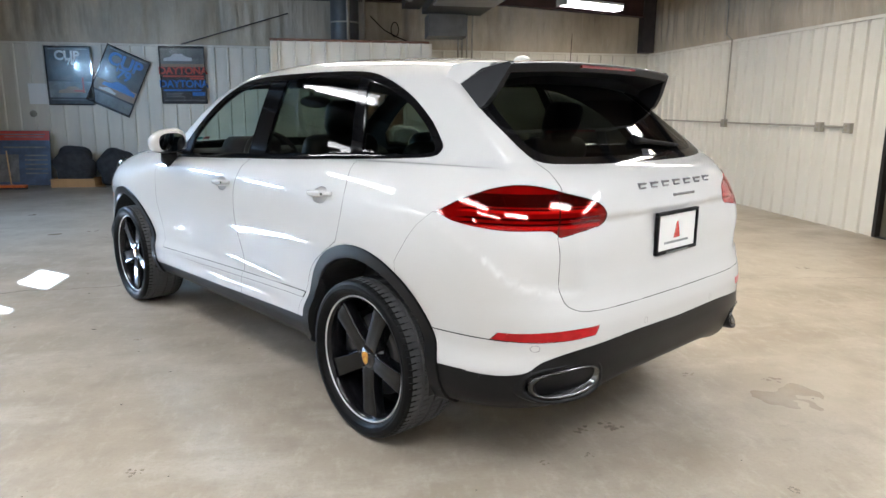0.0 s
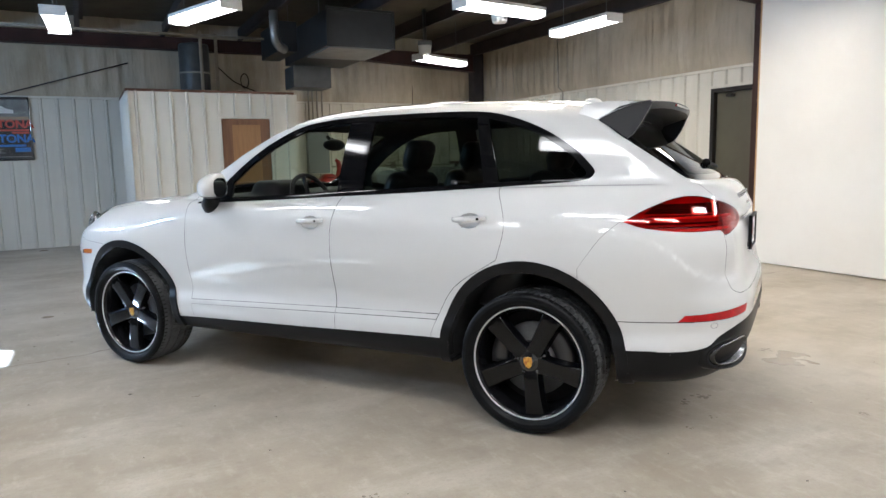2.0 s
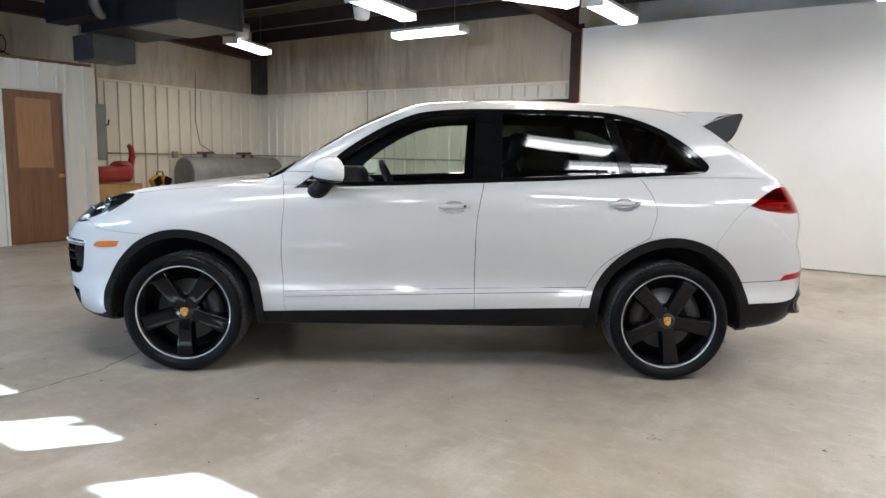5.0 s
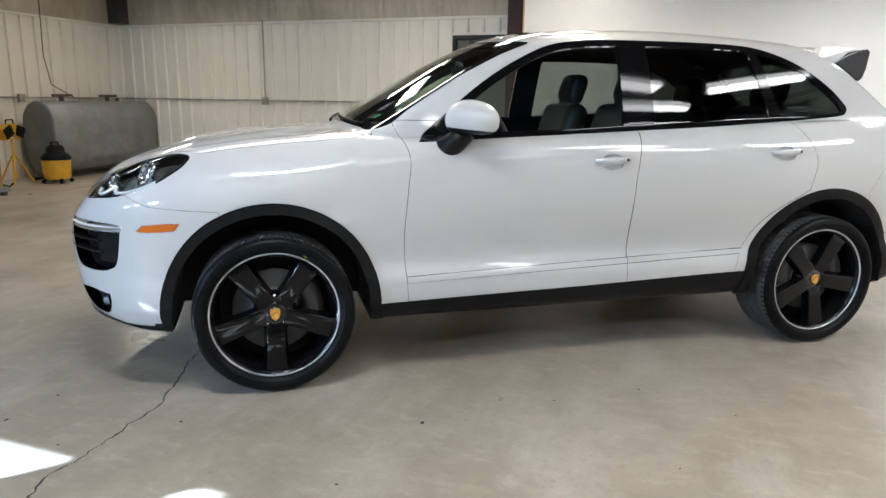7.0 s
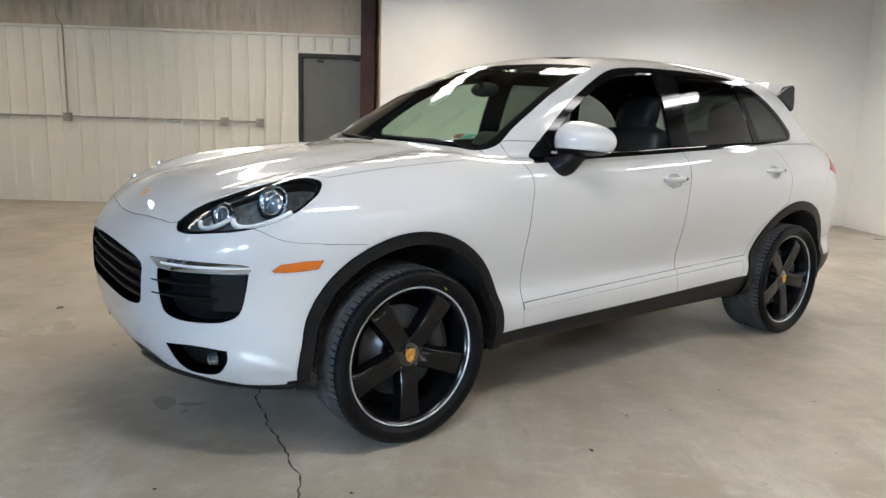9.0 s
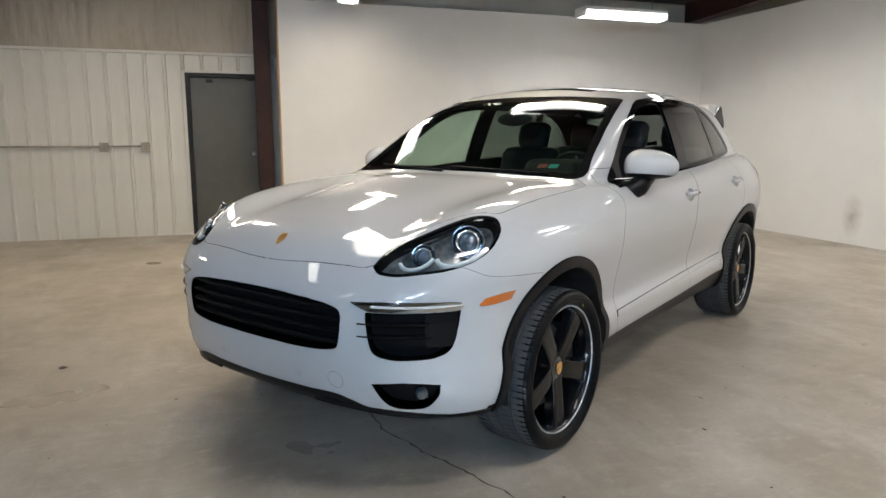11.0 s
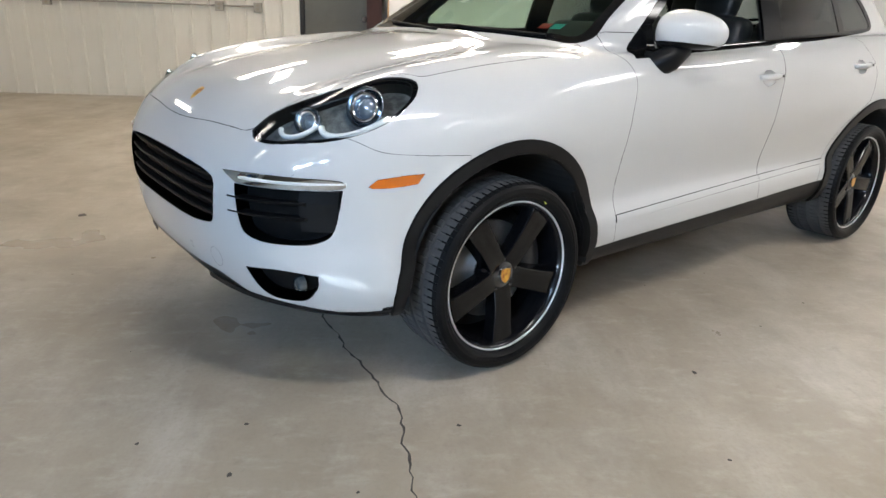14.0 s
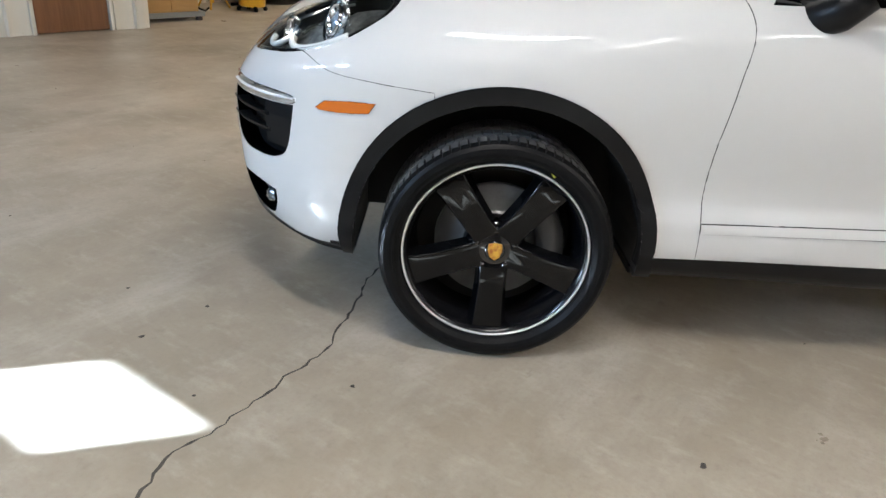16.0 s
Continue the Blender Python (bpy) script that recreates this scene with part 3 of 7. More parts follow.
# ---- fluorescent lamps ----
def strip_lamp():
    e = thing("ceiling_lamp", "lit white wraparound fluorescent ceiling lamp", "lamp", (0, 0, 3.08), 0, "hall lamps")
    e2 = bmesh.new()
    L, W = 1.24, 0.26
    prof = [(-W / 2, 0.055), (-W / 2, 0.03), (-W / 2 + 0.03, 0.004), (-0.07, -0.018), (0.07, -0.018), (W / 2 - 0.03, 0.004), (W / 2, 0.03), (W / 2, 0.055)]
    ends = [[e2.verts.new((x, u, v)) for u, v in prof] for x in (-L / 2 + 0.02, L / 2 - 0.02)]
    for i in range(len(prof) - 1):
        e2.faces.new((ends[0][i], ends[0][i + 1], ends[1][i + 1], ends[1][i]))
    bmesh.ops.recalc_face_normals(e2, faces=e2.faces)
    for f in e2.faces:
        if f.normal.z > 0.2:
            f.normal_flip()
    part("diffuser", e2, LAMPGLOW, e, "glowing white prismatic diffuser", True)
    part("housing", boxed((-L / 2, -W / 2 - 0.006, 0.056), (L / 2, W / 2 + 0.006, 0.10), 0.008), WHITEPL, e)
    for x in (-L / 2, L / 2 - 0.02):
        part("end_cap", boxed((x, -W / 2 - 0.004, -0.016), (x + 0.02, W / 2 + 0.004, 0.0555), 0.004), WHITEPL, e)
    for x in (-0.45, 0.45):
        part("hanger", tube(bmesh.new(), [(x, 0, 0.1), (x, 0, 0.955)], 0.004, 6), GALV, e)
    return e


# place, turn and brightness of each lamp: the north-western ones are turned down
LAMPS = [(4.05, 11.62, 22, 1.7), (2.75, 7.58, 7, 1.3), (4.4, 8.05, 90, 0.7), (3.1, 5.75, -30, 1.1), (4.3, 5.22, 0, 0.6), (-0.42, 9.1, -70, 0.15), (-1.97, 10.2, 88, 0.2), (3.9, 1.8, 90, 1.7),
         # lamps beyond x -3 and at (2.3, 1.2) are unseen fill, added to brighten
         (0.55, 6.5, -45, 0.6), (-0.2, 6.9, -45, 0.2), (-1.27, 2.15, 116, 0.8), (-1.32, 1.12, 127, 0.8), (0.07, 0.72, -26, 1.3), (0.95, 4.45, 35, 2.3), (-2.75, 5.0, 93, 1.75), (-3.9, 2.6, 20, 0.4), (-3.5, 0.6, 30, 0.6), (-5.25, 4.7, 88, 0.3), (-5.25, 3.1, 92, 0.3), (2.3, 1.2, 0, 1.5)]
first_lamp = strip_lamp()
for i, (x, y, a, power) in enumerate(LAMPS):
    m = pose(x, y, 2.9 if (x, y) == (3.9, 1.8) else 3.08, 0, 0, a)
    if i:
        copy_thing(first_lamp, m)
    else:
        first_lamp.matrix_basis = m
    light = new("lamp_light", bpy.data.lights.new("lamp_light", "AREA"))
    light.data.shape, light.data.size, light.data.size_y = "RECTANGLE", 1.15, 0.23
    light.data.spread = radians(165)
    light.data.energy, light.data.color = LAMP_POWER * power, (1.0, 0.94, 0.84) if x < -0.9 and y < 6 else (1.0, 0.95, 0.86) if y < 4 else (1.0, 0.82, 0.56)
    light.matrix_world = m @ pose(0, 0, -0.03)


# ---- the car: x ahead, y to its left, z up, origin between the wheels on the floor ----
def spline(x, xs, ys):
    """A smooth curve through (xs, ys), flat beyond its ends; works on arrays."""
    xs, ys = np.array(xs, float), np.array(ys, float)
    d = np.diff(ys) / np.diff(xs)
    m = np.r_[d[0], (d[1:] + d[:-1]) / 2, d[-1]]
    m[1:-1][d[1:] * d[:-1] <= 0] = 0
    lim = 2.5 * np.minimum(np.abs(np.r_[d[0], d]), np.abs(np.r_[d, d[-1]]))
    m = np.clip(m, -lim, lim)
    x = np.clip(x, xs[0], xs[-1])
    i = np.clip(np.searchsorted(xs, x, "right") - 1, 0, len(xs) - 2)
    h = xs[i + 1] - xs[i]
    t = (x - xs[i]) / h
    return (2 * t**3 - 3 * t**2 + 1) * ys[i] + (t**3 - 2 * t**2 + t) * h * m[i] + (-2 * t**3 + 3 * t**2) * ys[i + 1] + (t**3 - t**2) * h * m[i + 1]


def smax(a, b, k):
    h = np.maximum(k - np.abs(a - b), 0) / k
    return np.maximum(a, b) + h * h * k / 4


def smin(a, b, k):
    return -smax(-a, -b, k)


def bump(x, c, w):
    return np.exp(-(((x - c) / w) ** 2))


def side_width(x, z):
    w = spline(z, [0.24, 0.33, 0.40, 0.47, 0.56, 0.70, 0.86, 0.97, 1.05, 1.12, 1.20], [0.86, 0.900, 0.924, 0.928, 0.906, 0.923, 0.945, 0.947, 0.935, 0.900, 0.84])
    low = 1 / (1 + np.exp((z - 0.98) / 0.06))
    w = w + low * (0.022 * bump(x, 1.42, 0.42) + 0.026 * bump(x, -1.45, 0.46))
    w = w + 0.045 * bump(x, 1.97, 0.15) / (1 + np.exp((z - 0.66) / 0.05))
    w = w - 0.030 * (1 / (1 + np.exp(-(z - 1.0) / 0.04))) * (1 / (1 + np.exp(-(x - 1.15) / 0.12)))
    w = w - 0.012 * bump(z, 0.60, 0.11) * bump(x, 0, 0.95)
    return w


def nose_x(z):
    return spline(z, [0.24, 0.33, 0.40, 0.50, 0.62, 0.74, 0.80, 0.86, 0.92, 1.0], [2.24, 2.305, 2.335, 2.355, 2.368, 2.366, 2.355, 2.335, 2.31, 2.28])


def tail_x(z):
    return spline(z, [0.28, 0.36, 0.45, 0.55, 0.64, 0.70, 0.745, 0.80, 0.90, 1.02, 1.12, 1.22, 1.3], [2.30, 2.35, 2.395, 2.415, 2.415, 2.405, 2.388, 2.380, 2.380, 2.362, 2.322, 2.262, 2.2])


def hood_z(x, y):
    c = spline(x, [-2.5, -2.0, -1.2, -0.3, 0.4, 0.85, 1.1, 1.45, 1.8, 2.05, 2.2, 2.3, 2.38, 2.46], [1.21, 1.215, 1.20, 1.155, 1.12, 1.135, 1.165, 1.130, 1.075, 1.010, 0.955, 0.895, 0.835, 0.74])
    front = 1 / (1 + np.exp(-(x - 0.95) / 0.08))
    a = np.abs(y)
    fender = 0.028 * bump(a, 0.70, 0.15) * bump(x, 1.75, 0.55) - 0.020 * bump(a, 0.47, 0.14) * bump(x, 1.7, 0.5)
    dome = -0.045 * (a / 0.8) ** 2
    return c + front * (fender + dome)


def roof_z(x, y):
    c = spline(x, [-2.1, -1.9, -1.7, -1.4, -1.0, -0.6, -0.25, 0.05, 0.3, 0.5], [1.575, 1.612, 1.638, 1.668, 1.690, 1.700, 1.692, 1.668, 1.625, 1.57])
    return c - 0.055 * (np.abs(y) / 0.6) ** 2.4


def LEDGE(y, z):
    """The pressed field round the number plate and the crease above the rear bumper's corners."""
    step = lambda v, w: 1 / (1 + np.exp(-np.clip(v / w, -40, 40)))
    plate_field = 0.014 * step(1.040 - z, 0.004) * step(z - 0.82, 0.02) * step(0.60 - y, 0.02)
    crease = spline(y, [0.60, 0.68, 0.80, 0.863, 0.887, 0.93], [0.782, 0.787, 0.808, 0.859, 0.913, 1.02])
    corner = 0.018 * step(z - crease, 0.006) * step(crease + 0.11 - z, 0.03) * step(y - 0.62, 0.02)
    return plate_field + corner


def car_field(p):
    x, y, z = p[..., 0], np.abs(p[..., 1]), p[..., 2]
    w = side_width(x, z)
    xf = np.maximum(x - 1.25, 0) / (nose_x(z) - 1.25)
    xr = np.maximum(-1.30 - x, 0) / (tail_x(z) - 1.30 - LEDGE(y, z))
    hi = 1 / (1 + np.exp(-(z - 0.96) / 0.05))
    nr = 4.8 - 0.6 * hi
    r = np.where(x >= 0, ((y / w) ** 3.6 + xf**3.6) ** (1 / 3.6), ((y / w) ** nr + xr**nr) ** (1 / nr))
    body = (r - 1) * 0.93
    k = 0.05 + 0.13 * (1 / (1 + np.exp(-(x - 1.0) / 0.15)))
    body = smax(body, (z - hood_z(x, y)) * 0.9, k)
    floor_z = spline(x, [-2.4, -2.1, -1.8, 1.7, 2.1, 2.4], [0.325, 0.305, 0.295, 0.275, 0.275, 0.33])
    floor_z = floor_z + 0.06 * np.exp(-((y / 0.5) ** 6)) / (1 + np.exp((x + 2.05) / 0.03))
    body = smax(body, floor_z - z, 0.06)
    # cabin
    g = spline(z, [1.05, 1.14, 1.25, 1.40, 1.52, 1.60, 1.70], [0.88, 0.840, 0.806, 0.752, 0.702, 0.662, 0.58])
    g = g - 0.085 * np.clip((-x - 0.6) / 1.3, 0, 1.3) ** 1.5 - 0.035 * np.clip((x - 0.0) / 0.9, 0, 1.2) ** 2 - 0.018 * (1 - bump(x, -0.35, 0.7))
    cab = (y - g) * 0.9
    ws = (x - (1.10 - (np.maximum(z, 1.13) - 1.165) * 1.76 - 0.15 * (y / 0.80) ** 2.2)) * 0.49
    rw = ((-2.25 + (np.maximum(z, 1.20) - 1.20) * 1.36 + 0.10 * (y / 0.70) ** 2.4) - x) * 0.60
    cab = smax(cab, ws, 0.05)
    cab = smax(cab, rw, 0.05)
    cab = smax(cab, (z - roof_z(x, y)) * 0.95, 0.09)
    cab = smax(cab, 1.0 - z, 0.05)
    return smin(body, cab, 0.03)


def field_normal(field, p, e=2e-3):
    g = np.stack([field(p + d) - field(p - d) for d in np.eye(3) * e], -1)
    return g / np.maximum(np.linalg.norm(g, axis=-1, keepdims=True), 1e-9)


def skin(field, lo, hi, h, rounds=5):
    """The surface where field is 0, as evenly spread quads."""
    ax = [np.arange(a, b + h, h) for a, b in zip(lo, hi)]
    P = np.stack(np.meshgrid(*ax, indexing="ij"), -1)
    v = field(P)
    s = v < 0
    n = np.array(v.shape)
    corner = [(i, j, k) for i in (0, 1) for j in (0, 1) for k in (0, 1)]
    cut = lambda a, c: a[c[0] : n[0] - 1 + c[0], c[1] : n[1] - 1 + c[1], c[2] : n[2] - 1 + c[2]]
    total = sum(cut(s, c).astype(int) for c in corner)
    cells = (total > 0) & (total < 8)
    idx = -np.ones(cells.shape, int)
    idx[cells] = np.arange(cells.sum())
    where = np.argwhere(cells)
    acc, cnt = np.zeros((len(where), 3)), np.zeros(len(where))
    for a in corner:
        for axis in range(3):
            if a[axis]:
                continue
            b = list(a)
            b[axis] = 1
            va, vb = v[tuple((where + a).T)], v[tuple((where + b).T)]
            hit = (va < 0) != (vb < 0)
            t = np.where(hit, va / np.where(hit, va - vb, 1), 0)
            q = np.array(a) + t[:, None] * (np.array(b) - a)
            acc += np.where(hit[:, None], q, 0)
            cnt += hit
    pts = (where + acc / cnt[:, None]) * h + np.array([a[0] for a in ax])
    for _ in range(rounds):
        f = field(pts)
        g = np.stack([(field(pts + d) - field(pts - d)) / 2e-3 for d in np.eye(3) * 1e-3], -1)
        step = f[:, None] * g / np.maximum((g * g).sum(-1, keepdims=True), 0.05)
        pts = pts - np.clip(step, -h / 2, h / 2)
    faces = []
    for axis in range(3):
        u, w = (axis + 1) % 3, (axis + 2) % 3
        sl = [slice(None)] * 3
        a_, b_ = list(sl), list(sl)
        a_[axis], b_[axis] = slice(0, -1), slice(1, None)
        sa, sb = s[tuple(a_)], s[tuple(b_)]
        e = np.argwhere(sa != sb)
        e = e[(e[:, u] > 0) & (e[:, w] > 0) & (e[:, u] < n[u] - 1) & (e[:, w] < n[w] - 1)]
        quad = []
        for du, dw in ((0, 0), (1, 0), (1, 1), (0, 1)):
            c = e.copy()
            c[:, u] -= du
            c[:, w] -= dw
            quad.append(idx[tuple(c.T)])
        q = np.stack(quad, 1)
        flip = ~sa[tuple(e.T)]
        q[flip] = q[flip][:, ::-1]
        faces.append(q[(q >= 0).all(1)])
    return pts, np.concatenate(faces)


def to_bmesh(pts, faces):
    bm = bmesh.new()
    vs = [bm.verts.new(p) for p in pts.tolist()]
    for f in faces.tolist():
        try:
            bm.faces.new([vs[i] for i in f])
        except ValueError:
            pass
    loose = [v for v in bm.verts if not v.link_faces]
    bmesh.ops.delete(bm, geom=loose, context="VERTS")
    return bm


def inside(poly, u, v):
    hit, n = False, len(poly)
    for i in range(n):
        (x1, y1), (x2, y2) = poly[i], poly[(i + 1) % n]
        if (y1 > v) != (y2 > v) and u < (x2 - x1) * (v - y1) / (y2 - y1) + x1:
            hit = not hit
    return hit


def carve(bm, lab, poly, axes, ok, name, frm=None):
    """Cuts the skin along an outline seen along one axis, and gives the faces within it a label."""
    a, b = axes
    poly = [p for i, p in enumerate(poly) if (p[0] - poly[i - 1][0]) ** 2 + (p[1] - poly[i - 1][1]) ** 2 > 1e-7]
    lo = np.min(poly, 0) - 0.03
    hi = np.max(poly, 0) + 0.03

    def near(f):
        c = f.calc_center_median()
        return lo[0] < c[a] < hi[0] and lo[1] < c[b] < hi[1] and ok(c) and (frm is None or f[lab] in frm)

    pool = {f for f in bm.faces if near(f)}
    for i, p in enumerate(poly):
        q = poly[(i + 1) % len(poly)]
        l0, l1 = min(p[0], q[0]) - 2e-4, max(p[0], q[0]) + 2e-4
        m0, m1 = min(p[1], q[1]) - 2e-4, max(p[1], q[1]) + 2e-4
        pick = []
        for f in pool:
            us, vs = [v.co[a] for v in f.verts], [v.co[b] for v in f.verts]
            if max(us) >= l0 and min(us) <= l1 and max(vs) >= m0 and min(vs) <= m1:
                pick.append(f)
        if not pick:
            continue
        no, co = [0, 0, 0], [0, 0, 0]
        no[a], no[b] = q[1] - p[1], p[0] - q[0]
        co[a], co[b] = p
        geom = list({g for f in pick for g in (*f.verts, *f.edges)}) + pick
        got = bmesh.ops.bisect_plane(bm, geom=geom, dist=1e-5, plane_co=co, plane_no=Vector(no).normalized())
        pool = {f for f in pool if f.is_valid} | {f for f in got["geom"] if isinstance(f, bmesh.types.BMFace)}
        pool |= {f for e in got["geom_cut"] if isinstance(e, bmesh.types.BMEdge) for f in e.link_faces if near(f)}
    k = LABELS.setdefault(name, len(LABELS) + 1)
    for f in pool:
        c = f.calc_center_median()
        if ok(c) and (frm is None or f[lab] in frm) and inside(poly, c[a], c[b]):
            f[lab] = k


LABELS = {}
pts, faces = skin(car_field, (-2.56, -0.06, 0.16), (2.56, 1.06, 1.78), 0.0235)
shell = to_bmesh(pts, faces)
bmesh.ops.bisect_plane(shell, geom=list(shell.verts) + list(shell.edges) + list(shell.faces), dist=1e-4, plane_co=(0, 0, 0), plane_no=(0, -1, 0), clear_outer=True)
lab = shell.faces.layers.int.new("lab")

WHEEL_F, WHEEL_R, WHEEL_RAD, TRACK = 1.4475, -1.4475, 0.3545, 0.828


def arch(cx, r, n=44, flat=0.19, foot=0.015):
    """A wheel arch that goes straight down from the hub's height."""
    return [(cx + r * math.cos(math.pi * i / n), 0.372 + (r + 0.004) * 1.01 * math.sin(math.pi * i / n)) for i in range(n + 1)] + [(cx - r - 0.015, flat), (cx + r + foot, flat)]


anyside = lambda c: c.y > 0.45
SIDE, FRONT, TOP = (0, 2), (1, 2), (0, 1)
low_edge = [(1.95, 0.335), (1.2, 0.366), (0.93, 0.372), (-0.04, 0.398), (-0.99, 0.431), (-1.2, 0.440), (-1.93, 0.470), (-2.05, 0.474)]
# black lower body: a band all along, rising to the tail and the chin
carve(shell, lab, low_edge + [(-2.05, 0.1), (1.95, 0.1)], SIDE, lambda c: c.y > 0.3, "sill")
carve(shell, lab, curve_points([(-0.02, 0.592, 1), (0.33, 0.598), (0.53, 0.588), (0.66, 0.572), (0.75, 0.540), (0.80, 0.497), (0.85, 0.478), (0.90, 0.470, 1), (1.05, 0.462, 1), (1.05, 0.1, 1), (-0.02, 0.1, 1)], 6), FRONT, lambda c: c.x < -1.85, "valance")
carve(shell, lab, curve_points([(-0.02, 0.378, 1), (0.25, 0.385), (0.42, 0.390), (0.50, 0.370), (0.58, 0.333), (0.68, 0.318), (0.80, 0.318), (0.9, 0.325, 1), (1.05, 0.335, 1), (1.05, 0.1, 1), (-0.02, 0.1, 1)], 6), FRONT, lambda c: c.x > 1.85, "chin")
for cx, nm in ((WHEEL_F, "front"), (WHEEL_R, "rear")):
    carve(shell, lab, arch(cx, 0.482 if cx < 0 else 0.475, flat=0.30, foot=0.015 if cx < 0 else -0.012), SIDE, anyside, "arch_" + nm)
    carve(shell, lab, arch(cx, 0.428, flat=0.1), SIDE, lambda c: c.y > 0.3, "well")
# glass house
dlo = curve_points([(0.79, 1.107, 1), (0.612, 1.254), (0.47, 1.365), (0.30, 1.470), (0.10, 1.560), (-0.08, 1.590), (-0.3, 1.602), (-0.75, 1.606), (-1.07, 1.598), (-1.26, 1.560), (-1.44, 1.490), (-1.60, 1.392), (-1.69, 1.310), (-1.712, 1.275), (-1.685, 1.243), (-1.58, 1.228), (-1.29, 1.209), (-0.73, 1.177), (-0.31, 1.157), (0.335, 1.125)], 6)
carve(shell, lab, dlo, SIDE, lambda c: c.y > 0.4 and c.z > 1.02, "window_trim", {0})
trim_lab = {LABELS["window_trim"]}
glass_f = curve_points([(0.575, 1.140, 1), (0.575, 1.232, 1), (0.44, 1.340), (0.28, 1.440), (0.10, 1.525), (-0.08, 1.560), (-0.275, 1.572, 1), (-0.262, 1.180, 1)], 6)
glass_r = curve_points([(-0.435, 1.190, 1), (-0.44, 1.574, 1), (-0.75, 1.578), (-1.065, 1.570, 1), (-1.155, 1.224, 1)], 6)
glass_q = curve_points([(-1.235, 1.230, 1), (-1.130, 1.558, 1), (-1.26, 1.528), (-1.43, 1.460), (-1.58, 1.366), (-1.66, 1.290), (-1.672, 1.268), (-1.655, 1.254), (-1.58, 1.246)], 6)
for poly, nm in ((glass_f, "glass_front_door"), (glass_r, "glass_rear_door"), (glass_q, "glass_quarter")):
    carve(shell, lab, poly, SIDE, lambda c: c.y > 0.4, nm, trim_lab)
ws = curve_points([(-0.02, 1.182, 1), (0.35, 1.176), (0.62, 1.163), (0.757, 1.162), (0.735, 1.27), (0.690, 1.43), (0.645, 1.545), (0.612, 1.578), (0.35, 1.597), (-0.02, 1.606, 1)], 6)
carve(shell, lab, ws, FRONT, lambda c: c.x > 0.0 and c.z > 1.05, "windscreen_border", {0})
ws_in = curve_points([(-0.02, 1.205, 1), (0.35, 1.199), (0.60, 1.188), (0.718, 1.186), (0.70, 1.27), (0.655, 1.42), (0.612, 1.525), (0.58, 1.548), (0.35, 1.566), (-0.02, 1.575, 1)], 6)
carve(shell, lab, ws_in, FRONT, lambda c: c.x > 0.0 and c.z > 1.05, "windscreen", {LABELS["windscreen_border"]})
rw = curve_points([(-0.02, 1.224, 1), (0.3, 1.225), (0.5, 1.229), (0.595, 1.237), (0.628, 1.262), (0.634, 1.34), (0.625, 1.45), (0.59, 1.545), (0.53, 1.588), (0.3, 1.605), (-0.02, 1.612, 1)], 6)
carve(shell, lab, rw, FRONT, lambda c: c.x < -1.5 and c.z > 1.1, "rear_window_border", {0})
rw_in = curve_points([(-0.02, 1.250, 1), (0.4, 1.252), (0.54, 1.262), (0.585, 1.29), (0.587, 1.34), (0.565, 1.45), (0.52, 1.545), (0.46, 1.572), (0.3, 1.580), (-0.02, 1.586, 1)], 6)
carve(shell, lab, rw_in, FRONT, lambda c: c.x < -1.5 and c.z > 1.1, "rear_window", {LABELS["rear_window_border"]})
carve(shell, lab, [(-0.02 + 0.14, -0.02), (0.14, 0.40), (-0.05, 0.44), (-0.95, 0.44), (-0.98, 0.40), (-0.98, -0.02)], TOP, lambda c: c.z > 1.58, "sunroof", {0})
# lamps


def carve_turned(turn, poly, ok, name, frm):
    """Carves along the axis to which turn swings the skin."""
    bmesh.ops.transform(shell, matrix=turn.to_4x4(), verts=shell.verts)
    back = turn.inverted()
    carve(shell, lab, poly, FRONT, lambda c: ok(back @ c), name, frm)
    bmesh.ops.transform(shell, matrix=back.to_4x4(), verts=shell.verts)


HEAD_TURN = Matrix.Rotation(radians(30), 3, "Y") @ Matrix.Rotation(radians(-33), 3, "Z")
TAIL_TURN = Matrix.Rotation(radians(38), 3, "Z")
head = curve_points([(-0.753, -0.315, 1), (-0.715, -0.262), (-0.665, -0.222), (-0.565, -0.168), (-0.481, -0.117), (-0.405, -0.072), (-0.35, -0.054), (-0.305, -0.057), (-0.284, -0.086), (-0.281, -0.137), (-0.31, -0.212), (-0.36, -0.270), (-0.42, -0.311), (-0.49, -0.340), (-0.58, -0.358), (-0.66, -0.364), (-0.725, -0.35)], 4)
carve_turned(HEAD_TURN, head, lambda c: c.x > 1.6 and c.y > 0.4, "headlamp", {0})
hc = (-0.52, -0.215)
carve_turned(HEAD_TURN, [(hc[0] + (u - hc[0]) * 0.95, hc[1] + (v - hc[1]) * 0.915) for u, v in head], lambda c: c.x > 1.6 and c.y > 0.4, "headlamp_in", {LABELS["headlamp"]})
carve(shell, lab, curve_points([(1.996, 0.741, 1), (1.970, 0.762, 1), (1.90, 0.770), (1.822, 0.772, 1), (1.842, 0.742, 1), (1.92, 0.735), (1.985, 0.735, 1)], 4), SIDE, lambda c: c.y > 0.6, "side_marker", {0})
carve(shell, lab, curve_points([(-0.02, 0.762, 1), (0.25, 0.757), (0.43, 0.740), (0.478, 0.71), (0.468, 0.60), (0.44, 0.575), (0.3, 0.562), (-0.02, 0.558, 1)], 5), FRONT, lambda c: c.x > 1.9, "grille", {0})
carve(shell, lab, curve_points([(0.512, 0.760, 1), (0.66, 0.768), (0.80, 0.765), (0.840, 0.757), (0.838, 0.737), (0.80, 0.732), (0.585, 0.732, 1)], 4), FRONT, lambda c: c.x > 1.8, "running_light", {0})
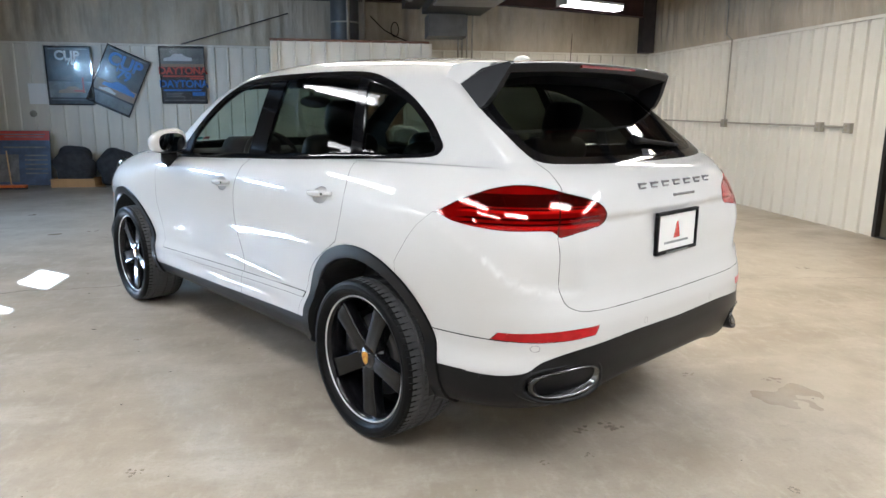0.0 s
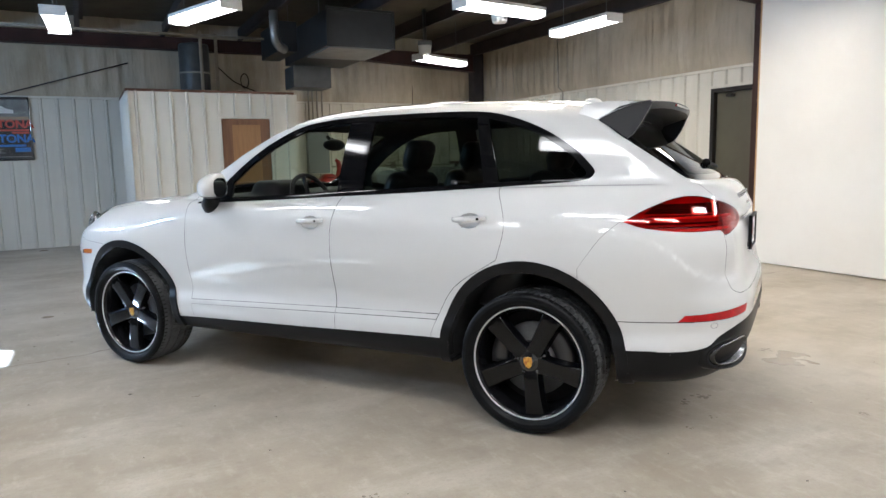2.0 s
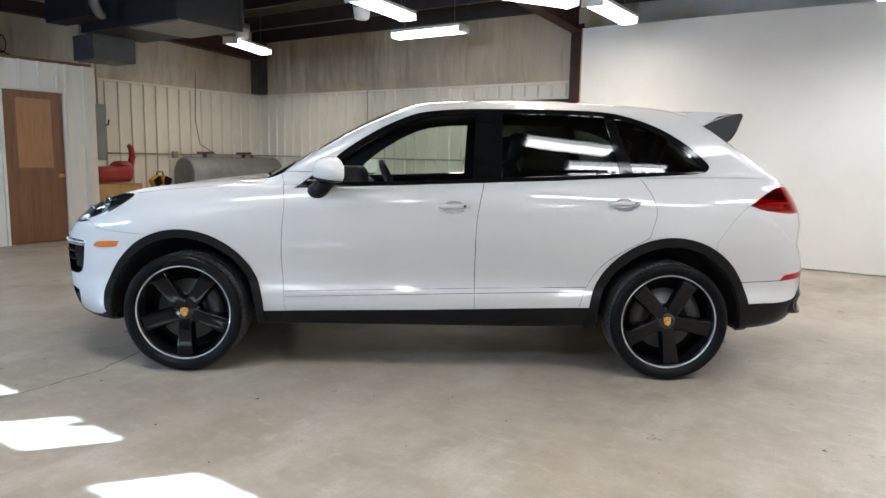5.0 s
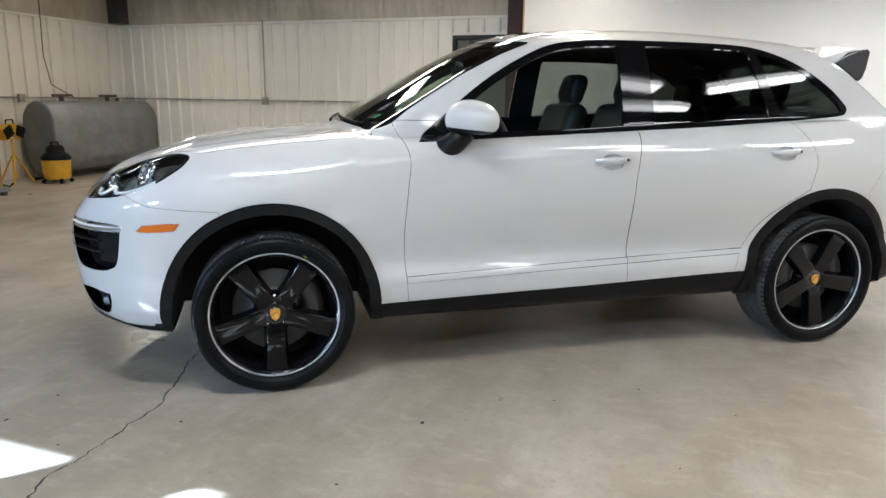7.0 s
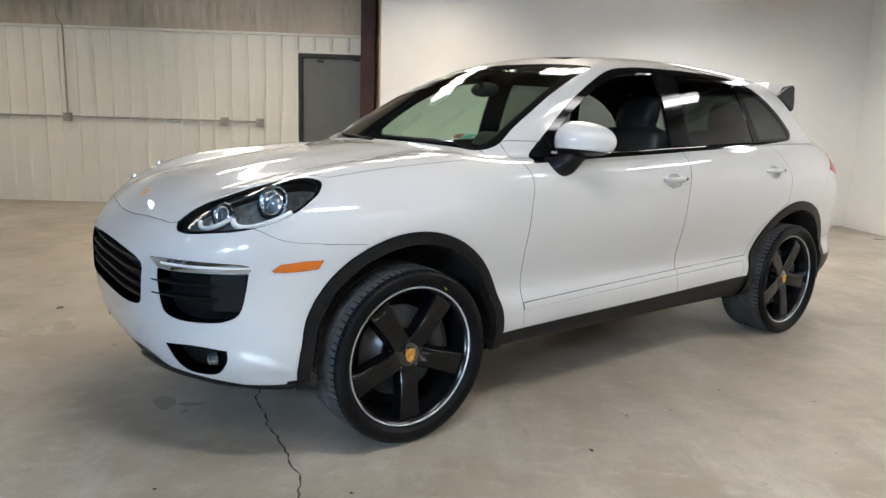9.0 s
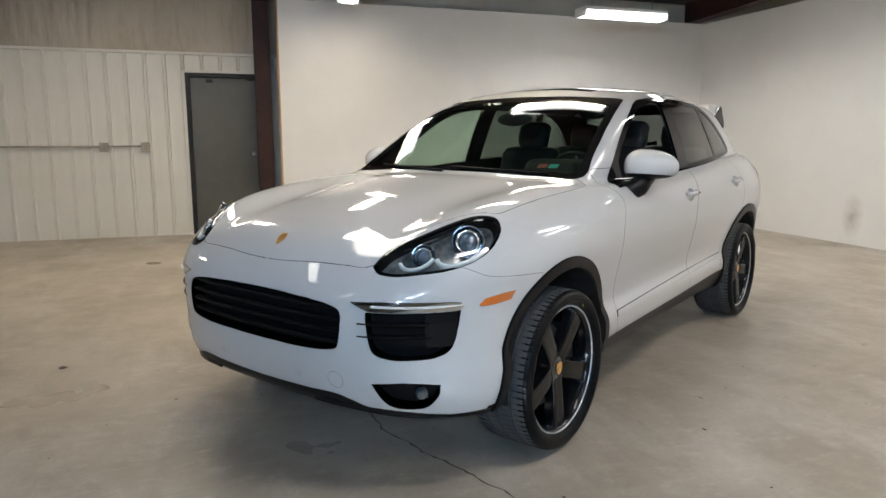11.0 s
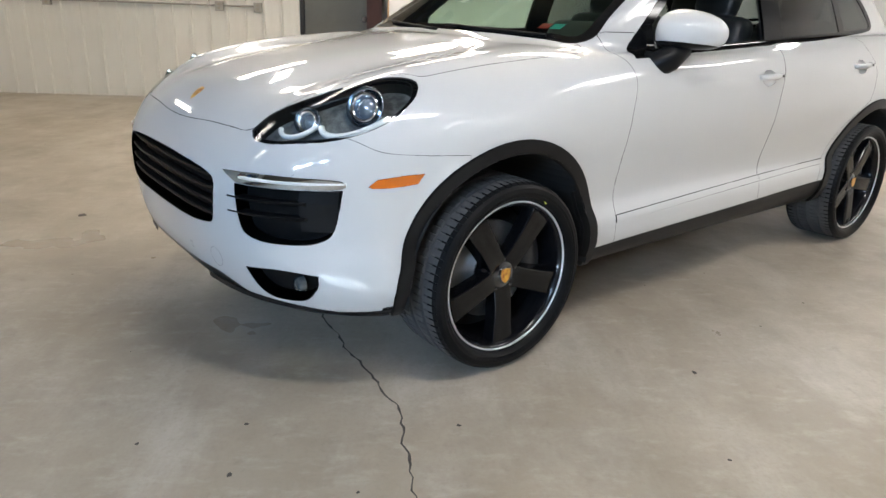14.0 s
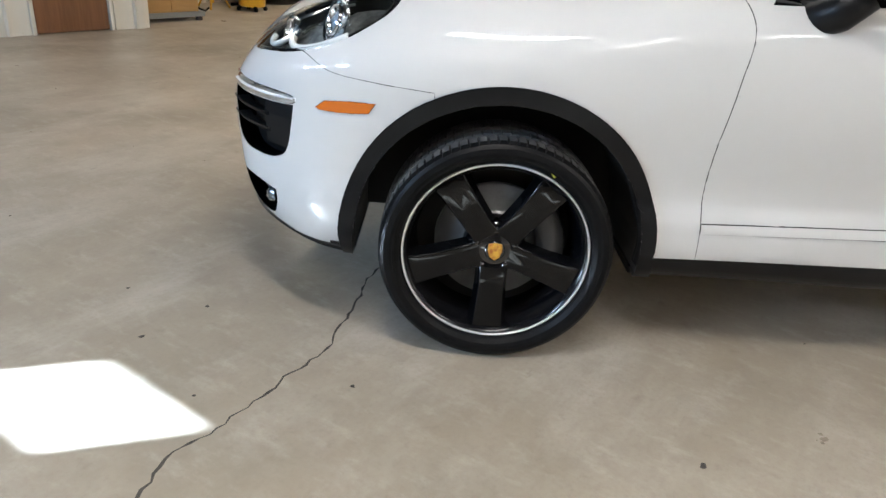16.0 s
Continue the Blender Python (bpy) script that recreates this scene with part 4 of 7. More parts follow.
carve(shell, lab, curve_points([(0.578, 0.728, 1), (0.80, 0.728), (0.838, 0.731, 1), (0.832, 0.665), (0.822, 0.605), (0.805, 0.572), (0.765, 0.553), (0.68, 0.550), (0.625, 0.560), (0.598, 0.580), (0.588, 0.62)], 5), FRONT, lambda c: c.x > 1.8, "side_intake", {0})
carve(shell, lab, curve_points([(0.588, 0.453, 1), (0.70, 0.463), (0.795, 0.453, 1), (0.787, 0.41), (0.748, 0.362), (0.69, 0.350), (0.63, 0.368)], 5), FRONT, lambda c: c.x > 1.8, "fog_recess", {0})
tail = curve_points([(-0.447, 1.057, 1), (-0.494, 1.086), (-0.55, 1.115), (-0.65, 1.151), (-0.735, 1.164), (-0.82, 1.158), (-0.94, 1.128), (-1.03, 1.103), (-1.068, 1.075), (-1.076, 1.045), (-1.05, 1.018), (-0.98, 1.005), (-0.876, 0.988, 1), (-0.845, 1.010, 1), (-0.80, 1.012), (-0.69, 1.010), (-0.58, 1.018), (-0.50, 1.032)], 5)
carve_turned(TAIL_TURN, tail, lambda c: c.x < -1.8 and c.y > 0.35, "tail_lamp", {0})
carve(shell, lab, curve_points([(0.548, 0.658, 1), (0.66, 0.656), (0.76, 0.649), (0.852, 0.638, 1), (0.860, 0.606, 1), (0.76, 0.611), (0.66, 0.616), (0.567, 0.624, 1)], 5), FRONT, lambda c: c.x < -1.9, "rear_reflector", {0})
# panels
carve(shell, lab, curve_points([(-0.02, 1.26, 1), (0.622, 1.26, 1), (0.620, 1.20, 1), (0.620, 1.15, 1), (0.699, 0.985, 1), (0.695, 0.86), (0.688, 0.765), (0.655, 0.728), (0.59, 0.713), (0.3, 0.710), (-0.02, 0.708, 1)], 6), FRONT, lambda c: c.x < -1.9, "tailgate", {0})
hood = curve_points([(2.278, -0.02, 1), (2.272, 0.15), (2.242, 0.42), (2.205, 0.55), (2.05, 0.60), (1.80, 0.735), (1.73, 0.787), (1.4, 0.797), (1.10, 0.815), (1.0, 0.80), (0.985, 0.762, 1), (1.035, 0.45), (1.075, -0.02, 1)], 6)
carve(shell, lab, hood, TOP, lambda c: c.z > 0.85, "hood", {0})
door_f = curve_points([(0.90, 1.20, 1), (0.842, 1.05), (0.852, 0.9), (0.865, 0.7), (0.855, 0.5), (0.842, 0.36, 1), (-0.285, 0.36, 1), (-0.282, 0.7), (-0.288, 0.95), (-0.325, 1.15, 1), (-0.33, 1.20, 1)], 5)
door_r = curve_points([(-0.285, 0.36, 1), (-0.282, 0.7), (-0.288, 0.95), (-0.325, 1.15, 1), (-0.33, 1.25, 1), (-1.255, 1.25, 1), (-1.262, 1.2), (-1.315, 1.10), (-1.335, 1.0), (-1.30, 0.86, 1), (-1.05, 0.70), (-0.93, 0.5), (-0.90, 0.36, 1)], 5)
carve(shell, lab, door_f, SIDE, lambda c: c.y > 0.5 and c.z < 1.2, "front_door", {0})
carve(shell, lab, door_r, SIDE, lambda c: c.y > 0.5 and c.z < 1.26, "rear_door", {0})
bump_f = curve_points([(2.6, 0.3, 1), (2.6, 0.91, 1), (2.20, 0.91), (2.05, 0.888), (1.956, 0.846), (1.836, 0.832), (1.66, 0.821, 1), (1.66, 0.3, 1)], 5)
carve(shell, lab, bump_f, SIDE, lambda c: c.x > 1.5, "front_bumper", {0})
bump_r = curve_points([(-2.6, 0.3, 1), (-2.6, 1.0, 1), (-1.88, 1.054, 1), (-1.80, 0.98), (-1.70, 0.84, 1), (-1.7, 0.3, 1)], 4)
carve(shell, lab, bump_r, SIDE, lambda c: c.x < -1.6, "rear_bumper", {0})
NAMES = {v: k for k, v in LABELS.items()} | {0: "body_side"}

carve(shell, lab, [(0.6165, 1.17), (0.6225, 1.17), (0.7035, 0.98), (0.6975, 0.98)], FRONT, lambda c: c.x < -1.9, "tail_gap", {LABELS["tail_lamp"]})
# bands inside the tail lamps and the lower door mouldings
for nm, z0, z1 in (("tail_dark_band", 1.092, 1.136), ("tail_bright_band", 1.070, 1.080), ("tail_dark_band", 1.080, 1.086), ("tail_dark_band", 1.046, 1.054), ("tail_dark_band", 1.030, 1.036), ("tail_bright_band", 1.016, 1.026)):
    carve(shell, lab, [(-1.98, z0), (-2.6, z0), (-2.6, z1), (-2.03, z1)], SIDE, lambda c: c.x < -1.8 and 0.50 < c.y, nm, {LABELS["tail_lamp"]})
carve(shell, lab, [(1.0, 0.488), (-1.0, 0.552), (-1.0, 0.2), (1.0, 0.2)], SIDE, lambda c: c.y > 0.5, "front_door_moulding", {LABELS["front_door"]})
carve(shell, lab, [(1.0, 0.488), (-1.0, 0.552), (-1.0, 0.2), (1.0, 0.2)], SIDE, lambda c: c.y > 0.5, "rear_door_moulding", {LABELS["rear_door"]})
for nm in ("front_door", "rear_door"):
    carve(shell, lab, [(1.0, 0.489), (-1.0, 0.553), (-1.0, 0.524), (1.0, 0.458)], SIDE, lambda c: c.y > 0.5, nm + "_strip", {LABELS[nm + "_moulding"]})
carve(shell, lab, [(-1.85, 0.5985), (-2.20, 0.609), (-2.20, 0.6062), (-1.85, 0.5957)], SIDE, lambda c: c.y > 0.80, "bumper_seam", {LABELS["rear_bumper"]})
NAMES = {v: k for k, v in LABELS.items()} | {0: "body_side"}

HANDLES = ((-0.152, 1.0225, 0.0035, "front_door"), (-1.146, 1.0555, 0.005, "rear_door"))   # middle, height, half of its rise, door
for hx, hz, hr, nm in HANDLES:
    carve(shell, lab, [(hx + 0.060 * math.cos(2 * math.pi * k / 32), hz - 0.010 + 0.036 * math.sin(2 * math.pi * k / 32)) for k in range(32)], SIDE, lambda c: c.y > 0.5, "handle_hole", {LABELS[nm]})
NAMES = {v: k for k, v in LABELS.items()} | {0: "body_side"}

car = thing("car", "parked white sport utility car with black wheels and arches", "car", (*CAR_AT, 0), CAR_HEADING)


def region(names):
    """Points and faces of the labelled parts of the skin."""
    keys = {LABELS[n] for n in names if n in LABELS} | ({0} if "body_side" in names else set())
    fs = [f for f in shell.faces if f[lab] in keys]
    at, P, F = {}, [], []
    for f in fs:
        row = []
        for v in f.verts:
            if v not in at:
                at[v] = len(P)
                P.append(v.co[:])
            row.append(at[v])
        F.append(row)
    return np.array(P, float).reshape(-1, 3), F


def rim_edges(F):
    count = {}
    for f in F:
        for a, b in zip(f, f[1:] + f[:1]):
            count[(min(a, b), max(a, b))] = count.get((min(a, b), max(a, b)), 0) + 1
    return [(a, b) for f in F for a, b in zip(f, f[1:] + f[:1]) if count[(min(a, b), max(a, b))] == 1]


def sheet(names, offset=0.0, gap=0.0014, flange=0.012, flip=False):
    """A panel cut from the skin: moved along the normal, drawn in at its edge and folded inwards."""
    P, F = region(names)
    if not len(P):
        return None
    N = field_normal(car_field, P)
    N[np.abs(P[:, 1]) < 1e-3, 1] = 0
    N /= np.linalg.norm(N, axis=1, keepdims=True)
    rim = [(a, b) for a, b in rim_edges(F) if not (abs(P[a, 1]) < 1e-3 and abs(P[b, 1]) < 1e-3)]
    Q = P + N * offset
    if gap:
        pull = np.zeros_like(P)
        edge = {i for e in rim for i in e}
        for f in F:
            c = P[f].mean(0)
            for i in f:
                if i in edge:
                    d = c - P[i]
                    pull[i] += d / max(np.linalg.norm(d), 1e-6)
        pull -= (pull * N).sum(1, keepdims=True) * N
        size = np.linalg.norm(pull, axis=1, keepdims=True)
        pull[np.abs(P[:, 1]) < 1e-3, 1] = 0
        Q += gap * pull / np.maximum(size, 0.05)
    V, faces_, norms = [tuple(q) for q in Q], [list(f) for f in F], [tuple(n) for n in N]
    smooth = [True] * len(faces_)
    if flange:
        low = {}
        for a, b in rim:
            for i in (a, b):
                if i not in low:
                    low[i] = len(V)
                    V.append(tuple(Q[i] - N[i] * flange))
                    norms.append(tuple(N[i]))
            faces_.append([b, a, low[a], low[b]])
            smooth.append(False)
    if flip:
        faces_ = [f[::-1] for f in faces_]
        norms = [tuple(-np.array(n)) for n in norms]
    return np.array(V), faces_, smooth, np.array(norms)


def panel(name, data, mat, side, parent=None, label=""):
    """Makes the panel an object: side 1 or -1, or 0 for one that spans both halves."""
    if data is None:
        return None
    V, F, S, N = data
    parts = []
    for s in ((1, -1) if side == 0 else (side,)):
        parts.append((V * (1, s, 1), F if s > 0 else [f[::-1] for f in F], S, N * (1, s, 1)))
    if side == 0:
        n = len(V)
        same = {i + n: i for i in range(n) if abs(V[i, 1]) < 1e-3}
        V2, S2, N2 = np.concatenate([p[0] for p in parts]), S + S, np.concatenate([p[3] for p in parts])
        F2 = parts[0][1] + [[same.get(i + n, i + n) for i in f] for f in parts[1][1]]
    else:
        V2, F2, S2, N2 = parts[0]
    me = bpy.data.meshes.new(name)
    me.from_pydata(V2.tolist(), [], F2)
    me.polygons.foreach_set("use_smooth", S2)
    me.materials.append(mat)
    if mat is PAINT or mat is HEADCASE:
        me.materials.append(UNDER)
        me.polygons.foreach_set("material_index", [0 if q else 1 for q in S2])
    me.normals_split_custom_set_from_vertices(N2.tolist())
    ob = new(name, me)
    ob.parent = parent or car
    if label:
        ob["label"] = label
    return ob


# white panels
panel("body_side", sheet(["body_side"], gap=0.0008), PAINT, 0)
panel("hood", sheet(["hood"], gap=0.0023), PAINT, 0)
tailgate = panel("tailgate", sheet(["tailgate"], gap=0.0023), PAINT, 0)
front_bumper = panel("front_bumper", sheet(["front_bumper"]), PAINT, 0)
rear_bumper = panel("rear_bumper", sheet(["rear_bumper"], gap=0.0007), PAINT, 0)
doors = {}
for s in (1, -1):
    for nm in ("front_door", "rear_door"):
        doors[nm, s] = panel(nm, sheet([nm], gap=0.0023), PAINT, s)
        panel("moulding", sheet([nm + "_moulding"], gap=0.0012), PAINT, s, doors[nm, s])
        panel("trim_strip", sheet([nm + "_strip"], 0.005, gap=0.0012), PAINT, s, doors[nm, s])
    panel("sill", sheet(["sill"], -0.004, flange=0.02), ARCHBLACK, s, None, "black plastic sill")
    for nm in ("front", "rear"):
        panel("wheel_arch", sheet(["arch_" + nm], 0.011, flange=0.05), ARCHBLACK, s, None, "black plastic wheel arch flare")
    panel("window_trim", sheet(["window_trim"], -0.001, gap=0.0005), TRIMBLACK, s, None, "gloss black window surround")
    panel("door_glass", sheet(["glass_rear_door"], -0.004, gap=0, flange=0), GLASS_DARK, s, doors["rear_door", s], "dark tinted pane")
    panel("quarter_glass", sheet(["glass_quarter"], -0.004, gap=0, flange=0), GLASS_DARK, s, None, "dark tinted pane")
    if s < 0:
        panel("door_glass", sheet(["glass_front_door"], -0.004, gap=0, flange=0), GLASS_CLEAR, s, doors["front_door", s], "clear green-tinted pane")
    panel("side_marker", sheet(["side_marker"], 0.003, gap=0.001), AMBER, s, front_bumper, "amber side marker lamp")
    panel("bumper_seam", sheet(["bumper_seam"], -0.004, gap=0, flange=0), UNDER, s, rear_bumper)
    panel("rear_reflector", sheet(["rear_reflector"], 0.001, gap=0.003), REFLEX, s, rear_bumper, "red reflector strip")
    tl = panel("tail_lamp", sheet(["tail_lamp", "tail_gap", "tail_dark_band", "tail_bright_band"], 0.003, gap=0.004, flange=0.014), GLASS_RED, s, None, "glossy red tail lamp lens")
    panel("reflector", sheet(["tail_lamp"], -0.006, gap=0, flange=0), REDLENS, s, tl, "deep red reflector")
    panel("lamp_gap", sheet(["tail_gap"], -0.004, gap=0, flange=0), UNDER, s, tl)
    panel("dark_band", sheet(["tail_dark_band"], -0.006, gap=0, flange=0), DARKLENS, s, tl, "smoked band")
    panel("bright_band", sheet(["tail_bright_band"], -0.0055, gap=0, flange=0), REDBRIGHT, s, tl, "bright red light bar")
panel("rear_valance", sheet(["valance"], 0.001), ARCHBLACK, 0, rear_bumper, "black plastic diffuser")
panel("front_lip", sheet(["chin"], -0.002), ARCHBLACK, 0, front_bumper, "black plastic lower lip")
panel("windscreen_border", sheet(["windscreen_border"], -0.002, gap=0.001), GLOSSBLACK, 0, None, "black windscreen border")
panel("windscreen", sheet(["windscreen"], -0.0025, gap=0, flange=0), GLASS_CLEAR, 0, None, "clear green-tinted windscreen")
panel("rear_window_border", sheet(["rear_window_border"], -0.001, gap=0.001), GLOSSBLACK, 0, tailgate, "black window border")
panel("rear_window", sheet(["rear_window"], -0.0015, gap=0, flange=0), GLASS_DARK, 0, tailgate, "dark tinted rear window")
panel("sunroof", sheet(["sunroof"], -0.001, gap=0.003), GLASS_ROOF, 0, None, "dark glass sunroof")
# dark inner shell: the lining behind every gap
inner = [n for n in NAMES.values() if n not in ("glass_front_door", "glass_rear_door", "glass_quarter", "windscreen", "rear_window", "well", "headlamp", "headlamp_in", "grille", "side_intake", "fog_recess", "sill", "chin")]
panel("lining", sheet(inner, -0.022, gap=0, flange=0), CABIN, 0, None, "dark cabin lining")
panel("underbody", sheet(["sill", "chin"], -0.012, gap=0, flange=0), UNDER, 0, None, "black underbody")


def recess(name, source, depth, mat, parent, side, label=""):
    data = sheet([source], -0.001, gap=0.0, flange=depth)
    V, F, S, N = data
    walls = [f for f, s in zip(F, S) if not s]
    base = sheet([source], -depth, gap=0, flange=0)
    n = len(V)
    V = np.concatenate([V, base[0]])
    F = walls + [[i + n for i in f] for f in base[1]]
    N = np.concatenate([N, base[3]])
    return panel(name, (V, F, [False] * len(walls) + [True] * len(base[1]), N), mat, side, parent, label)


def on_front(y, z):
    """How far ahead the skin lies at a height and side."""
    lo, hi = np.full(np.shape(y), 0.9), np.full(np.shape(y), 2.6)
    for _ in range(40):
        mid = (lo + hi) / 2
        out = car_field(np.stack([mid, np.asarray(y, float), np.asarray(z, float)], -1)) > 0
        lo, hi = np.where(out, lo, mid), np.where(out, mid, hi)
    return lo


def on_rear(y, z):
    lo, hi = np.full(np.shape(y), -2.6), np.full(np.shape(y), -1.0)
    for _ in range(40):
        mid = (lo + hi) / 2
        out = car_field(np.stack([mid, np.asarray(y, float), np.asarray(z, float)], -1)) > 0
        lo, hi = np.where(out, mid, lo), np.where(out, hi, mid)
    return hi


def on_side(x, z):
    lo, hi = np.full(np.shape(x), 0.3), np.full(np.shape(x), 1.2)
    for _ in range(40):
        mid = (lo + hi) / 2
        out = car_field(np.stack([np.asarray(x, float), mid, np.asarray(z, float)], -1)) > 0
        lo, hi = np.where(out, lo, mid), np.where(out, mid, hi)
    return lo


def on_top(x, y):
    lo, hi = np.full(np.shape(x), 0.9), np.full(np.shape(x), 1.9)
    for _ in range(40):
        mid = (lo + hi) / 2
        out = car_field(np.stack([np.asarray(x, float), np.asarray(y, float), mid], -1)) > 0
        lo, hi = np.where(out, lo, mid), np.where(out, mid, hi)
    return lo


def slat(ys, zs, depth, back, height, mat, name, parent, label=""):
    """A bar that follows the front of the car."""
    ys, zs = np.array(ys, float), np.array(zs, float)
    xs = on_front(np.abs(ys), zs) - back
    bm = bmesh.new()
    rings = []
    for x, y, z in zip(xs, ys, zs):
        rings.append([bm.verts.new(p) for p in ((x, y, z + height * 0.2), (x - 0.006, y, z + height / 2), (x - depth, y, z + height / 2), (x - depth, y, z - height / 2), (x - 0.008, y, z - height / 2))])
    for a, b in zip(rings, rings[1:]):
        for k in range(5):
            bm.faces.new((a[k], a[(k + 1) % 5], b[(k + 1) % 5], b[k]))
    bm.faces.new(rings[0])
    bm.faces.new(rings[-1][::-1])
    bmesh.ops.recalc_face_normals(bm, faces=bm.faces)
    return part(name, bm, mat, parent, label)


LIGHTGUIDE = material("pale_light_guide", (0.84, 0.84, 0.80), 0.25, 0.0, 0.5)
FOGLENS = material("fog_lamp_lens", (0.10, 0.12, 0.13), 0.08, 0.5, 1.0)
grille = recess("grille", "grille", 0.06, BLACKPLASTIC, front_bumper, 0, "black slatted grille")
for z, half in ((0.728, 0.452), (0.686, 0.468), (0.644, 0.465), (0.602, 0.455)):
    slat(np.linspace(-half, half, 31), np.full(31, z), 0.035, 0.008, 0.016, BLACKPLASTIC, "grille_slat", grille)
for s in (1, -1):
    si = recess("side_intake", "side_intake", 0.055, BLACKPLASTIC, front_bumper, s, "black slatted side intake")
    for z, y0 in ((0.684, 0.550), (0.636, 0.548)):
        slat(s * np.linspace(y0, 0.768, 12), np.full(12, z), 0.045, -0.004, 0.011, BLACKPLASTIC, "intake_slat", si)
    slat(s * np.linspace(0.752, 0.826, 12), np.full(12, 0.660), 0.03, 0.008, 0.130, ARCHBLACK, "intake_blade", si)
    rl = panel("running_light", sheet(["running_light"], 0.004, gap=0.0008, flange=0.02), CHROME, s, front_bumper, "chrome-framed running light strip")
    slat(s * np.linspace(0.60, 0.845, 14), np.full(14, 0.750), 0.02, -0.012, 0.011, WHITEPL, "light_guide", rl, "clear light guide")
    fr_ = recess("fog_lamp", "fog_recess", 0.045, BLACKPLASTIC, front_bumper, s, "fog lamp in a gloss black recess")
    fx = float(on_front(np.array(0.725), np.array(0.415)))
    part("lamp_lens", lathe(bmesh.new(), [(0, 0.010), (0.014, 0.008), (0.024, 0.0), (0.027, -0.02)], 24, "x", (fx - 0.022, s * 0.722, 0.412)), FOGLENS, fr_, "round grey fog lamp lens", True)
    # headlamps
    hl = recess("headlamp", "headlamp_in", 0.050, HEADCASE, None, s, "dark headlamp with two projector lenses")
    panel("surround", sheet(["headlamp"], -0.006, gap=0.0, flange=0.01), TRIMBLACK, s, hl, "black lamp surround")
    lens = panel("lens", sheet(["headlamp", "headlamp_in"], 0.001, gap=0.0012, flange=0.006), GLASS_LENS, s, hl, "clear lens cover")
    for (y, z, r) in ((0.780, 0.962, 0.044), (0.683, 0.915, 0.031)):
        x = float(on_front(np.array(y), np.array(z))) - 0.050
        way = Vector((0.84, s * 0.44, 0.32)).normalized()
        m = Matrix.Translation((x, s * y, z)) @ way.to_track_quat("X", "Z").to_matrix().to_4x4()
        ring = lathe(bmesh.new(), [(r * 0.80, 0.0), (r * 0.84, 0.022), (r, 0.026), (r * 1.08, 0.018), (r * 1.1, 0.0)], 32, "x")
        bmesh.ops.transform(ring, matrix=m, verts=ring.verts)
        bowl = lathe(bmesh.new(), [(r * 1.10, 0.004), (r * 1.25, 0.008), (r * 1.42, 0.024), (r * 1.46, 0.020), (r * 1.3, 0.0)], 32, "x")
        bmesh.ops.transform(bowl, matrix=m, verts=bowl.verts)
        part("reflector_bowl", bowl, BOWL, hl, "blue-tinted reflector bowl", True)
        part("projector_ring", ring, CHROME, hl, "chrome ring", True)
        ball = lathe(bmesh.new(), [(0.0, r * 0.62), (r * 0.3, r * 0.56), (r * 0.55, r * 0.42), (r * 0.74, r * 0.18), (r * 0.80, 0.0)], 28, "x")
        bmesh.ops.transform(ball, matrix=m, verts=ball.verts)
        part("projector", ball, material("projector_glass", (0.30, 0.36, 0.42), 0.03, 0.6, 1.0) if "projector_glass" not in bpy.data.materials else bpy.data.materials["projector_glass"], hl, "glassy projector lens", True)
    for (y, z, ry, rz, a0, a1, thick) in ((0.785, 0.955, 0.062, 0.070, 195, 318, 0.0105), (0.672, 0.918, 0.056, 0.044, 190, 325, 0.0085)):
        arc = []
        for a in np.linspace(radians(a0), radians(a1), 22):
            yy, zz = y - ry * math.cos(a), z + rz * math.sin(a)
            arc.append((float(on_front(np.array(yy), np.array(zz))) - 0.026, s * yy, zz))
        part("light_guide", tube(bmesh.new(), arc, thick, 8), LIGHTGUIDE, hl, "pale curved light guide", True)
    ys = np.linspace(0.61, 0.745, 12)
    slat(s * ys, 0.935 + 0.075 * ((ys - 0.61) / 0.135) ** 1.15, 0.012, 0.022, 0.007, HEADCASE, "bezel", hl, "silver upper bezel")
    # wheel wells
    for cx in (WHEEL_F, WHEEL_R):
        bm = bmesh.new()
        n, r = 30, 0.433
        rows = []
        for i in range(n + 1):
            a = math.radians(-7) + math.radians(194) * i / n
            rows.append([bm.verts.new((cx + r * math.cos(a), s * y, 0.372 + r * math.sin(a))) for y in (0.50, 0.93)])
        for a, b in zip(rows, rows[1:]):
            bm.faces.new((a[0], a[1], b[1], b[0]))
        bm.faces.new([q[0] for q in rows])
        part("wheel_well", bm, UNDER, car, "black wheel well liner")


def round_mark(name, y, z, r, rear, parent, label):
    """A thin round joint line with its flush cover, on the front or rear skin."""
    turn = np.linspace(0, 2 * np.pi, 29)[:-1]
    loops = [[] for _ in turn]
    bm = bmesh.new()
    for q in (r, r + 0.0016):
        ys, zs = y + q * np.cos(turn), z + q * np.sin(turn)
        xs = (on_rear if rear else on_front)(np.abs(ys), zs) + (-0.0006 if rear else 0.0006)
        for k, p in enumerate(zip(xs, ys, zs)):
            loops[k].append(bm.verts.new(p))
    for k in range(28):
        p, q = loops[k], loops[(k + 1) % 28]
        bm.faces.new((p[0], q[0], q[1], p[1]))
    return part(name, bm, JOINTGREY, parent, label)


JOINTGREY = material("grey_joint_line", (0.16, 0.16, 0.165), 0.6)
round_mark("tow_cover", 0.44, 0.451, 0.033, False, front_bumper, "round tow eye cover")
for y in (0.248, -0.248):
    round_mark("parking_sensor", y, 0.444, 0.011, False, front_bumper, "small round parking sensor")
for y, z in ((0.775, 0.588), (-0.775, 0.588), (0.265, 0.624), (-0.265, 0.624)):
    round_mark("parking_sensor", y, z, 0.011, True, rear_bumper, "small round parking sensor")


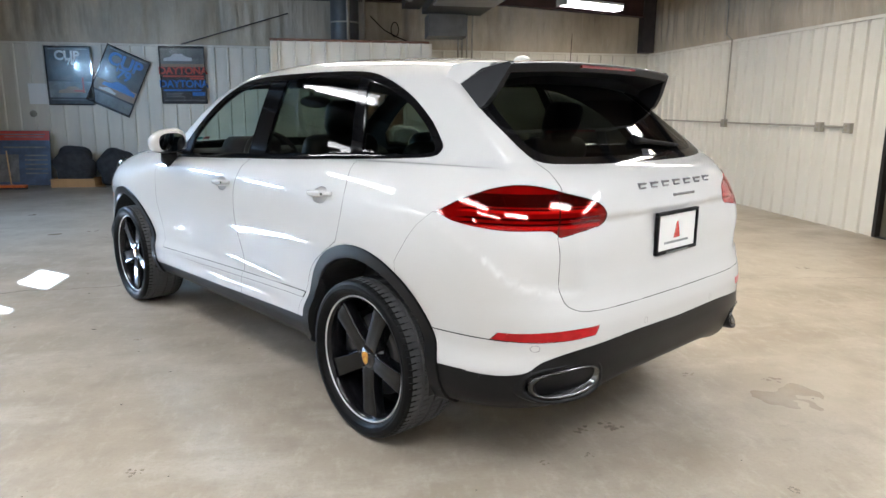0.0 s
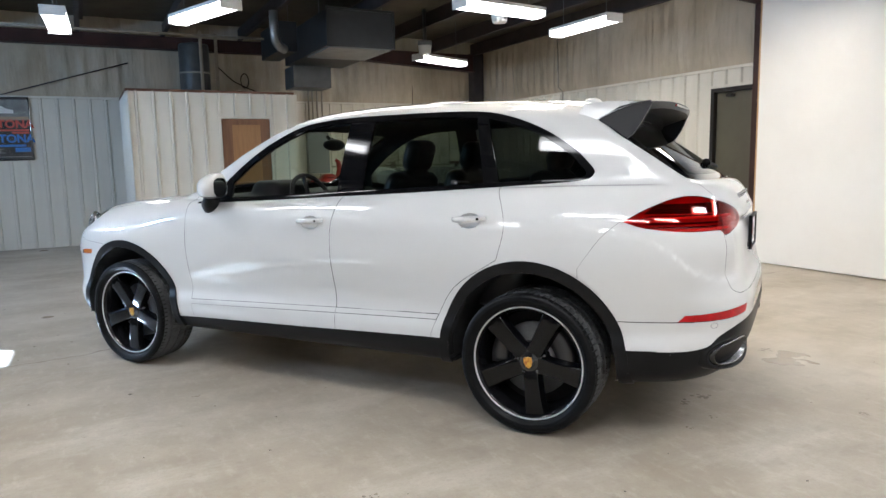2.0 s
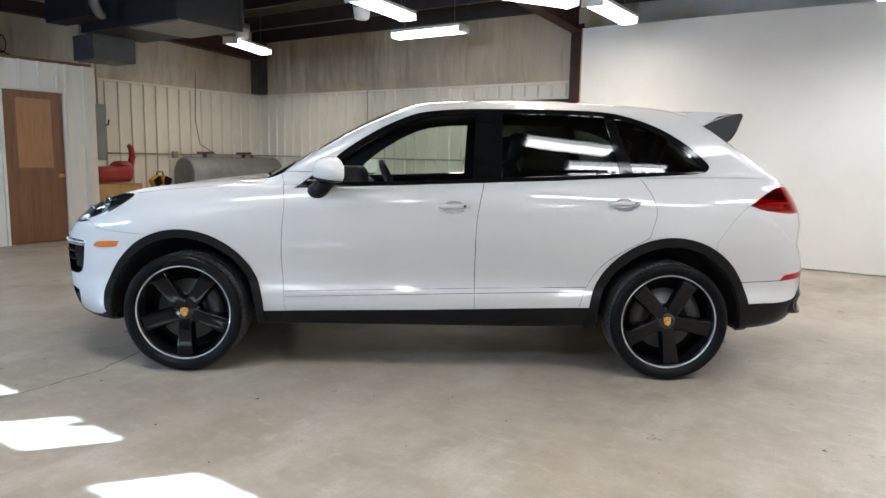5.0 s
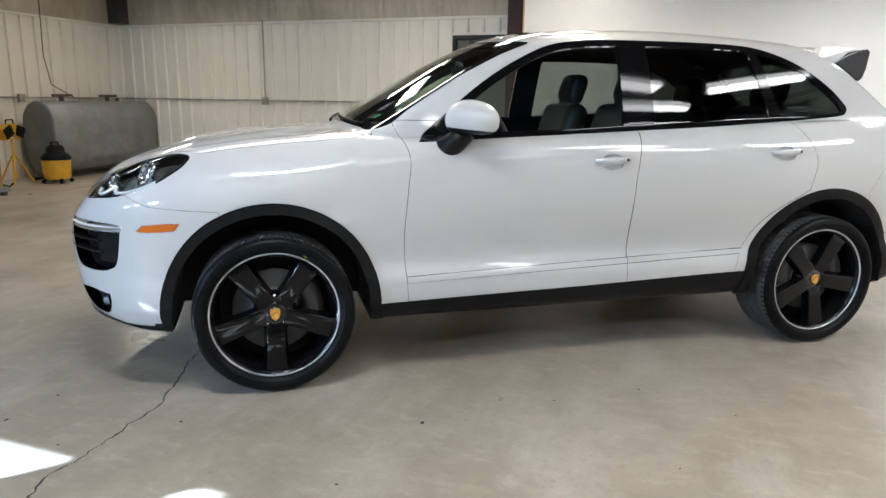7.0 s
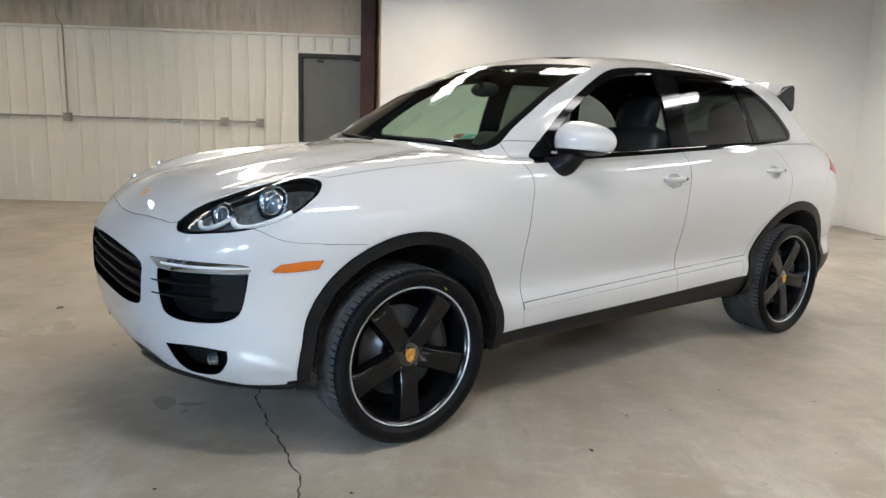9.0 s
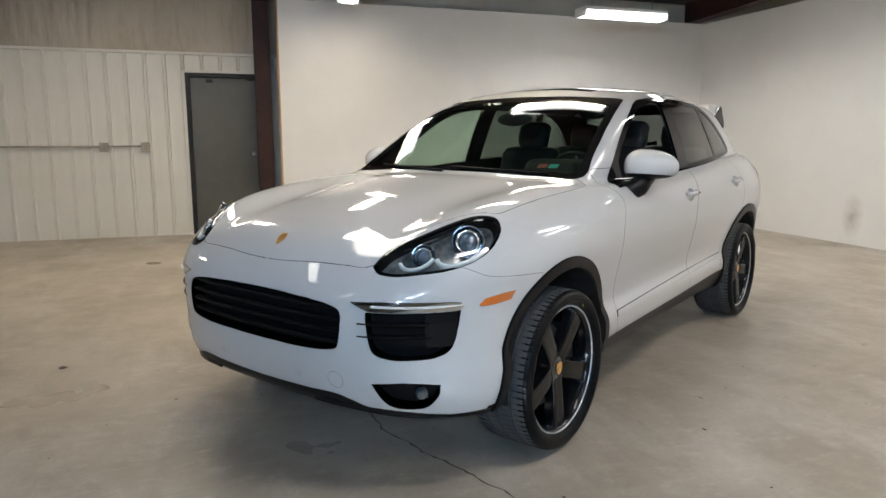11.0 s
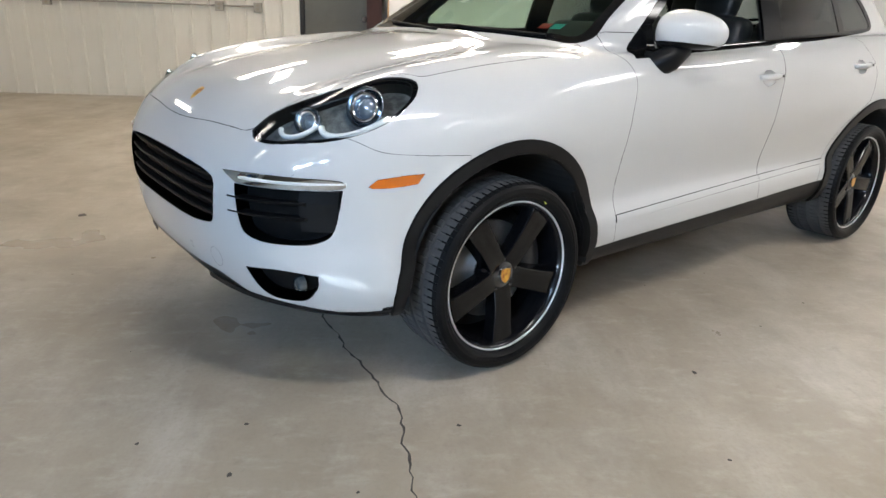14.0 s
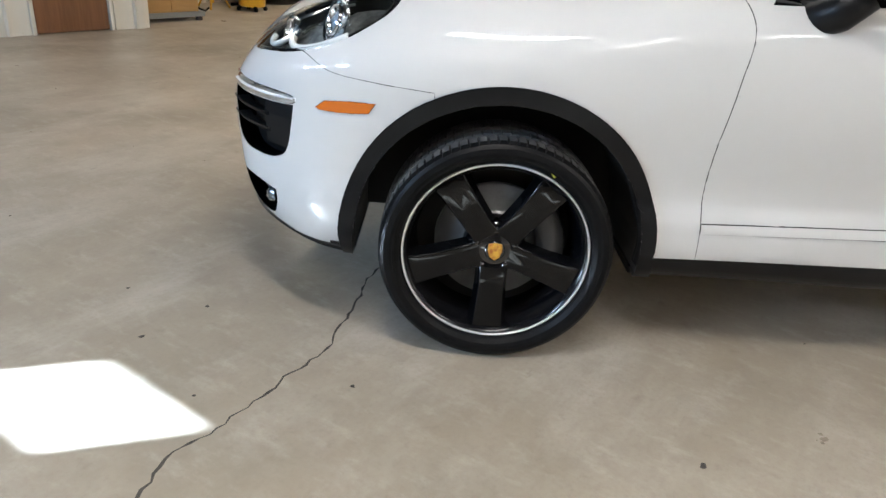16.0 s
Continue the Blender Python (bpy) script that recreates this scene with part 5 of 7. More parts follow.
# ---- wheels ----
RIM = 0.953


def wheel(rear_turn):
    w = new("wheel")
    tyre = bmesh.new()
    prof = [(0.2935, 0.106), (0.3005, 0.119), (0.313, 0.130), (0.330, 0.1365), (0.346, 0.134), (0.357, 0.126), (0.3645, 0.110), (0.3665, 0.085), (0.3665, 0.063), (0.359, 0.060), (0.359, 0.050), (0.368, 0.047), (0.368, 0.006), (0.360, 0.004)]
    prof = [(r, y + 0.006) for r, y in prof] + [(r, -y - 0.012) for r, y in reversed(prof)]
    sides, rings = 640, []
    for k in range(sides):
        a = 2 * math.pi * k / sides
        ring = []
        for i, (r, y) in enumerate(prof):
            out = 0.0
            if k % 8 == 0 and (6 <= i <= 8 or 19 <= i <= 21):
                out = 0.0060
            if k % 8 == 4 and (11 <= i <= 12 or 15 <= i <= 16):
                out = 0.0060
            ring.append(tyre.verts.new(((r - out) * math.cos(a), y, (r - out) * math.sin(a))))
        rings.append(ring)
    for k in range(sides):
        a, b = rings[k], rings[(k + 1) % sides]
        for i in range(len(prof) - 1):
            tyre.faces.new((a[i], b[i], b[i + 1], a[i + 1]))
    bmesh.ops.scale(tyre, vec=(0.9635, 1, 0.9635), verts=tyre.verts)
    bmesh.ops.recalc_face_normals(tyre, faces=tyre.faces)
    t = part("tyre", tyre, RUBBER, w, "black road tyre with fresh tread")
    t.data.materials.append(TREAD)
    # block tops take the greyer rubber, slots keep the black one
    for p in t.data.polygons:
        c = p.center
        if min(math.hypot(*t.data.vertices[i].co.xz) for i in p.vertices) > 0.3455 and abs(c.y + 0.003) < 0.125:
            p.material_index = 1
    ringlet = lathe(bmesh.new(), [(0.3065, 0.1400), (0.308, 0.1415), (0.3095, 0.1408)], 96)
    part("sidewall_rib", ringlet, RUBBER, t, "", True)
    rim = lathe(bmesh.new(), [(0.2875, 0.1155), (0.281, 0.111), (0.275, 0.098), (0.270, 0.070), (0.256, 0.02), (0.252, -0.09), (0.268, -0.11)], 96)
    bmesh.ops.scale(rim, vec=(RIM, 1, RIM), verts=rim.verts)
    part("rim_barrel", rim, BARREL, w, "gloss black rim barrel", True)
    part("rim_lip", lathe(bmesh.new(), [(RIM * r, y) for r, y in ((0.2895, 0.110), (0.2905, 0.1165), (0.2930, 0.1190), (0.2965, 0.1175), (0.2975, 0.110))], 96), ALU, w, "bright machined rim lip", True)
    for k in range(5):
        a0 = math.radians(-90 + 72 * k + rear_turn)
        bm = bmesh.new()
        rings = []
        for t_, half, face, deep in ((0.045, 0.046, 0.084, 0.03), (0.075, 0.042, 0.091, 0.04), (0.12, 0.0415, 0.096, 0.045), (0.18, 0.044, 0.100, 0.045), (0.235, 0.048, 0.103, 0.045), (0.268, 0.051, 0.1035, 0.045), (0.281, 0.053, 0.100, 0.045)):
            row = []
            for u, v in ((-1.26, -deep), (-1.08, -0.020), (-1.0, -0.006), (-0.95, -0.0012), (-0.86, 0.0), (-0.3, -0.0015), (0.3, -0.0015), (0.86, 0.0), (0.95, -0.0012), (1.0, -0.006), (1.08, -0.020), (1.26, -deep)):
                rr, uu = t_, half * u
                if t_ > 0.25:
                    rr = math.sqrt(max(t_ * t_ - uu * uu, 0.01)) if t_ < 0.275 else math.sqrt(0.281**2 - uu * uu)
                row.append(bm.verts.new((rr * math.cos(a0) - uu * math.sin(a0), face + v, rr * math.sin(a0) + uu * math.cos(a0))))
            rings.append(row)
        for p, q in zip(rings, rings[1:]):
            for i in range(11):
                bm.faces.new((p[i], p[i + 1], q[i + 1], q[i]))
        bmesh.ops.recalc_face_normals(bm, faces=bm.faces)
        bmesh.ops.scale(bm, vec=(RIM, 1, RIM), verts=bm.verts)
        part("spoke", bm, SPOKEBLACK, w, "satin black spoke", True)
        ab = a0 + math.radians(36)
        part("lug_bolt", lathe(bmesh.new(), [(0.0, 0.086), (0.010, 0.086), (0.012, 0.076), (0.0135, 0.070), (0.0185, 0.072)], 14, "y", (0.063 * math.cos(ab), 0, 0.063 * math.sin(ab))), GLOSSBLACK, w, "", True)
    part("hub", lathe(bmesh.new(), [(0.0, 0.088), (0.040, 0.088), (0.050, 0.082), (0.082, 0.071), (0.095, 0.05), (0.10, 0.02)], 48), GLOSSBLACK, w, "gloss black wheel hub", True)
    cap = part("centre_cap", lathe(bmesh.new(), [(0.0, 0.094), (0.024, 0.0935), (0.031, 0.090), (0.0325, 0.084)], 32), GLOSSBLACK, w, "black centre cap", True)
    shield = [(-0.021, 0.024), (0.0, 0.028), (0.021, 0.024), (0.022, 0.002), (0.015, -0.018), (0.0, -0.029), (-0.015, -0.018), (-0.022, 0.002)]
    part("emblem", prism(bmesh.new(), shield, 0.003, lambda u, v, q: Vector((u, 0.0935 + q, v))), GOLD, cap, "gold and red shield emblem")
    # dark disc added to close the wheel where only shade shows between spokes
    part("dark_backing", lathe(bmesh.new(), [(0.0, -0.055), (0.16, -0.055), (0.243, -0.045), (0.243, -0.06), (0.0, -0.07)], 48), UNDER, w, "dark dust shield", True)
    disc = part("brake_disc", lathe(bmesh.new(), [(0.07, 0.005), (0.075, 0.03), (0.105, 0.03), (0.107, 0.012), (0.185, 0.012), (0.185, -0.016), (0.105, -0.016)], 64), DISCSTEEL, w, "dark steel brake disc", True)
    return w


SPOKEBLACK = material("gloss_black_spoke", (0.003, 0.0032, 0.0038), 0.24, 0, 0.5, 0.05)
DISCSTEEL = mottle(material("brake_disc_steel", (0.34, 0.34, 0.345), 0.42, 0.75), (0.22, 0.22, 0.22), 12, 0.6)
CALIPER = material("dark_caliper", (0.05, 0.05, 0.052), 0.35, 0.6)


def caliper(parent, angle):
    bm = bmesh.new()
    rows = []
    for i in range(9):
        a = math.radians(angle - 28 + 56 * i / 8)
        rows.append([bm.verts.new((r * math.cos(a), y, r * math.sin(a))) for r, y in ((0.125, 0.02), (0.130, 0.052), (0.175, 0.056), (0.212, 0.050), (0.220, 0.02), (0.220, -0.04), (0.125, -0.04))])
    for p, q in zip(rows, rows[1:]):
        for i in range(7):
            bm.faces.new((p[i], p[(i + 1) % 7], q[(i + 1) % 7], q[i]))
    bm.faces.new(rows[0])
    bm.faces.new(rows[-1][::-1])
    bmesh.ops.recalc_face_normals(bm, faces=bm.faces)
    return part("caliper", bm, CALIPER, parent, "dark grey brake caliper", True)


base_wheel = wheel(0)
for cx, s, turn, cal in ((WHEEL_F, 1, 0, 160), (WHEEL_R, 1, -8, 20), (WHEEL_F, -1, 20, 20), (WHEEL_R, -1, 35, 160)):
    m = pose(cx, s * TRACK, WHEEL_RAD, 0, 0, 0 if s > 0 else 180) @ Matrix.Rotation(radians(-turn), 4, "Y")
    w = base_wheel if (cx, s) == (WHEEL_F, 1) else copy_thing(base_wheel, m)
    w.matrix_basis = m
    w.parent = car
    c = caliper(w, 0)
    c.matrix_basis = Matrix.Rotation(radians(turn) - radians(cal), 4, "Y")

CHALK = mottle(material("yellow_green_chalk", (0.42, 0.44, 0.04), 0.8), (0.2, 0.2, 0.03), 60, 0.6)
mark = boxed((-0.011, -0.002, -0.005), (0.011, 0.002, 0.005), 0.0015)
part("paint_mark", mark, CHALK, base_wheel, "yellow-green chalk mark on the sidewall").matrix_basis = Matrix.Translation((-0.135, 0.1320, 0.268)) @ Matrix.Rotation(radians(-60), 4, "Y") @ Matrix.Rotation(radians(20), 4, "X")


# ---- more car parts ----
def soft_box(p, c, h, r):
    q = np.abs(p - np.array(c)) - (np.array(h) - r)
    return np.linalg.norm(np.maximum(q, 0), axis=-1) + np.minimum(q.max(-1), 0) - r


def blob(name, field, lo, hi, step, mat, parent, label="", mirror=1, keep=None):
    pts, faces = skin(field, lo, hi, step)
    bm = to_bmesh(pts, faces)
    if keep is not None:
        co, no = keep
        bmesh.ops.bisect_plane(bm, geom=list(bm.verts) + list(bm.edges) + list(bm.faces), dist=1e-5, plane_co=co, plane_no=no, clear_outer=True)
    if mirror < 0:
        bmesh.ops.scale(bm, vec=(1, -1, 1), verts=bm.verts)
        bmesh.ops.reverse_faces(bm, faces=bm.faces)
    return part(name, bm, mat, parent, label, True)


MIR = (0.552, 0.955, 1.205)


def mirror_field(p):
    """A shell swept back towards its outer end: u ahead, v out along it."""
    x, y, z = p[..., 0] - MIR[0], p[..., 1] - MIR[1], p[..., 2] - MIR[2]
    u, v = 0.90 * x + 0.43 * y, -0.43 * x + 0.90 * y
    taper = 1 - 0.20 * np.clip(v / 0.14, -1, 1)
    e = ((np.abs(u) / (0.105 * taper)) ** 2.0 + (np.abs(v) / 0.138) ** 2.5 + (np.abs(z) / (0.088 * taper)) ** 2.2) ** (1 / 2.2) - 1
    return smax(smax(e * 0.085, -(u + 0.030), 0.014), -(z + 0.062), 0.03)


def mirror_point(u, v, w):
    return MIR[0] + 0.90 * u - 0.43 * v, MIR[1] + 0.43 * u + 0.90 * v, MIR[2] + w


MIR_LO, MIR_HI = (0.36, 0.76, 1.08), (0.76, 1.16, 1.33)
for s in (1, -1):
    mir = blob("door_mirror", mirror_field, MIR_LO, MIR_HI, 0.009, PAINT, doors["front_door", s], "white door mirror shell", s, ((0.55, 0, 1.163), (0.10, 0, -1)))
    blob("mirror_base", mirror_field, MIR_LO, MIR_HI, 0.009, ARCHBLACK, mir, "black lower shell", s, ((0.55, 0, 1.162), (-0.10, 0, 1)))
    stalk = tube(bmesh.new(), [(0.68, s * 0.845, 1.080), (0.665, s * 0.885, 1.078), (0.635, s * 0.925, 1.105), (0.585, s * 0.945, 1.155)], [0.054, 0.054, 0.052, 0.046], 18)
    part("mirror_foot", stalk, ARCHBLACK, mir, "black mirror foot", True)
    disc = bmesh.new()
    prism(disc, [(0.108 * math.copysign(abs(math.cos(a)) ** 0.7, math.cos(a)), 0.006 + 0.056 * math.copysign(abs(math.sin(a)) ** 0.7, math.sin(a))) for a in np.linspace(0, 2 * math.pi, 33)[:-1]], 0.002, lambda v, z, w: Vector(mirror_point(-0.0312 - w, v, z)))
    if s < 0:
        bmesh.ops.scale(disc, vec=(1, -1, 1), verts=disc.verts)
    part("mirror_glass", disc, MIRROR, mir, "mirror glass")
    # handles
    for hx, hz, hr, nm in HANDLES:
        n = 15
        t = np.linspace(0, 1, n)
        xs, zs = hx + 0.092 - 0.184 * t, hz - hr + 2 * hr * t
        ys = on_side(xs, zs)
        lift = 0.003 + 0.029 * np.sin(np.pi * t) ** 0.5
        bm = bmesh.new()
        rings = []
        for x, y, z, l, k in zip(xs, ys, zs, lift, t):
            hgt = 0.0105 + 0.0045 * math.sin(math.pi * k)
            rings.append([bm.verts.new((x, s * (y + l + a * 0.009), z + b * hgt)) for a, b in ((1, 0.0), (0.85, 0.6), (0.1, 1.0), (-0.9, 0.8), (-0.9, -0.8), (0.1, -1.0), (0.85, -0.6))])
        for p, q in zip(rings, rings[1:]):
            for i in range(7):
                bm.faces.new((p[i], p[(i + 1) % 7], q[(i + 1) % 7], q[i]))
        bm.faces.new(rings[0])
        bm.faces.new(rings[-1][::-1])
        bmesh.ops.recalc_face_normals(bm, faces=bm.faces)
        door = doors[nm, s]
        h = part("door_handle", bm, PAINT, door, "white pull handle", True)
        cup = bmesh.new()
        turn = np.linspace(0, 2 * np.pi, 33)[:-1]
        loops = []
        for r in (1.02, 0.97, 0.9, 0.78, 0.6, 0.35):
            cx, cz = hx + 0.060 * r * np.cos(turn), hz - 0.010 + 0.036 * r * np.sin(turn)
            cy = on_side(cx, cz) - 0.001 - 0.019 * max(0.0, 1 - r * r) ** 0.6
            loops.append([cup.verts.new(p) for p in zip(cx, s * cy, cz)])
        for p, q in zip(loops, loops[1:]):
            for i in range(32):
                cup.faces.new((p[i], p[(i + 1) % 32], q[(i + 1) % 32], q[i]))
        cup.faces.new(loops[-1])
        bmesh.ops.recalc_face_normals(cup, faces=cup.faces)
        for f in cup.faces:
            if f.normal.y * s < 0:
                f.normal_flip()
        part("handle_cup", cup, PAINT, door, "", True)
        kx = hx - 0.060
        ky = float(on_side(np.array(kx), np.array(hz)))
        part("handle_sensor", lathe(bmesh.new(), [(0, s * 0.003), (0.0065, s * 0.0025), (0.007, 0)], 12, "y", (kx, s * (ky + 0.0345), hz + hr * 0.6)), GLOSSBLACK, h)

# roof spoiler: white top that carries on the roof, black lip and side blades
def spoiler_top(u, s):
    a = abs(u)
    tip, zt = -1.995 + 0.05 * a**2.4, 1.622 - 0.017 * a**2.4
    xf = -1.585 - 0.115 * a**3
    zf = float(np.interp(a, FRONT_A, FRONT_Z))
    z = zf + (zt - zf) * s + (0.010 + 0.006 * a) * math.sin(math.pi * s)
    return Vector((xf + (tip - xf) * s, math.copysign(1, u) * a * (0.609 - 0.026 * s), z))


FRONT_A = np.linspace(0, 1, 60)
FRONT_Z = on_top(-1.585 - 0.115 * FRONT_A**3, FRONT_A * 0.606) + 0.003
FRONT_Z[-1] = 1.528
us = [math.copysign(1 - (1 - abs(v)) ** 1.6, v) for v in np.linspace(-1, 1, 45)]
spo = bmesh.new()
grid = [[spo.verts.new(spoiler_top(u, s)) for s in np.linspace(0, 1, 9)] for u in us]
under = [[spo.verts.new(spoiler_top(u * 0.985, s) - Vector((0, 0, 0.004 + 0.008 * min(1, 4 * s)))) for s in np.linspace(0, 0.99, 9)] for u in us]
for i in range(len(us) - 1):
    for j in range(8):
        spo.faces.new((grid[i][j], grid[i][j + 1], grid[i + 1][j + 1], grid[i + 1][j]))
        spo.faces.new((under[i][j], under[i + 1][j], under[i + 1][j + 1], under[i][j + 1]))
    for j in (0, 8):
        spo.faces.new((grid[i][j], grid[i + 1][j], under[i + 1][j], under[i][j]))
bmesh.ops.recalc_face_normals(spo, faces=spo.faces)
spoiler = part("roof_spoiler", spo, PAINT, tailgate, "white roof spoiler", True)
lip = bmesh.new()
rows = []
for u in us:
    p = spoiler_top(u, 1.0)
    gz = 1.545 - 0.05 * abs(u) ** 3
    gx = float(on_rear(np.array(min(abs(p.y), 0.57)), np.array(gz))) - 0.002
    rows.append([lip.verts.new(q) for q in (p + Vector((0.06, 0, -0.013)), p + Vector((-0.003, 0, -0.002)), p + Vector((-0.006, 0, -0.008)), p + Vector((0.006, 0, -0.036)), (min(gx + 0.02, p.x + 0.15), p.y, gz + 0.03), (gx, p.y, gz))])
for p, q in zip(rows, rows[1:]):
    for i in range(5):
        lip.faces.new((p[i], p[i + 1], q[i + 1], q[i]))
bmesh.ops.recalc_face_normals(lip, faces=lip.faces)
part("spoiler_lip", lip, SATIN, spoiler, "satin black spoiler lip")
for s in (1, -1):
    out = [(-1.702, 1.530), (-1.80, 1.590), (-1.94, 1.612), (-1.952, 1.597), (-1.905, 1.500), (-1.868, 1.448), (-1.845, 1.432)]
    bl = bmesh.new()
    part("side_blade", prism(bl, out, 0.028, lambda u, v, w, s=s: Vector((u, s * (0.640 - 0.34 * max(v - 1.436, 0) - w), v))), SATIN, spoiler, "satin black side blade")
for s in (1, -1):
    filler = [(-1.585, 1.545), (-1.702, 1.528), (-1.76, 1.565), (-1.84, 1.601), (-1.86, 1.611), (-1.74, 1.618), (-1.62, 1.612)]
    part("spoiler_side", prism(bmesh.new(), filler, 0.050, lambda u, v, w, s=s: Vector((u, s * (0.634 - 0.34 * max(v - 1.436, 0) - w), v))), PAINT, spoiler, "white spoiler cheek")
part("brake_light", boxed((-2.004, -0.20, 1.600), (-1.985, 0.20, 1.612), 0.002), REDLENS, spoiler, "red high brake light strip")
fin = lambda p: np.maximum(np.maximum(((p[..., 0] + 1.50) / 0.060) ** 2 + (p[..., 1] / 0.020) ** 2 + ((p[..., 2] - 1.650) / 0.036) ** 2 - 1, -1) * 0.02, 1.60 - p[..., 2])
blob("antenna_fin", fin, (-1.62, -0.05, 1.58), (-1.38, 0.05, 1.72), 0.008, PAINT, car, "white roof antenna fin")
# black air deflectors under the bumper's corners, ahead of the front wheels
for s in (1, -1):
    xs = np.linspace(2.31, 1.915, 24)
    ys = on_side(xs, np.full(24, 0.36)) - 0.016
    t = (2.31 - xs) / 0.395
    bm = bmesh.new()
    rows = []
    for x, y, k in zip(xs, ys, t):
        zt, zb = 0.350, 0.336 - 0.042 * k**0.8
        rows.append([bm.verts.new((x, s * (y - d), z)) for d, z in ((0.0, zt), (0.004 + 0.02 * k, zb), (0.026 + 0.02 * k, zb), (0.03, zt))])
    for p, q in zip(rows, rows[1:]):
        for i in range(4):
            bm.faces.new((p[i], p[(i + 1) % 4], q[(i + 1) % 4], q[i]))
    bm.faces.new(rows[0])
    bm.faces.new(rows[-1][::-1])
    bmesh.ops.recalc_face_normals(bm, faces=bm.faces)
    part("air_deflector", bm, ARCHBLACK, front_bumper, "black plastic air deflector")
# windscreen wipers at rest along the cowl
for y0, y1 in ((0.60, 0.03), (0.0, -0.52)):
    yy = np.linspace(y0, y1, 9)
    zz = np.linspace(1.178, 1.200, 9)
    xx = on_front(np.abs(yy), zz) + 0.010
    part("wiper", tube(bmesh.new(), list(zip(xx.tolist(), yy.tolist(), zz.tolist())), 0.007, 8), BLACKPLASTIC, car, "black windscreen wiper", True)
# rear wiper
wy = np.linspace(-0.02, -0.36, 9)
wz = np.linspace(1.305, 1.275, 9)
wx = on_rear(np.abs(wy), wz)
part("rear_wiper", tube(bmesh.new(), [(x - 0.02, y, z) for x, y, z in zip(wx, wy, wz)], [0.022, 0.016, 0.012, 0.010, 0.010, 0.009, 0.009, 0.008, 0.007], 8), BLACKPLASTIC, tailgate, "black rear wiper", True)
# lettering on the tailgate as plain chrome bars
for i in range(7):
    letter = bmesh.new()
    y = 0.193 - i * 0.0875
    x = float(on_rear(np.array(abs(y)), np.array(1.135)))
    box(letter, (x - 0.005, y - 0.024, 1.125), (x + 0.008, y + 0.024, 1.132), 0.001)
    box(letter, (x - 0.005, y - 0.024, 1.142), (x + 0.008, y + 0.024, 1.149), 0.001)
    box(letter, (x - 0.005, y + 0.019, 1.132), (x + 0.008, y + 0.024, 1.142), 0.0)
    part("badge_letter", letter, BADGE, tailgate, "dark chrome badge bar")
xs = float(on_rear(np.array(0.0), np.array(1.092)))
part("badge", boxed((xs - 0.005, -0.190, 1.083), (xs + 0.008, -0.015, 1.094), 0.003), BADGE, tailgate, "small chrome script bar")
# number plate
px = float(on_rear(np.array(0.1), np.array(0.945))) - 0.004
plate = part("number_plate", boxed((px - 0.006, -0.152, 0.868), (px + 0.0, 0.152, 1.022), 0.003), WHITEPL, tailgate, "white dealer plate with a red mark")
pf = bmesh.new()
for lo, hi in (((-0.163, 0.858), (0.163, 0.872)), ((-0.163, 1.018), (0.163, 1.032)), ((-0.163, 0.872), (-0.150, 1.018)), ((0.150, 0.872), (0.163, 1.018))):
    box(pf, (px - 0.014, lo[0], lo[1]), (px + 0.004, hi[0], hi[1]), 0.003)
part("plate_frame", pf, BLACKPLASTIC, plate, "black plate frame")
part("plate_mark", prism(bmesh.new(), [(-0.024, 0.918), (0.024, 0.918), (0.006, 0.985), (-0.006, 0.985)], 0.0015, lambda u, v, w: Vector((px - 0.0062 - w, u, v))), REDBRIGHT, plate, "red pointed mark")
bars = bmesh.new()
box(bars, (px - 0.0075, -0.095, 0.897), (px - 0.005, 0.095, 0.906))
box(bars, (px - 0.0150, -0.09, 0.8605), (px - 0.0135, 0.09, 0.8665))
part("plate_bars", bars, GREYBOX, plate, "grey bars in place of small writing")
# exhaust tips
TIP_Y, TIP_Z, TIP_W, TIP_H = 0.668, 0.455, 0.128, 0.054
REAR_Y = np.linspace(0.42, 0.87, 46)
REAR_X = on_rear(REAR_Y, np.full(46, 0.44)) + 0.010
TIP_X = float(np.interp(TIP_Y, REAR_Y, REAR_X))


def oval_ring(s, steps):
    """A flattened ring that follows the rear of the car; steps of depth, size and extra reach below."""
    bm, rows = bmesh.new(), []
    for k in range(40):
        a = 2 * math.pi * k / 40
        c_, s_ = math.copysign(abs(math.cos(a)) ** 0.75, math.cos(a)), math.copysign(abs(math.sin(a)) ** 0.75, math.sin(a))
        row = []
        for deep, r, low in steps:
            y = TIP_Y + r * TIP_W * c_
            row.append(bm.verts.new((float(np.interp(y, REAR_Y, REAR_X)) + deep - low * max(0.0, -s_), s * y, TIP_Z + (TIP_H + (r - 1) * 0.10) * s_ - 0.012 * c_)))
        rows.append(row)
    for p, q in zip(rows, rows[1:] + rows[:1]):
        for i in range(len(steps) - 1):
            bm.faces.new((p[i], p[i + 1], q[i + 1], q[i]))
    bmesh.ops.recalc_face_normals(bm, faces=bm.faces)
    return bm


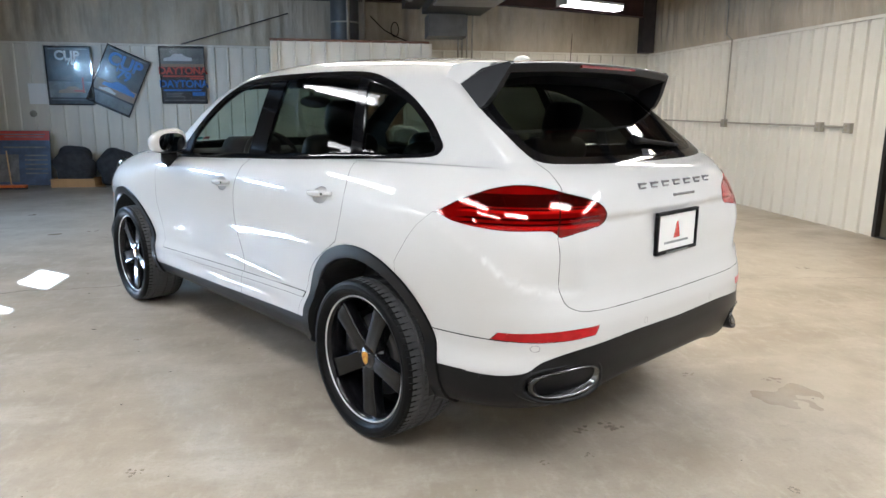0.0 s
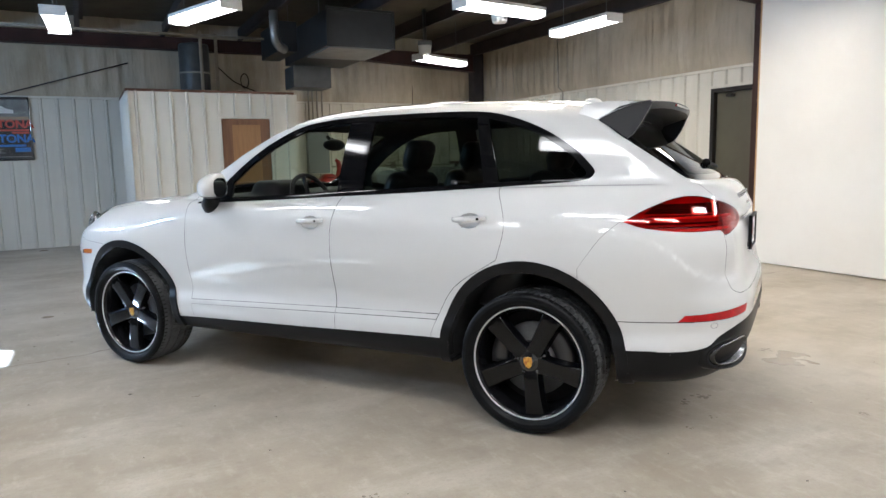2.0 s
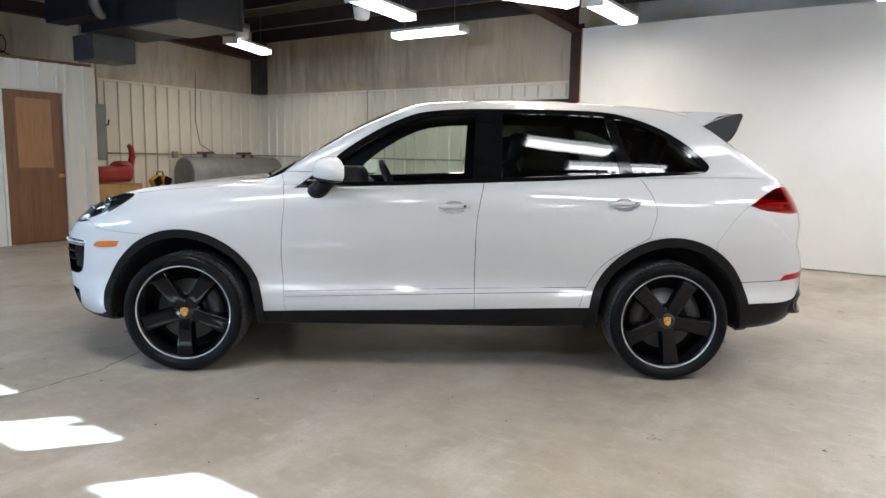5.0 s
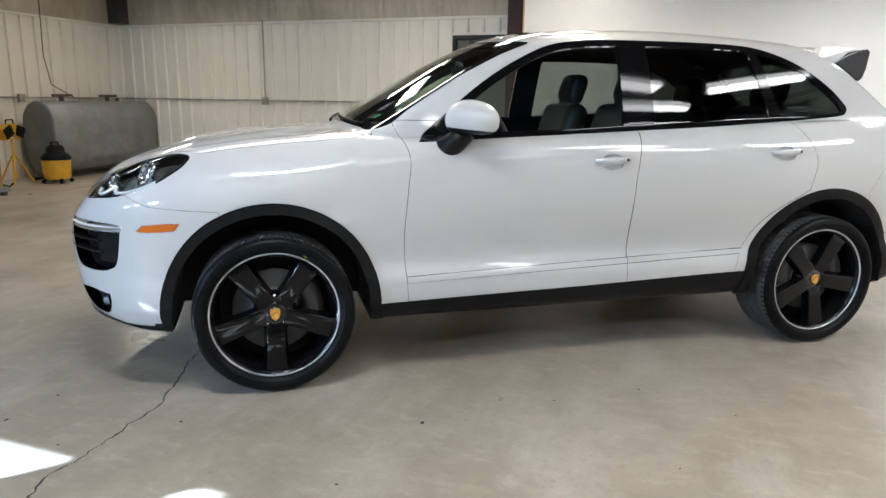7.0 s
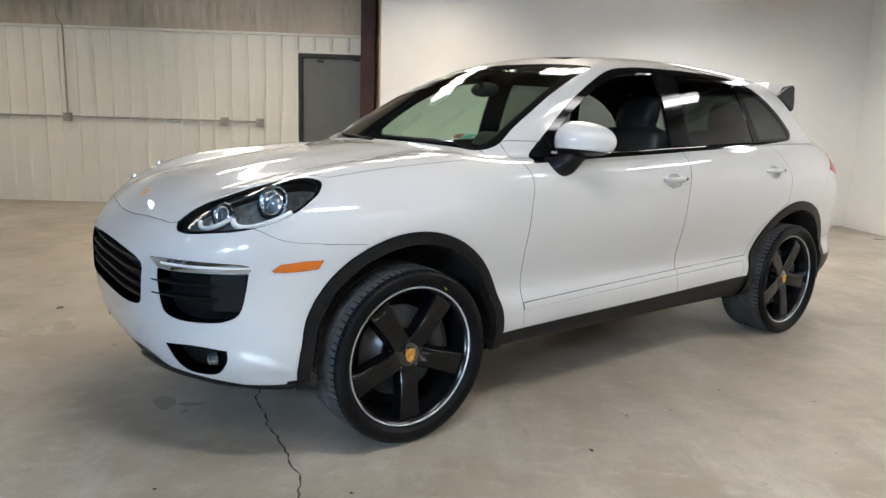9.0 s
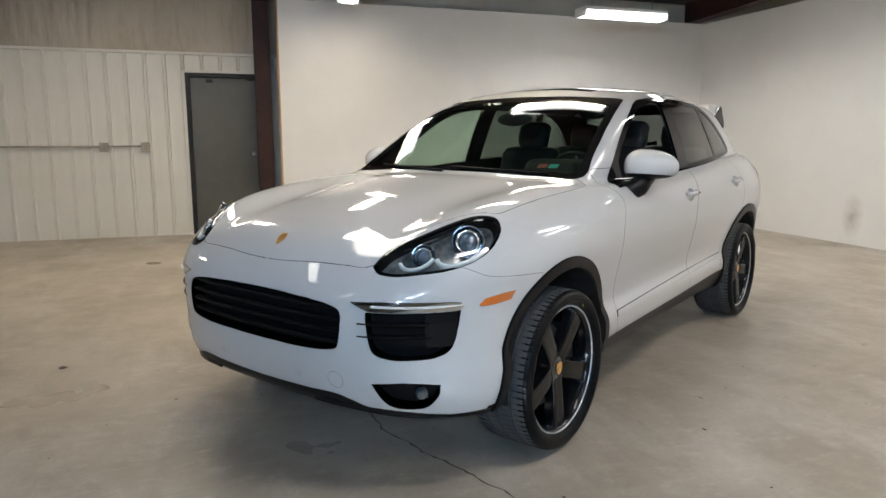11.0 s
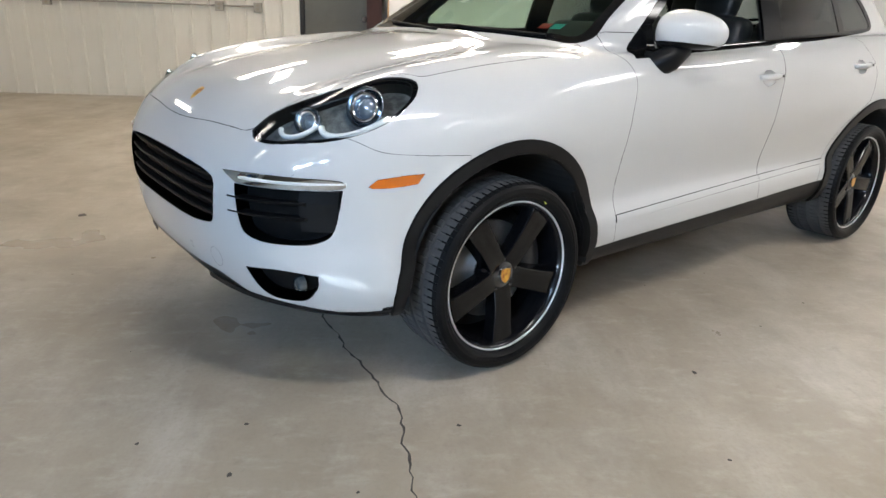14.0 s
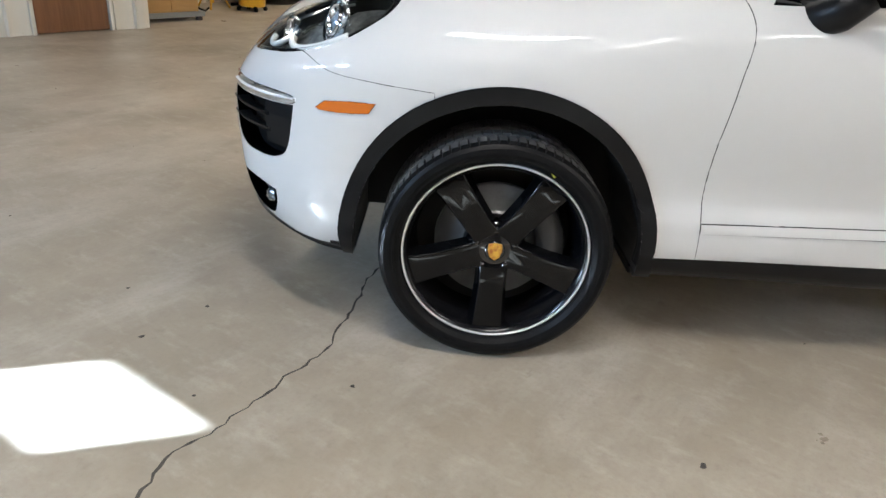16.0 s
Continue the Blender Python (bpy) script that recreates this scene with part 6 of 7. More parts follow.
for s in (1, -1):
    housing = part("exhaust_housing", oval_ring(s, ((0.12, 1.20, 0.0), (-0.016, 1.20, 0.0), (-0.030, 1.15, 0.008), (-0.028, 1.06, 0.010), (0.03, 1.04, 0.0), (0.15, 1.02, 0.0))), ARCHBLACK, rear_bumper, "black plastic exhaust housing", True)
    part("exhaust_tip", oval_ring(s, ((0.15, 0.96, 0), (-0.024, 1.0, 0), (-0.036, 0.98, 0), (-0.030, 0.90, 0), (0.14, 0.84, 0))), TIP, housing, "brushed steel oval exhaust tip", True)
    part("exhaust_bore", boxed((TIP_X + 0.05, s * TIP_Y - 0.125, TIP_Z - 0.05), (TIP_X + 0.16, s * TIP_Y + 0.125, TIP_Z + 0.05), 0.012), UNDER, housing)
# nose emblem
ex_, ez = 2.2, float(on_top(np.array(2.2), np.array(0.0)))
part("emblem", prism(bmesh.new(), [(0.024, -0.016), (0.026, 0.0), (0.024, 0.016), (0.0, 0.020), (-0.022, 0.010), (-0.029, 0.0), (-0.022, -0.010), (0.0, -0.020)], 0.005, lambda u, v, w: Vector((ex_ - u * 0.92, v, float(on_top(np.array(ex_ - u * 0.92), np.array(v))) - 0.002 + w))), GOLD, car, "gold and red shield emblem")

# cabin
def seat(y, x, name="seat", wide=0.26):
    sb = lambda p: smin(soft_box(p, (x + 0.20, y, 0.66), (0.27, wide, 0.11), 0.07), soft_box(p, (x - 0.10, y, 0.66), (0.09, wide, 0.12), 0.06), 0.08)
    def back(p):
        q = p - np.array((x - 0.10, y, 0.62))
        c, s_ = math.cos(radians(17)), math.sin(radians(17))
        qx, qz = q[..., 0] * c + q[..., 2] * s_, -q[..., 0] * s_ + q[..., 2] * c
        r = np.stack([qx, q[..., 1], qz], -1)
        b = soft_box(r, (0, 0, 0.33), (0.075, wide * 0.92, 0.36), 0.07)
        h = soft_box(r, (0.0, 0, 0.79), (0.055, 0.125, 0.095), 0.05)
        n = soft_box(r, (0.0, 0, 0.68), (0.012, 0.07, 0.07), 0.01)
        return smin(smin(b, h, 0.02), n, 0.01)
    st = blob(name, lambda p: smin(sb(p), back(p), 0.05), (x - 0.50, y - wide - 0.06, 0.48), (x + 0.52, y + wide + 0.06, 1.56), 0.03, LEATHER, car, "black leather seat with headrest")
    return st


for y in (0.38, -0.38):
    seat(y, -0.22)
seat(0.40, -1.12, "rear_seat", 0.27)
seat(-0.40, -1.12, "rear_seat", 0.27)
dash = lambda p: smin(soft_box(p, (0.72, 0, 0.98), (0.26, 0.76, 0.165), 0.09), soft_box(p, (0.53, 0.40, 1.15), (0.11, 0.18, 0.085), 0.06), 0.05)
blob("dashboard", lambda p: smax(dash(p), car_field(p) + 0.035, 0.02), (0.25, -0.86, 0.72), (1.09, 0.86, 1.28), 0.03, CABIN, car, "dark dashboard")
blob("console", lambda p: soft_box(p, (0.15, 0, 0.62), (0.5, 0.13, 0.19), 0.05), (-0.5, -0.25, 0.35), (0.8, 0.25, 0.9), 0.035, CABIN, car, "dark centre console")
sw = bmesh.new()
mt = Matrix.Translation((0.25, 0.40, 1.095)) @ Matrix.Rotation(radians(-66), 4, "Y")
tube(sw, [mt @ Vector((0.185 * math.cos(a), 0.185 * math.sin(a), 0)) for a in np.linspace(0, 2 * math.pi, 41)], 0.015, 10, False)
for a in (0, 180, 250, 290):
    tube(sw, [mt @ Vector((0.04 * math.cos(radians(a)), 0.04 * math.sin(radians(a)), -0.02)), mt @ Vector((0.18 * math.cos(radians(a)), 0.18 * math.sin(radians(a)), 0))], 0.014, 8)
bmesh.ops.create_uvsphere(sw, u_segments=16, v_segments=8, radius=1, matrix=mt @ Matrix.Translation((0, 0, -0.02)) @ Matrix.Diagonal((0.07, 0.07, 0.03, 1)))
part("steering_wheel", sw, LEATHER, car, "black steering wheel", True)
im = blob("inside_mirror", lambda p: (np.sqrt(((p[..., 0] - 0.36) / 0.024) ** 2 + (p[..., 1] / 0.125) ** 2 + ((p[..., 2] - 1.467) / 0.042) ** 2) - 1) * 0.024, (0.30, -0.16, 1.40), (0.42, 0.16, 1.53), 0.009, CABIN, car, "black inside mirror")
part("mirror_mount", tube(bmesh.new(), [(0.375, 0, 1.48), (0.42, 0, 1.53)], 0.012, 8), BLACKPLASTIC, im)
# stickers low in the windscreen
for i, (y, mat) in enumerate(((0.535, REDPLASTIC), (0.590, TEAL))):
    st = bmesh.new()
    q = []
    for yy, zz in ((y + 0.023, 1.203), (y - 0.023, 1.203), (y - 0.023, 1.222), (y + 0.023, 1.222)):
        q.append(st.verts.new((float(on_front(np.array(abs(yy)), np.array(zz))) - 0.008, yy, zz)))
    f = st.faces.new(q)
    got = bmesh.ops.extrude_face_region(st, geom=[f])
    bmesh.ops.translate(st, verts=[v for v in got["geom"] if isinstance(v, bmesh.types.BMVert)], vec=(-0.001, 0, -0.0005))
    part("windscreen_sticker", st, mat, car, "small coloured inspection sticker")


# ---- things in the hall ----
def text_mesh(body, size, mat, parent, m, label=""):
    c = bpy.data.curves.new("lettering", "FONT")
    c.body, c.size, c.align_x, c.align_y, c.extrude = body, size, "CENTER", "CENTER", 0.001
    c.offset = size * 0.035
    ob = bpy.data.objects.new("lettering", c)
    me = bpy.data.meshes.new_from_object(ob)
    bpy.data.objects.remove(ob)
    me.materials.append(mat)
    t = new("lettering", me)
    t.parent, t.matrix_basis = parent, m
    if label:
        t["label"] = label
    return t


def flat(bm, x0, z0, x1, z1, d):
    """A thin sheet that faces south, d in front of the wall side."""
    return box(bm, (x0, -d, z0), (x1, -d + 0.0015, z1))


PRINTDARK = mottle(material("dark_print", (0.030, 0.030, 0.033), 0.25), (0.075, 0.07, 0.065), 5, 0.7)
PRINTGREY = mottle(material("grey_print", (0.16, 0.16, 0.165), 0.25), (0.30, 0.30, 0.30), 5, 0.7)
PRINTWHITE = material("white_print", (0.72, 0.72, 0.72), 0.3)
PRINTRED = mottle(material("red_print", (0.55, 0.07, 0.045), 0.3), (0.40, 0.05, 0.04), 6, 0.5)
PRINTBLUE = mottle(material("blue_print", (0.03, 0.19, 0.62), 0.3), (0.02, 0.12, 0.45), 6, 0.5)
PRINTTAN = mottle(material("tan_print", (0.36, 0.25, 0.17), 0.3), (0.22, 0.17, 0.14), 6, 0.6)
PANE = glass("poster_glazing", (0.95, 0.96, 0.96), 0.35, 0.012)


def poster(w, h, label, at, tilt):
    e = tagged(new("framed_poster"), label, "poster", "racing posters")
    e.matrix_basis = pose(at[0], NORTH - 0.034, at[1], 0, tilt, 0)
    fr = bmesh.new()
    for lo, hi in (((-w / 2, -h / 2), (w / 2, -h / 2 + 0.018)), ((-w / 2, h / 2 - 0.018), (w / 2, h / 2)), ((-w / 2, -h / 2 + 0.018), (-w / 2 + 0.018, h / 2 - 0.018)), ((w / 2 - 0.018, -h / 2 + 0.018), (w / 2, h / 2 - 0.018))):
        box(fr, (lo[0], -0.022, lo[1]), (hi[0], 0.0, hi[1]), 0.003)
    part("poster_frame", fr, GLOSSBLACK, e, "thin black frame")
    part("sheet", flat(bmesh.new(), -w / 2 + 0.016, -h / 2 + 0.016, w / 2 - 0.016, h / 2 - 0.016, 0.008), PRINTDARK, e, "dark printed sheet")
    part("glazing", flat(bmesh.new(), -w / 2 + 0.016, -h / 2 + 0.016, w / 2 - 0.016, h / 2 - 0.016, 0.018), PANE, e, "clear glazing")
    return e


def printed(e, name, mat, *rects, d=0.0095):
    bm = bmesh.new()
    for r in rects:
        flat(bm, *r, d)
    return part(name, bm, mat, e)


def car_print(e, mat, x, z, w, d=0.0105):
    """A plain low car shape, as a print."""
    out = [(-0.5, 0.0), (-0.48, 0.10), (-0.25, 0.15), (-0.12, 0.25), (0.15, 0.25), (0.32, 0.15), (0.5, 0.11), (0.5, 0.0)]
    return part("car_print", prism(bmesh.new(), [(x + u * w, z + v * w) for u, v in out], 0.001, lambda u, v, q: Vector((u, -d + q, v))), mat, e)


UP = lambda x, z, d=0.0105: pose(x, -d, z, 90, 0, 0)
pa = poster(0.78, 1.03, "dark framed poster reading CUP '78 on ribbed metal", (-4.87, 1.94), 0)
text_mesh("CUP", 0.22, PRINTWHITE, pa, UP(-0.02, 0.345), "white lettering")
text_mesh("'78", 0.13, PRINTWHITE, pa, UP(0.02, 0.235), "white lettering")
printed(pa, "rule", PRINTGREY, (-0.33, 0.455, 0.33, 0.468), (-0.33, -0.425, 0.33, -0.41))
printed(pa, "road_print", PRINTGREY, (-0.36, -0.38, 0.36, -0.10))
car_print(pa, PRINTTAN, 0.02, -0.30, 0.46)
printed(pa, "accent", PRINTRED, (0.20, -0.30, 0.225, -0.03), (0.05, -0.275, 0.20, -0.25), d=0.012)
pb = poster(0.79, 1.08, "dark framed poster reading CUP '79 hung askew", (-4.05, 1.86), 24.5)
text_mesh("CUP", 0.31, PRINTBLUE, pb, UP(0.0, 0.33), "blue lettering")
text_mesh("'79", 0.24, PRINTBLUE, pb, UP(0.03, 0.12), "blue lettering")
printed(pb, "rule", PRINTGREY, (-0.33, 0.485, 0.33, 0.498))
printed(pb, "road_print", PRINTTAN, (-0.37, -0.28, 0.37, -0.08))
car_print(pb, PRINTBLUE, 0.05, -0.17, 0.58)
car_print(pb, PRINTWHITE, -0.12, -0.26, 0.30, 0.0125)
printed(pb, "caption_band", PRINTGREY, (-0.37, -0.50, 0.37, -0.31))
pc = poster(0.80, 1.02, "framed poster reading DAYTONA in red and blue", (-2.92, 1.98), -0.5)
printed(pc, "sky_print", PRINTGREY, (-0.38, 0.20, 0.38, 0.47))
car_print(pc, PRINTWHITE, -0.08, 0.25, 0.50)
printed(pc, "bar", PRINTTAN, (-0.38, 0.14, 0.38, 0.20))
text_mesh("DAYTONA", 0.175, PRINTRED, pc, UP(0.0, 0.075), "red lettering")
text_mesh("DAYTONA", 0.175, PRINTBLUE, pc, UP(0.0, -0.16), "blue lettering")
printed(pc, "red_bars", PRINTRED, (-0.36, -0.035, 0.36, -0.005), (0.12, -0.075, 0.36, -0.045))
printed(pc, "blue_bars", PRINTBLUE, (-0.36, -0.285, 0.30, -0.25), (0.14, -0.37, 0.36, -0.30))
printed(pc, "small_print", PRINTGREY, (-0.32, -0.33, -0.02, -0.315), (-0.32, -0.36, -0.05, -0.345), (-0.32, -0.39, 0.0, -0.375), (-0.36, -0.455, 0.36, -0.44))

notice = thing("wall_notice", "blank white sheet on the ribbed wall", "sign", (-5.42, NORTH - 0.032, 1.62))
part("sheet", boxed((-0.17, -0.006, -0.18), (0.17, 0.002, 0.18), 0.001), WHITEPL, notice)
outlet = thing("wall_outlet", "round grey outlet cover on the wall", "outlet", (-5.55, NORTH - 0.03, 1.27))
part("cover", lathe(bmesh.new(), [(0, -0.03), (0.05, -0.028), (0.06, -0.01), (0.06, 0.002)], 20), CONDUIT, outlet, "", True)

board = thing("banner_board", "red and blue printed board leaning on the wall", "board", (-5.72, 13.47, 0.0))
board.matrix_basis = pose(-5.70, 13.36, 0.012, -8, 0, 0)
part("panel", boxed((-0.45, -0.01, 0), (0.45, 0.012, 0.97), 0.003), PRINTBLUEGREY, board)
part("red_header", boxed((-0.45, -0.013, 0.80), (0.45, -0.0105, 0.965)), PRINTRED, board, "red header band")
part("text_bars", box(box(box(bmesh.new(), (-0.38, -0.0155, 0.895), (0.38, -0.0135, 0.915)), (-0.30, -0.0155, 0.85), (0.36, -0.0135, 0.868)), (-0.32, -0.0155, 0.66), (0.38, -0.0105, 0.69)), PRINTGREY, board, "grey bars of small print")
part("picture", boxed((-0.42, -0.013, 0.06), (-0.08, -0.0105, 0.55)), PRINTGREY, board)
for k in range(5):
    part("text_bar", boxed((0.02, -0.013, 0.20 + 0.08 * k), (0.40, -0.0105, 0.225 + 0.08 * k)), PRINTGREY, board)

broom = thing("push_broom", "orange push broom with a wooden stick", "broom", (-5.72, 12.86, 0))
part("head", boxed((-0.26, -0.05, 0.03), (0.26, 0.05, 0.075), 0.012), ORANGE, broom, "orange broom head")
part("bristles", boxed((-0.255, -0.045, 0.0), (0.255, 0.045, 0.032), 0.006), BAG, broom)
part("stick", tube(bmesh.new(), [(0.02, 0.0, 0.07), (-0.22, 0.48, 0.62)], 0.012, 8), RAWWOOD, broom, "wooden stick")

carton = thing("flat_carton", "low open brown cardboard carton", "box", (-4.80, 13.28, 0), 2)
cb = bmesh.new()
for lo, hi in (((-0.36, -0.2, 0), (0.36, 0.2, 0.006)), ((-0.36, -0.2, 0.006), (0.36, -0.194, 0.15)), ((-0.36, 0.194, 0.006), (0.36, 0.2, 0.15)), ((-0.36, -0.194, 0.006), (-0.354, 0.194, 0.15)), ((0.354, -0.194, 0.006), (0.36, 0.194, 0.15))):
    box(cb, lo, hi)
part("tray", cb, CARDBOARD, carton)
part("flap", boxed((0.36, -0.2, 0.07), (0.50, 0.19, 0.076)), CARDBOARD, carton).matrix_basis = pose(0.0, 0, 0.0, 0, 9, 0)


def sack(name, at, size, seed, label):
    def f(p):
        q = (p - np.array((0, 0, size[2] * 0.48))) / np.array(size)
        r = np.sqrt((np.abs(q[..., 0]) ** 2.4 + np.abs(q[..., 1]) ** 2.4) ** (2 / 2.4) + (np.abs(q[..., 2]) * 1.95) ** 2.6)
        lump = 0.07 * np.sin(p[..., 0] * 17 + seed) * np.sin(p[..., 2] * 14 + seed * 2) + 0.05 * np.sin(p[..., 1] * 23 + p[..., 2] * 19 + seed)
        return smax((r - 0.98 - lump) * min(size), 0.012 - p[..., 2], 0.02)
    e = thing(name, label, "bag", at)
    m = max(size) * 1.25
    blob("bag_body", f, (-size[0] * 1.3, -size[1] * 1.3, -0.03), (size[0] * 1.3, size[1] * 1.3, size[2] * 1.3), 0.028, BAG, e)
    return e


sack("stuffed_bag", (-4.80, 13.28, 0.0065), (0.34, 0.18, 0.72), 1.0, "full black cloth bag standing in the carton")
sack("stuffed_bag", (-4.10, 13.30, 0.0), (0.32, 0.25, 0.68), 2.6, "slumped black cloth bag against the wall")

# conduits and boxes on the walls
def pipe(name, pts, r, mat, label, category="conduit"):
    return tagged(finish(name, tube(bmesh.new(), pts, r, 10), mat, None, "", True), label, category)


pipe("conduit", [(EAST - 0.045, NORTH - 0.05, 1.245), (EAST - 0.045, 7.80, 1.245)], 0.013, CONDUIT, "thin grey conduit along the ribbed wall")
pipe("conduit", [(2.6, NORTH - 0.045, 1.245), (EAST - 0.07, NORTH - 0.045, 1.245)], 0.013, CONDUIT, "thin grey conduit along the ribbed wall")
pipe("conduit", [(EAST - 0.047, 10.62, 1.262), (EAST - 0.047, 10.62, 2.52), (EAST - 0.14, 10.64, 2.60), (EAST - 0.14, 10.66, 3.5)], 0.012, CONDUIT, "upright grey conduit on the ribbed wall")


def wall_box(at, turn, label):
    e = thing("junction_box", label, "electrical box", at, turn, "wall boxes")
    part("body", boxed((-0.055, -0.055, -0.062), (0.055, 0.0, 0.062), 0.006), CONDUIT, e)
    part("cover", boxed((-0.05, -0.061, -0.057), (0.05, -0.0555, 0.057), 0.003), CONDUIT, e)
    for z in (-0.024, 0.024):
        part("socket", boxed((-0.017, -0.064, z - 0.015), (0.017, -0.0612, z + 0.015), 0.002), RAWPIPE, e)
    return e


for y in (8.366, 7.851, 10.62):
    wall_box((EAST - 0.03, y, 1.235), -90, "grey metal outlet box on the conduit")
wall_box((3.93, NORTH - 0.03, 1.235), 0, "grey metal outlet box on the conduit")

# oil tank with its fittings
tank = thing("oil_tank", "grey oval steel oil tank on short legs", "tank", (4.93, 13.24, 0))
tb = bmesh.new()
sec = []
for k in range(40):
    a = 2 * math.pi * k / 40
    yy = 0.325 * math.cos(a)
    zz = 0.64 + 0.325 * math.sin(a) + (0.23 if math.sin(a) > 0 else -0.23)
    sec.append((yy, zz))
rg = []
for x, sc in ((-1.09, 0.86), (-1.085, 0.97), (-1.07, 1.0), (1.07, 1.0), (1.085, 0.97), (1.09, 0.86)):
    rg.append([tb.verts.new((x, yy * sc, 0.64 + (zz - 0.64) * (1 - (1 - sc) * 0.55))) for yy, zz in sec])
for p, q in zip(rg, rg[1:]):
    for k in range(40):
        tb.faces.new((p[k], p[(k + 1) % 40], q[(k + 1) % 40], q[k]))
tb.faces.new(rg[0])
tb.faces.new(rg[-1][::-1])
bmesh.ops.recalc_face_normals(tb, faces=tb.faces)
part("drum", tb, TANKGREY, tank, "grey oval drum", True)
for x in (-0.85, 0.85):
    for y in (-0.2, 0.2):
        part("leg", tube(bmesh.new(), [(x, y, 0), (x, y, 0.16)], 0.022, 10), DARKSTEEL, tank)
for x in (-0.62, 0.30):
    fx = part("filler_pipe", tube(bmesh.new(), [(x, 0, 1.18), (x, 0, 1.27)], 0.035, 12), DARKSTEEL, tank, "dark filler pipe")
    part("pipe_cap", tube(bmesh.new(), [(x - 0.16, 0, 1.28), (x + 0.22, 0.02, 1.285)], 0.022, 10), RUST, tank, "rusty cross pipe")
part("gauge", tube(bmesh.new(), [(0.52, 0, 1.18), (0.52, 0, 1.25)], 0.03, 12), RUST, tank)
pipe("hanging_cable", [(4.44, NORTH - 0.05, 3.4), (4.42, NORTH - 0.06, 2.6), (4.40, NORTH - 0.06, 1.9), (4.46, NORTH - 0.10, 1.45), (4.60, 13.3, 1.26)], 0.008, RUST, "brown cable that hangs down to the tank", "cable")

vac = thing("shop_vacuum", "yellow and black shop vacuum on the floor", "vacuum", (3.62, 12.70, 0), 20)
part("drum", lathe(bmesh.new(), [(0.0, 0.06), (0.17, 0.06), (0.185, 0.09), (0.195, 0.33), (0.20, 0.35), (0.0, 0.35)], 28, "z"), YELLOW, vac, "yellow drum", True)
part("lid", lathe(bmesh.new(), [(0.205, 0.345), (0.21, 0.375), (0.17, 0.43), (0.13, 0.455), (0.12, 0.53), (0.09, 0.56), (0.0, 0.565)], 28, "z"), BLACKPLASTIC, vac, "black motor lid", True)
part("carry_handle", tube(bmesh.new(), [(-0.10, 0, 0.53), (-0.09, 0, 0.60), (0.09, 0, 0.60), (0.10, 0, 0.53)], 0.014, 8), BLACKPLASTIC, vac, "", True)
for a in (45, 135, 225, 315):
    part("caster", lathe(bmesh.new(), [(0, -0.02), (0.03, -0.018), (0.03, 0.018), (0, 0.02)], 14, "y", (0.19 * math.cos(radians(a)), 0.19 * math.sin(radians(a)), 0.0305)), BLACKPLASTIC, vac)
    part("caster_arm", boxed((0.16 * math.cos(radians(a)) - 0.025, 0.16 * math.sin(radians(a)) - 0.025, 0.04), (0.16 * math.cos(radians(a)) + 0.025, 0.16 * math.sin(radians(a)) + 0.025, 0.075), 0.005), BLACKPLASTIC, vac)
part("hose", tube(bmesh.new(), [(0.2, 0.0, 0.2), (0.34, 0.05, 0.16), (0.45, 0.2, 0.06), (0.4, 0.4, 0.03), (0.2, 0.45, 0.03)], 0.022, 10), BLACKPLASTIC, vac, "black hose", True)

wl = thing("work_light", "yellow twin work light on a folded tripod", "work light", (3.22, 13.05, 0), 15)
for a in (90, 210, 330):
    part("leg", tube(bmesh.new(), [(0.02 * math.cos(radians(a)), 0.02 * math.sin(radians(a)), 0.42), (0.25 * math.cos(radians(a)), 0.25 * math.sin(radians(a)), 0.012)], 0.014, 8), YELLOW, wl, "yellow tripod leg")
part("mast", tube(bmesh.new(), [(0, 0, 0.08), (0, 0, 0.66)], 0.019, 10), YELLOW, wl, "yellow mast")
part("crossbar", tube(bmesh.new(), [(-0.17, 0, 0.66), (0.17, 0, 0.66)], 0.012, 8), YELLOW, wl)
for x, tilt in ((-0.12, -28), (0.12, 20)):
    m = pose(x, 0, 0.76, 0, tilt, 0)
    hb = boxed((-0.095, -0.05, -0.09), (0.095, 0.06, 0.09), 0.02)
    bmesh.ops.transform(hb, matrix=m, verts=hb.verts)
    h = part("lamp_head", hb, YELLOW, wl, "yellow lamp head")
    cg = box(boxed((-0.082, -0.066, -0.078), (0.082, -0.051, 0.078), 0.006), (-0.085, -0.085, -0.006), (0.085, -0.067, 0.006))
    box(box(cg, (-0.085, -0.085, 0.04), (0.085, -0.067, 0.05)), (-0.085, -0.085, -0.05), (0.085, -0.067, -0.04))
    bmesh.ops.transform(cg, matrix=m, verts=cg.verts)
    part("lamp_cage", cg, BLACKPLASTIC, h, "black lens guard")
part("grip", tube(bmesh.new(), [(-0.09, 0, 0.84), (-0.08, 0, 0.93), (0.06, 0, 0.93), (0.08, 0, 0.84)], 0.011, 8), BLACKPLASTIC, wl)

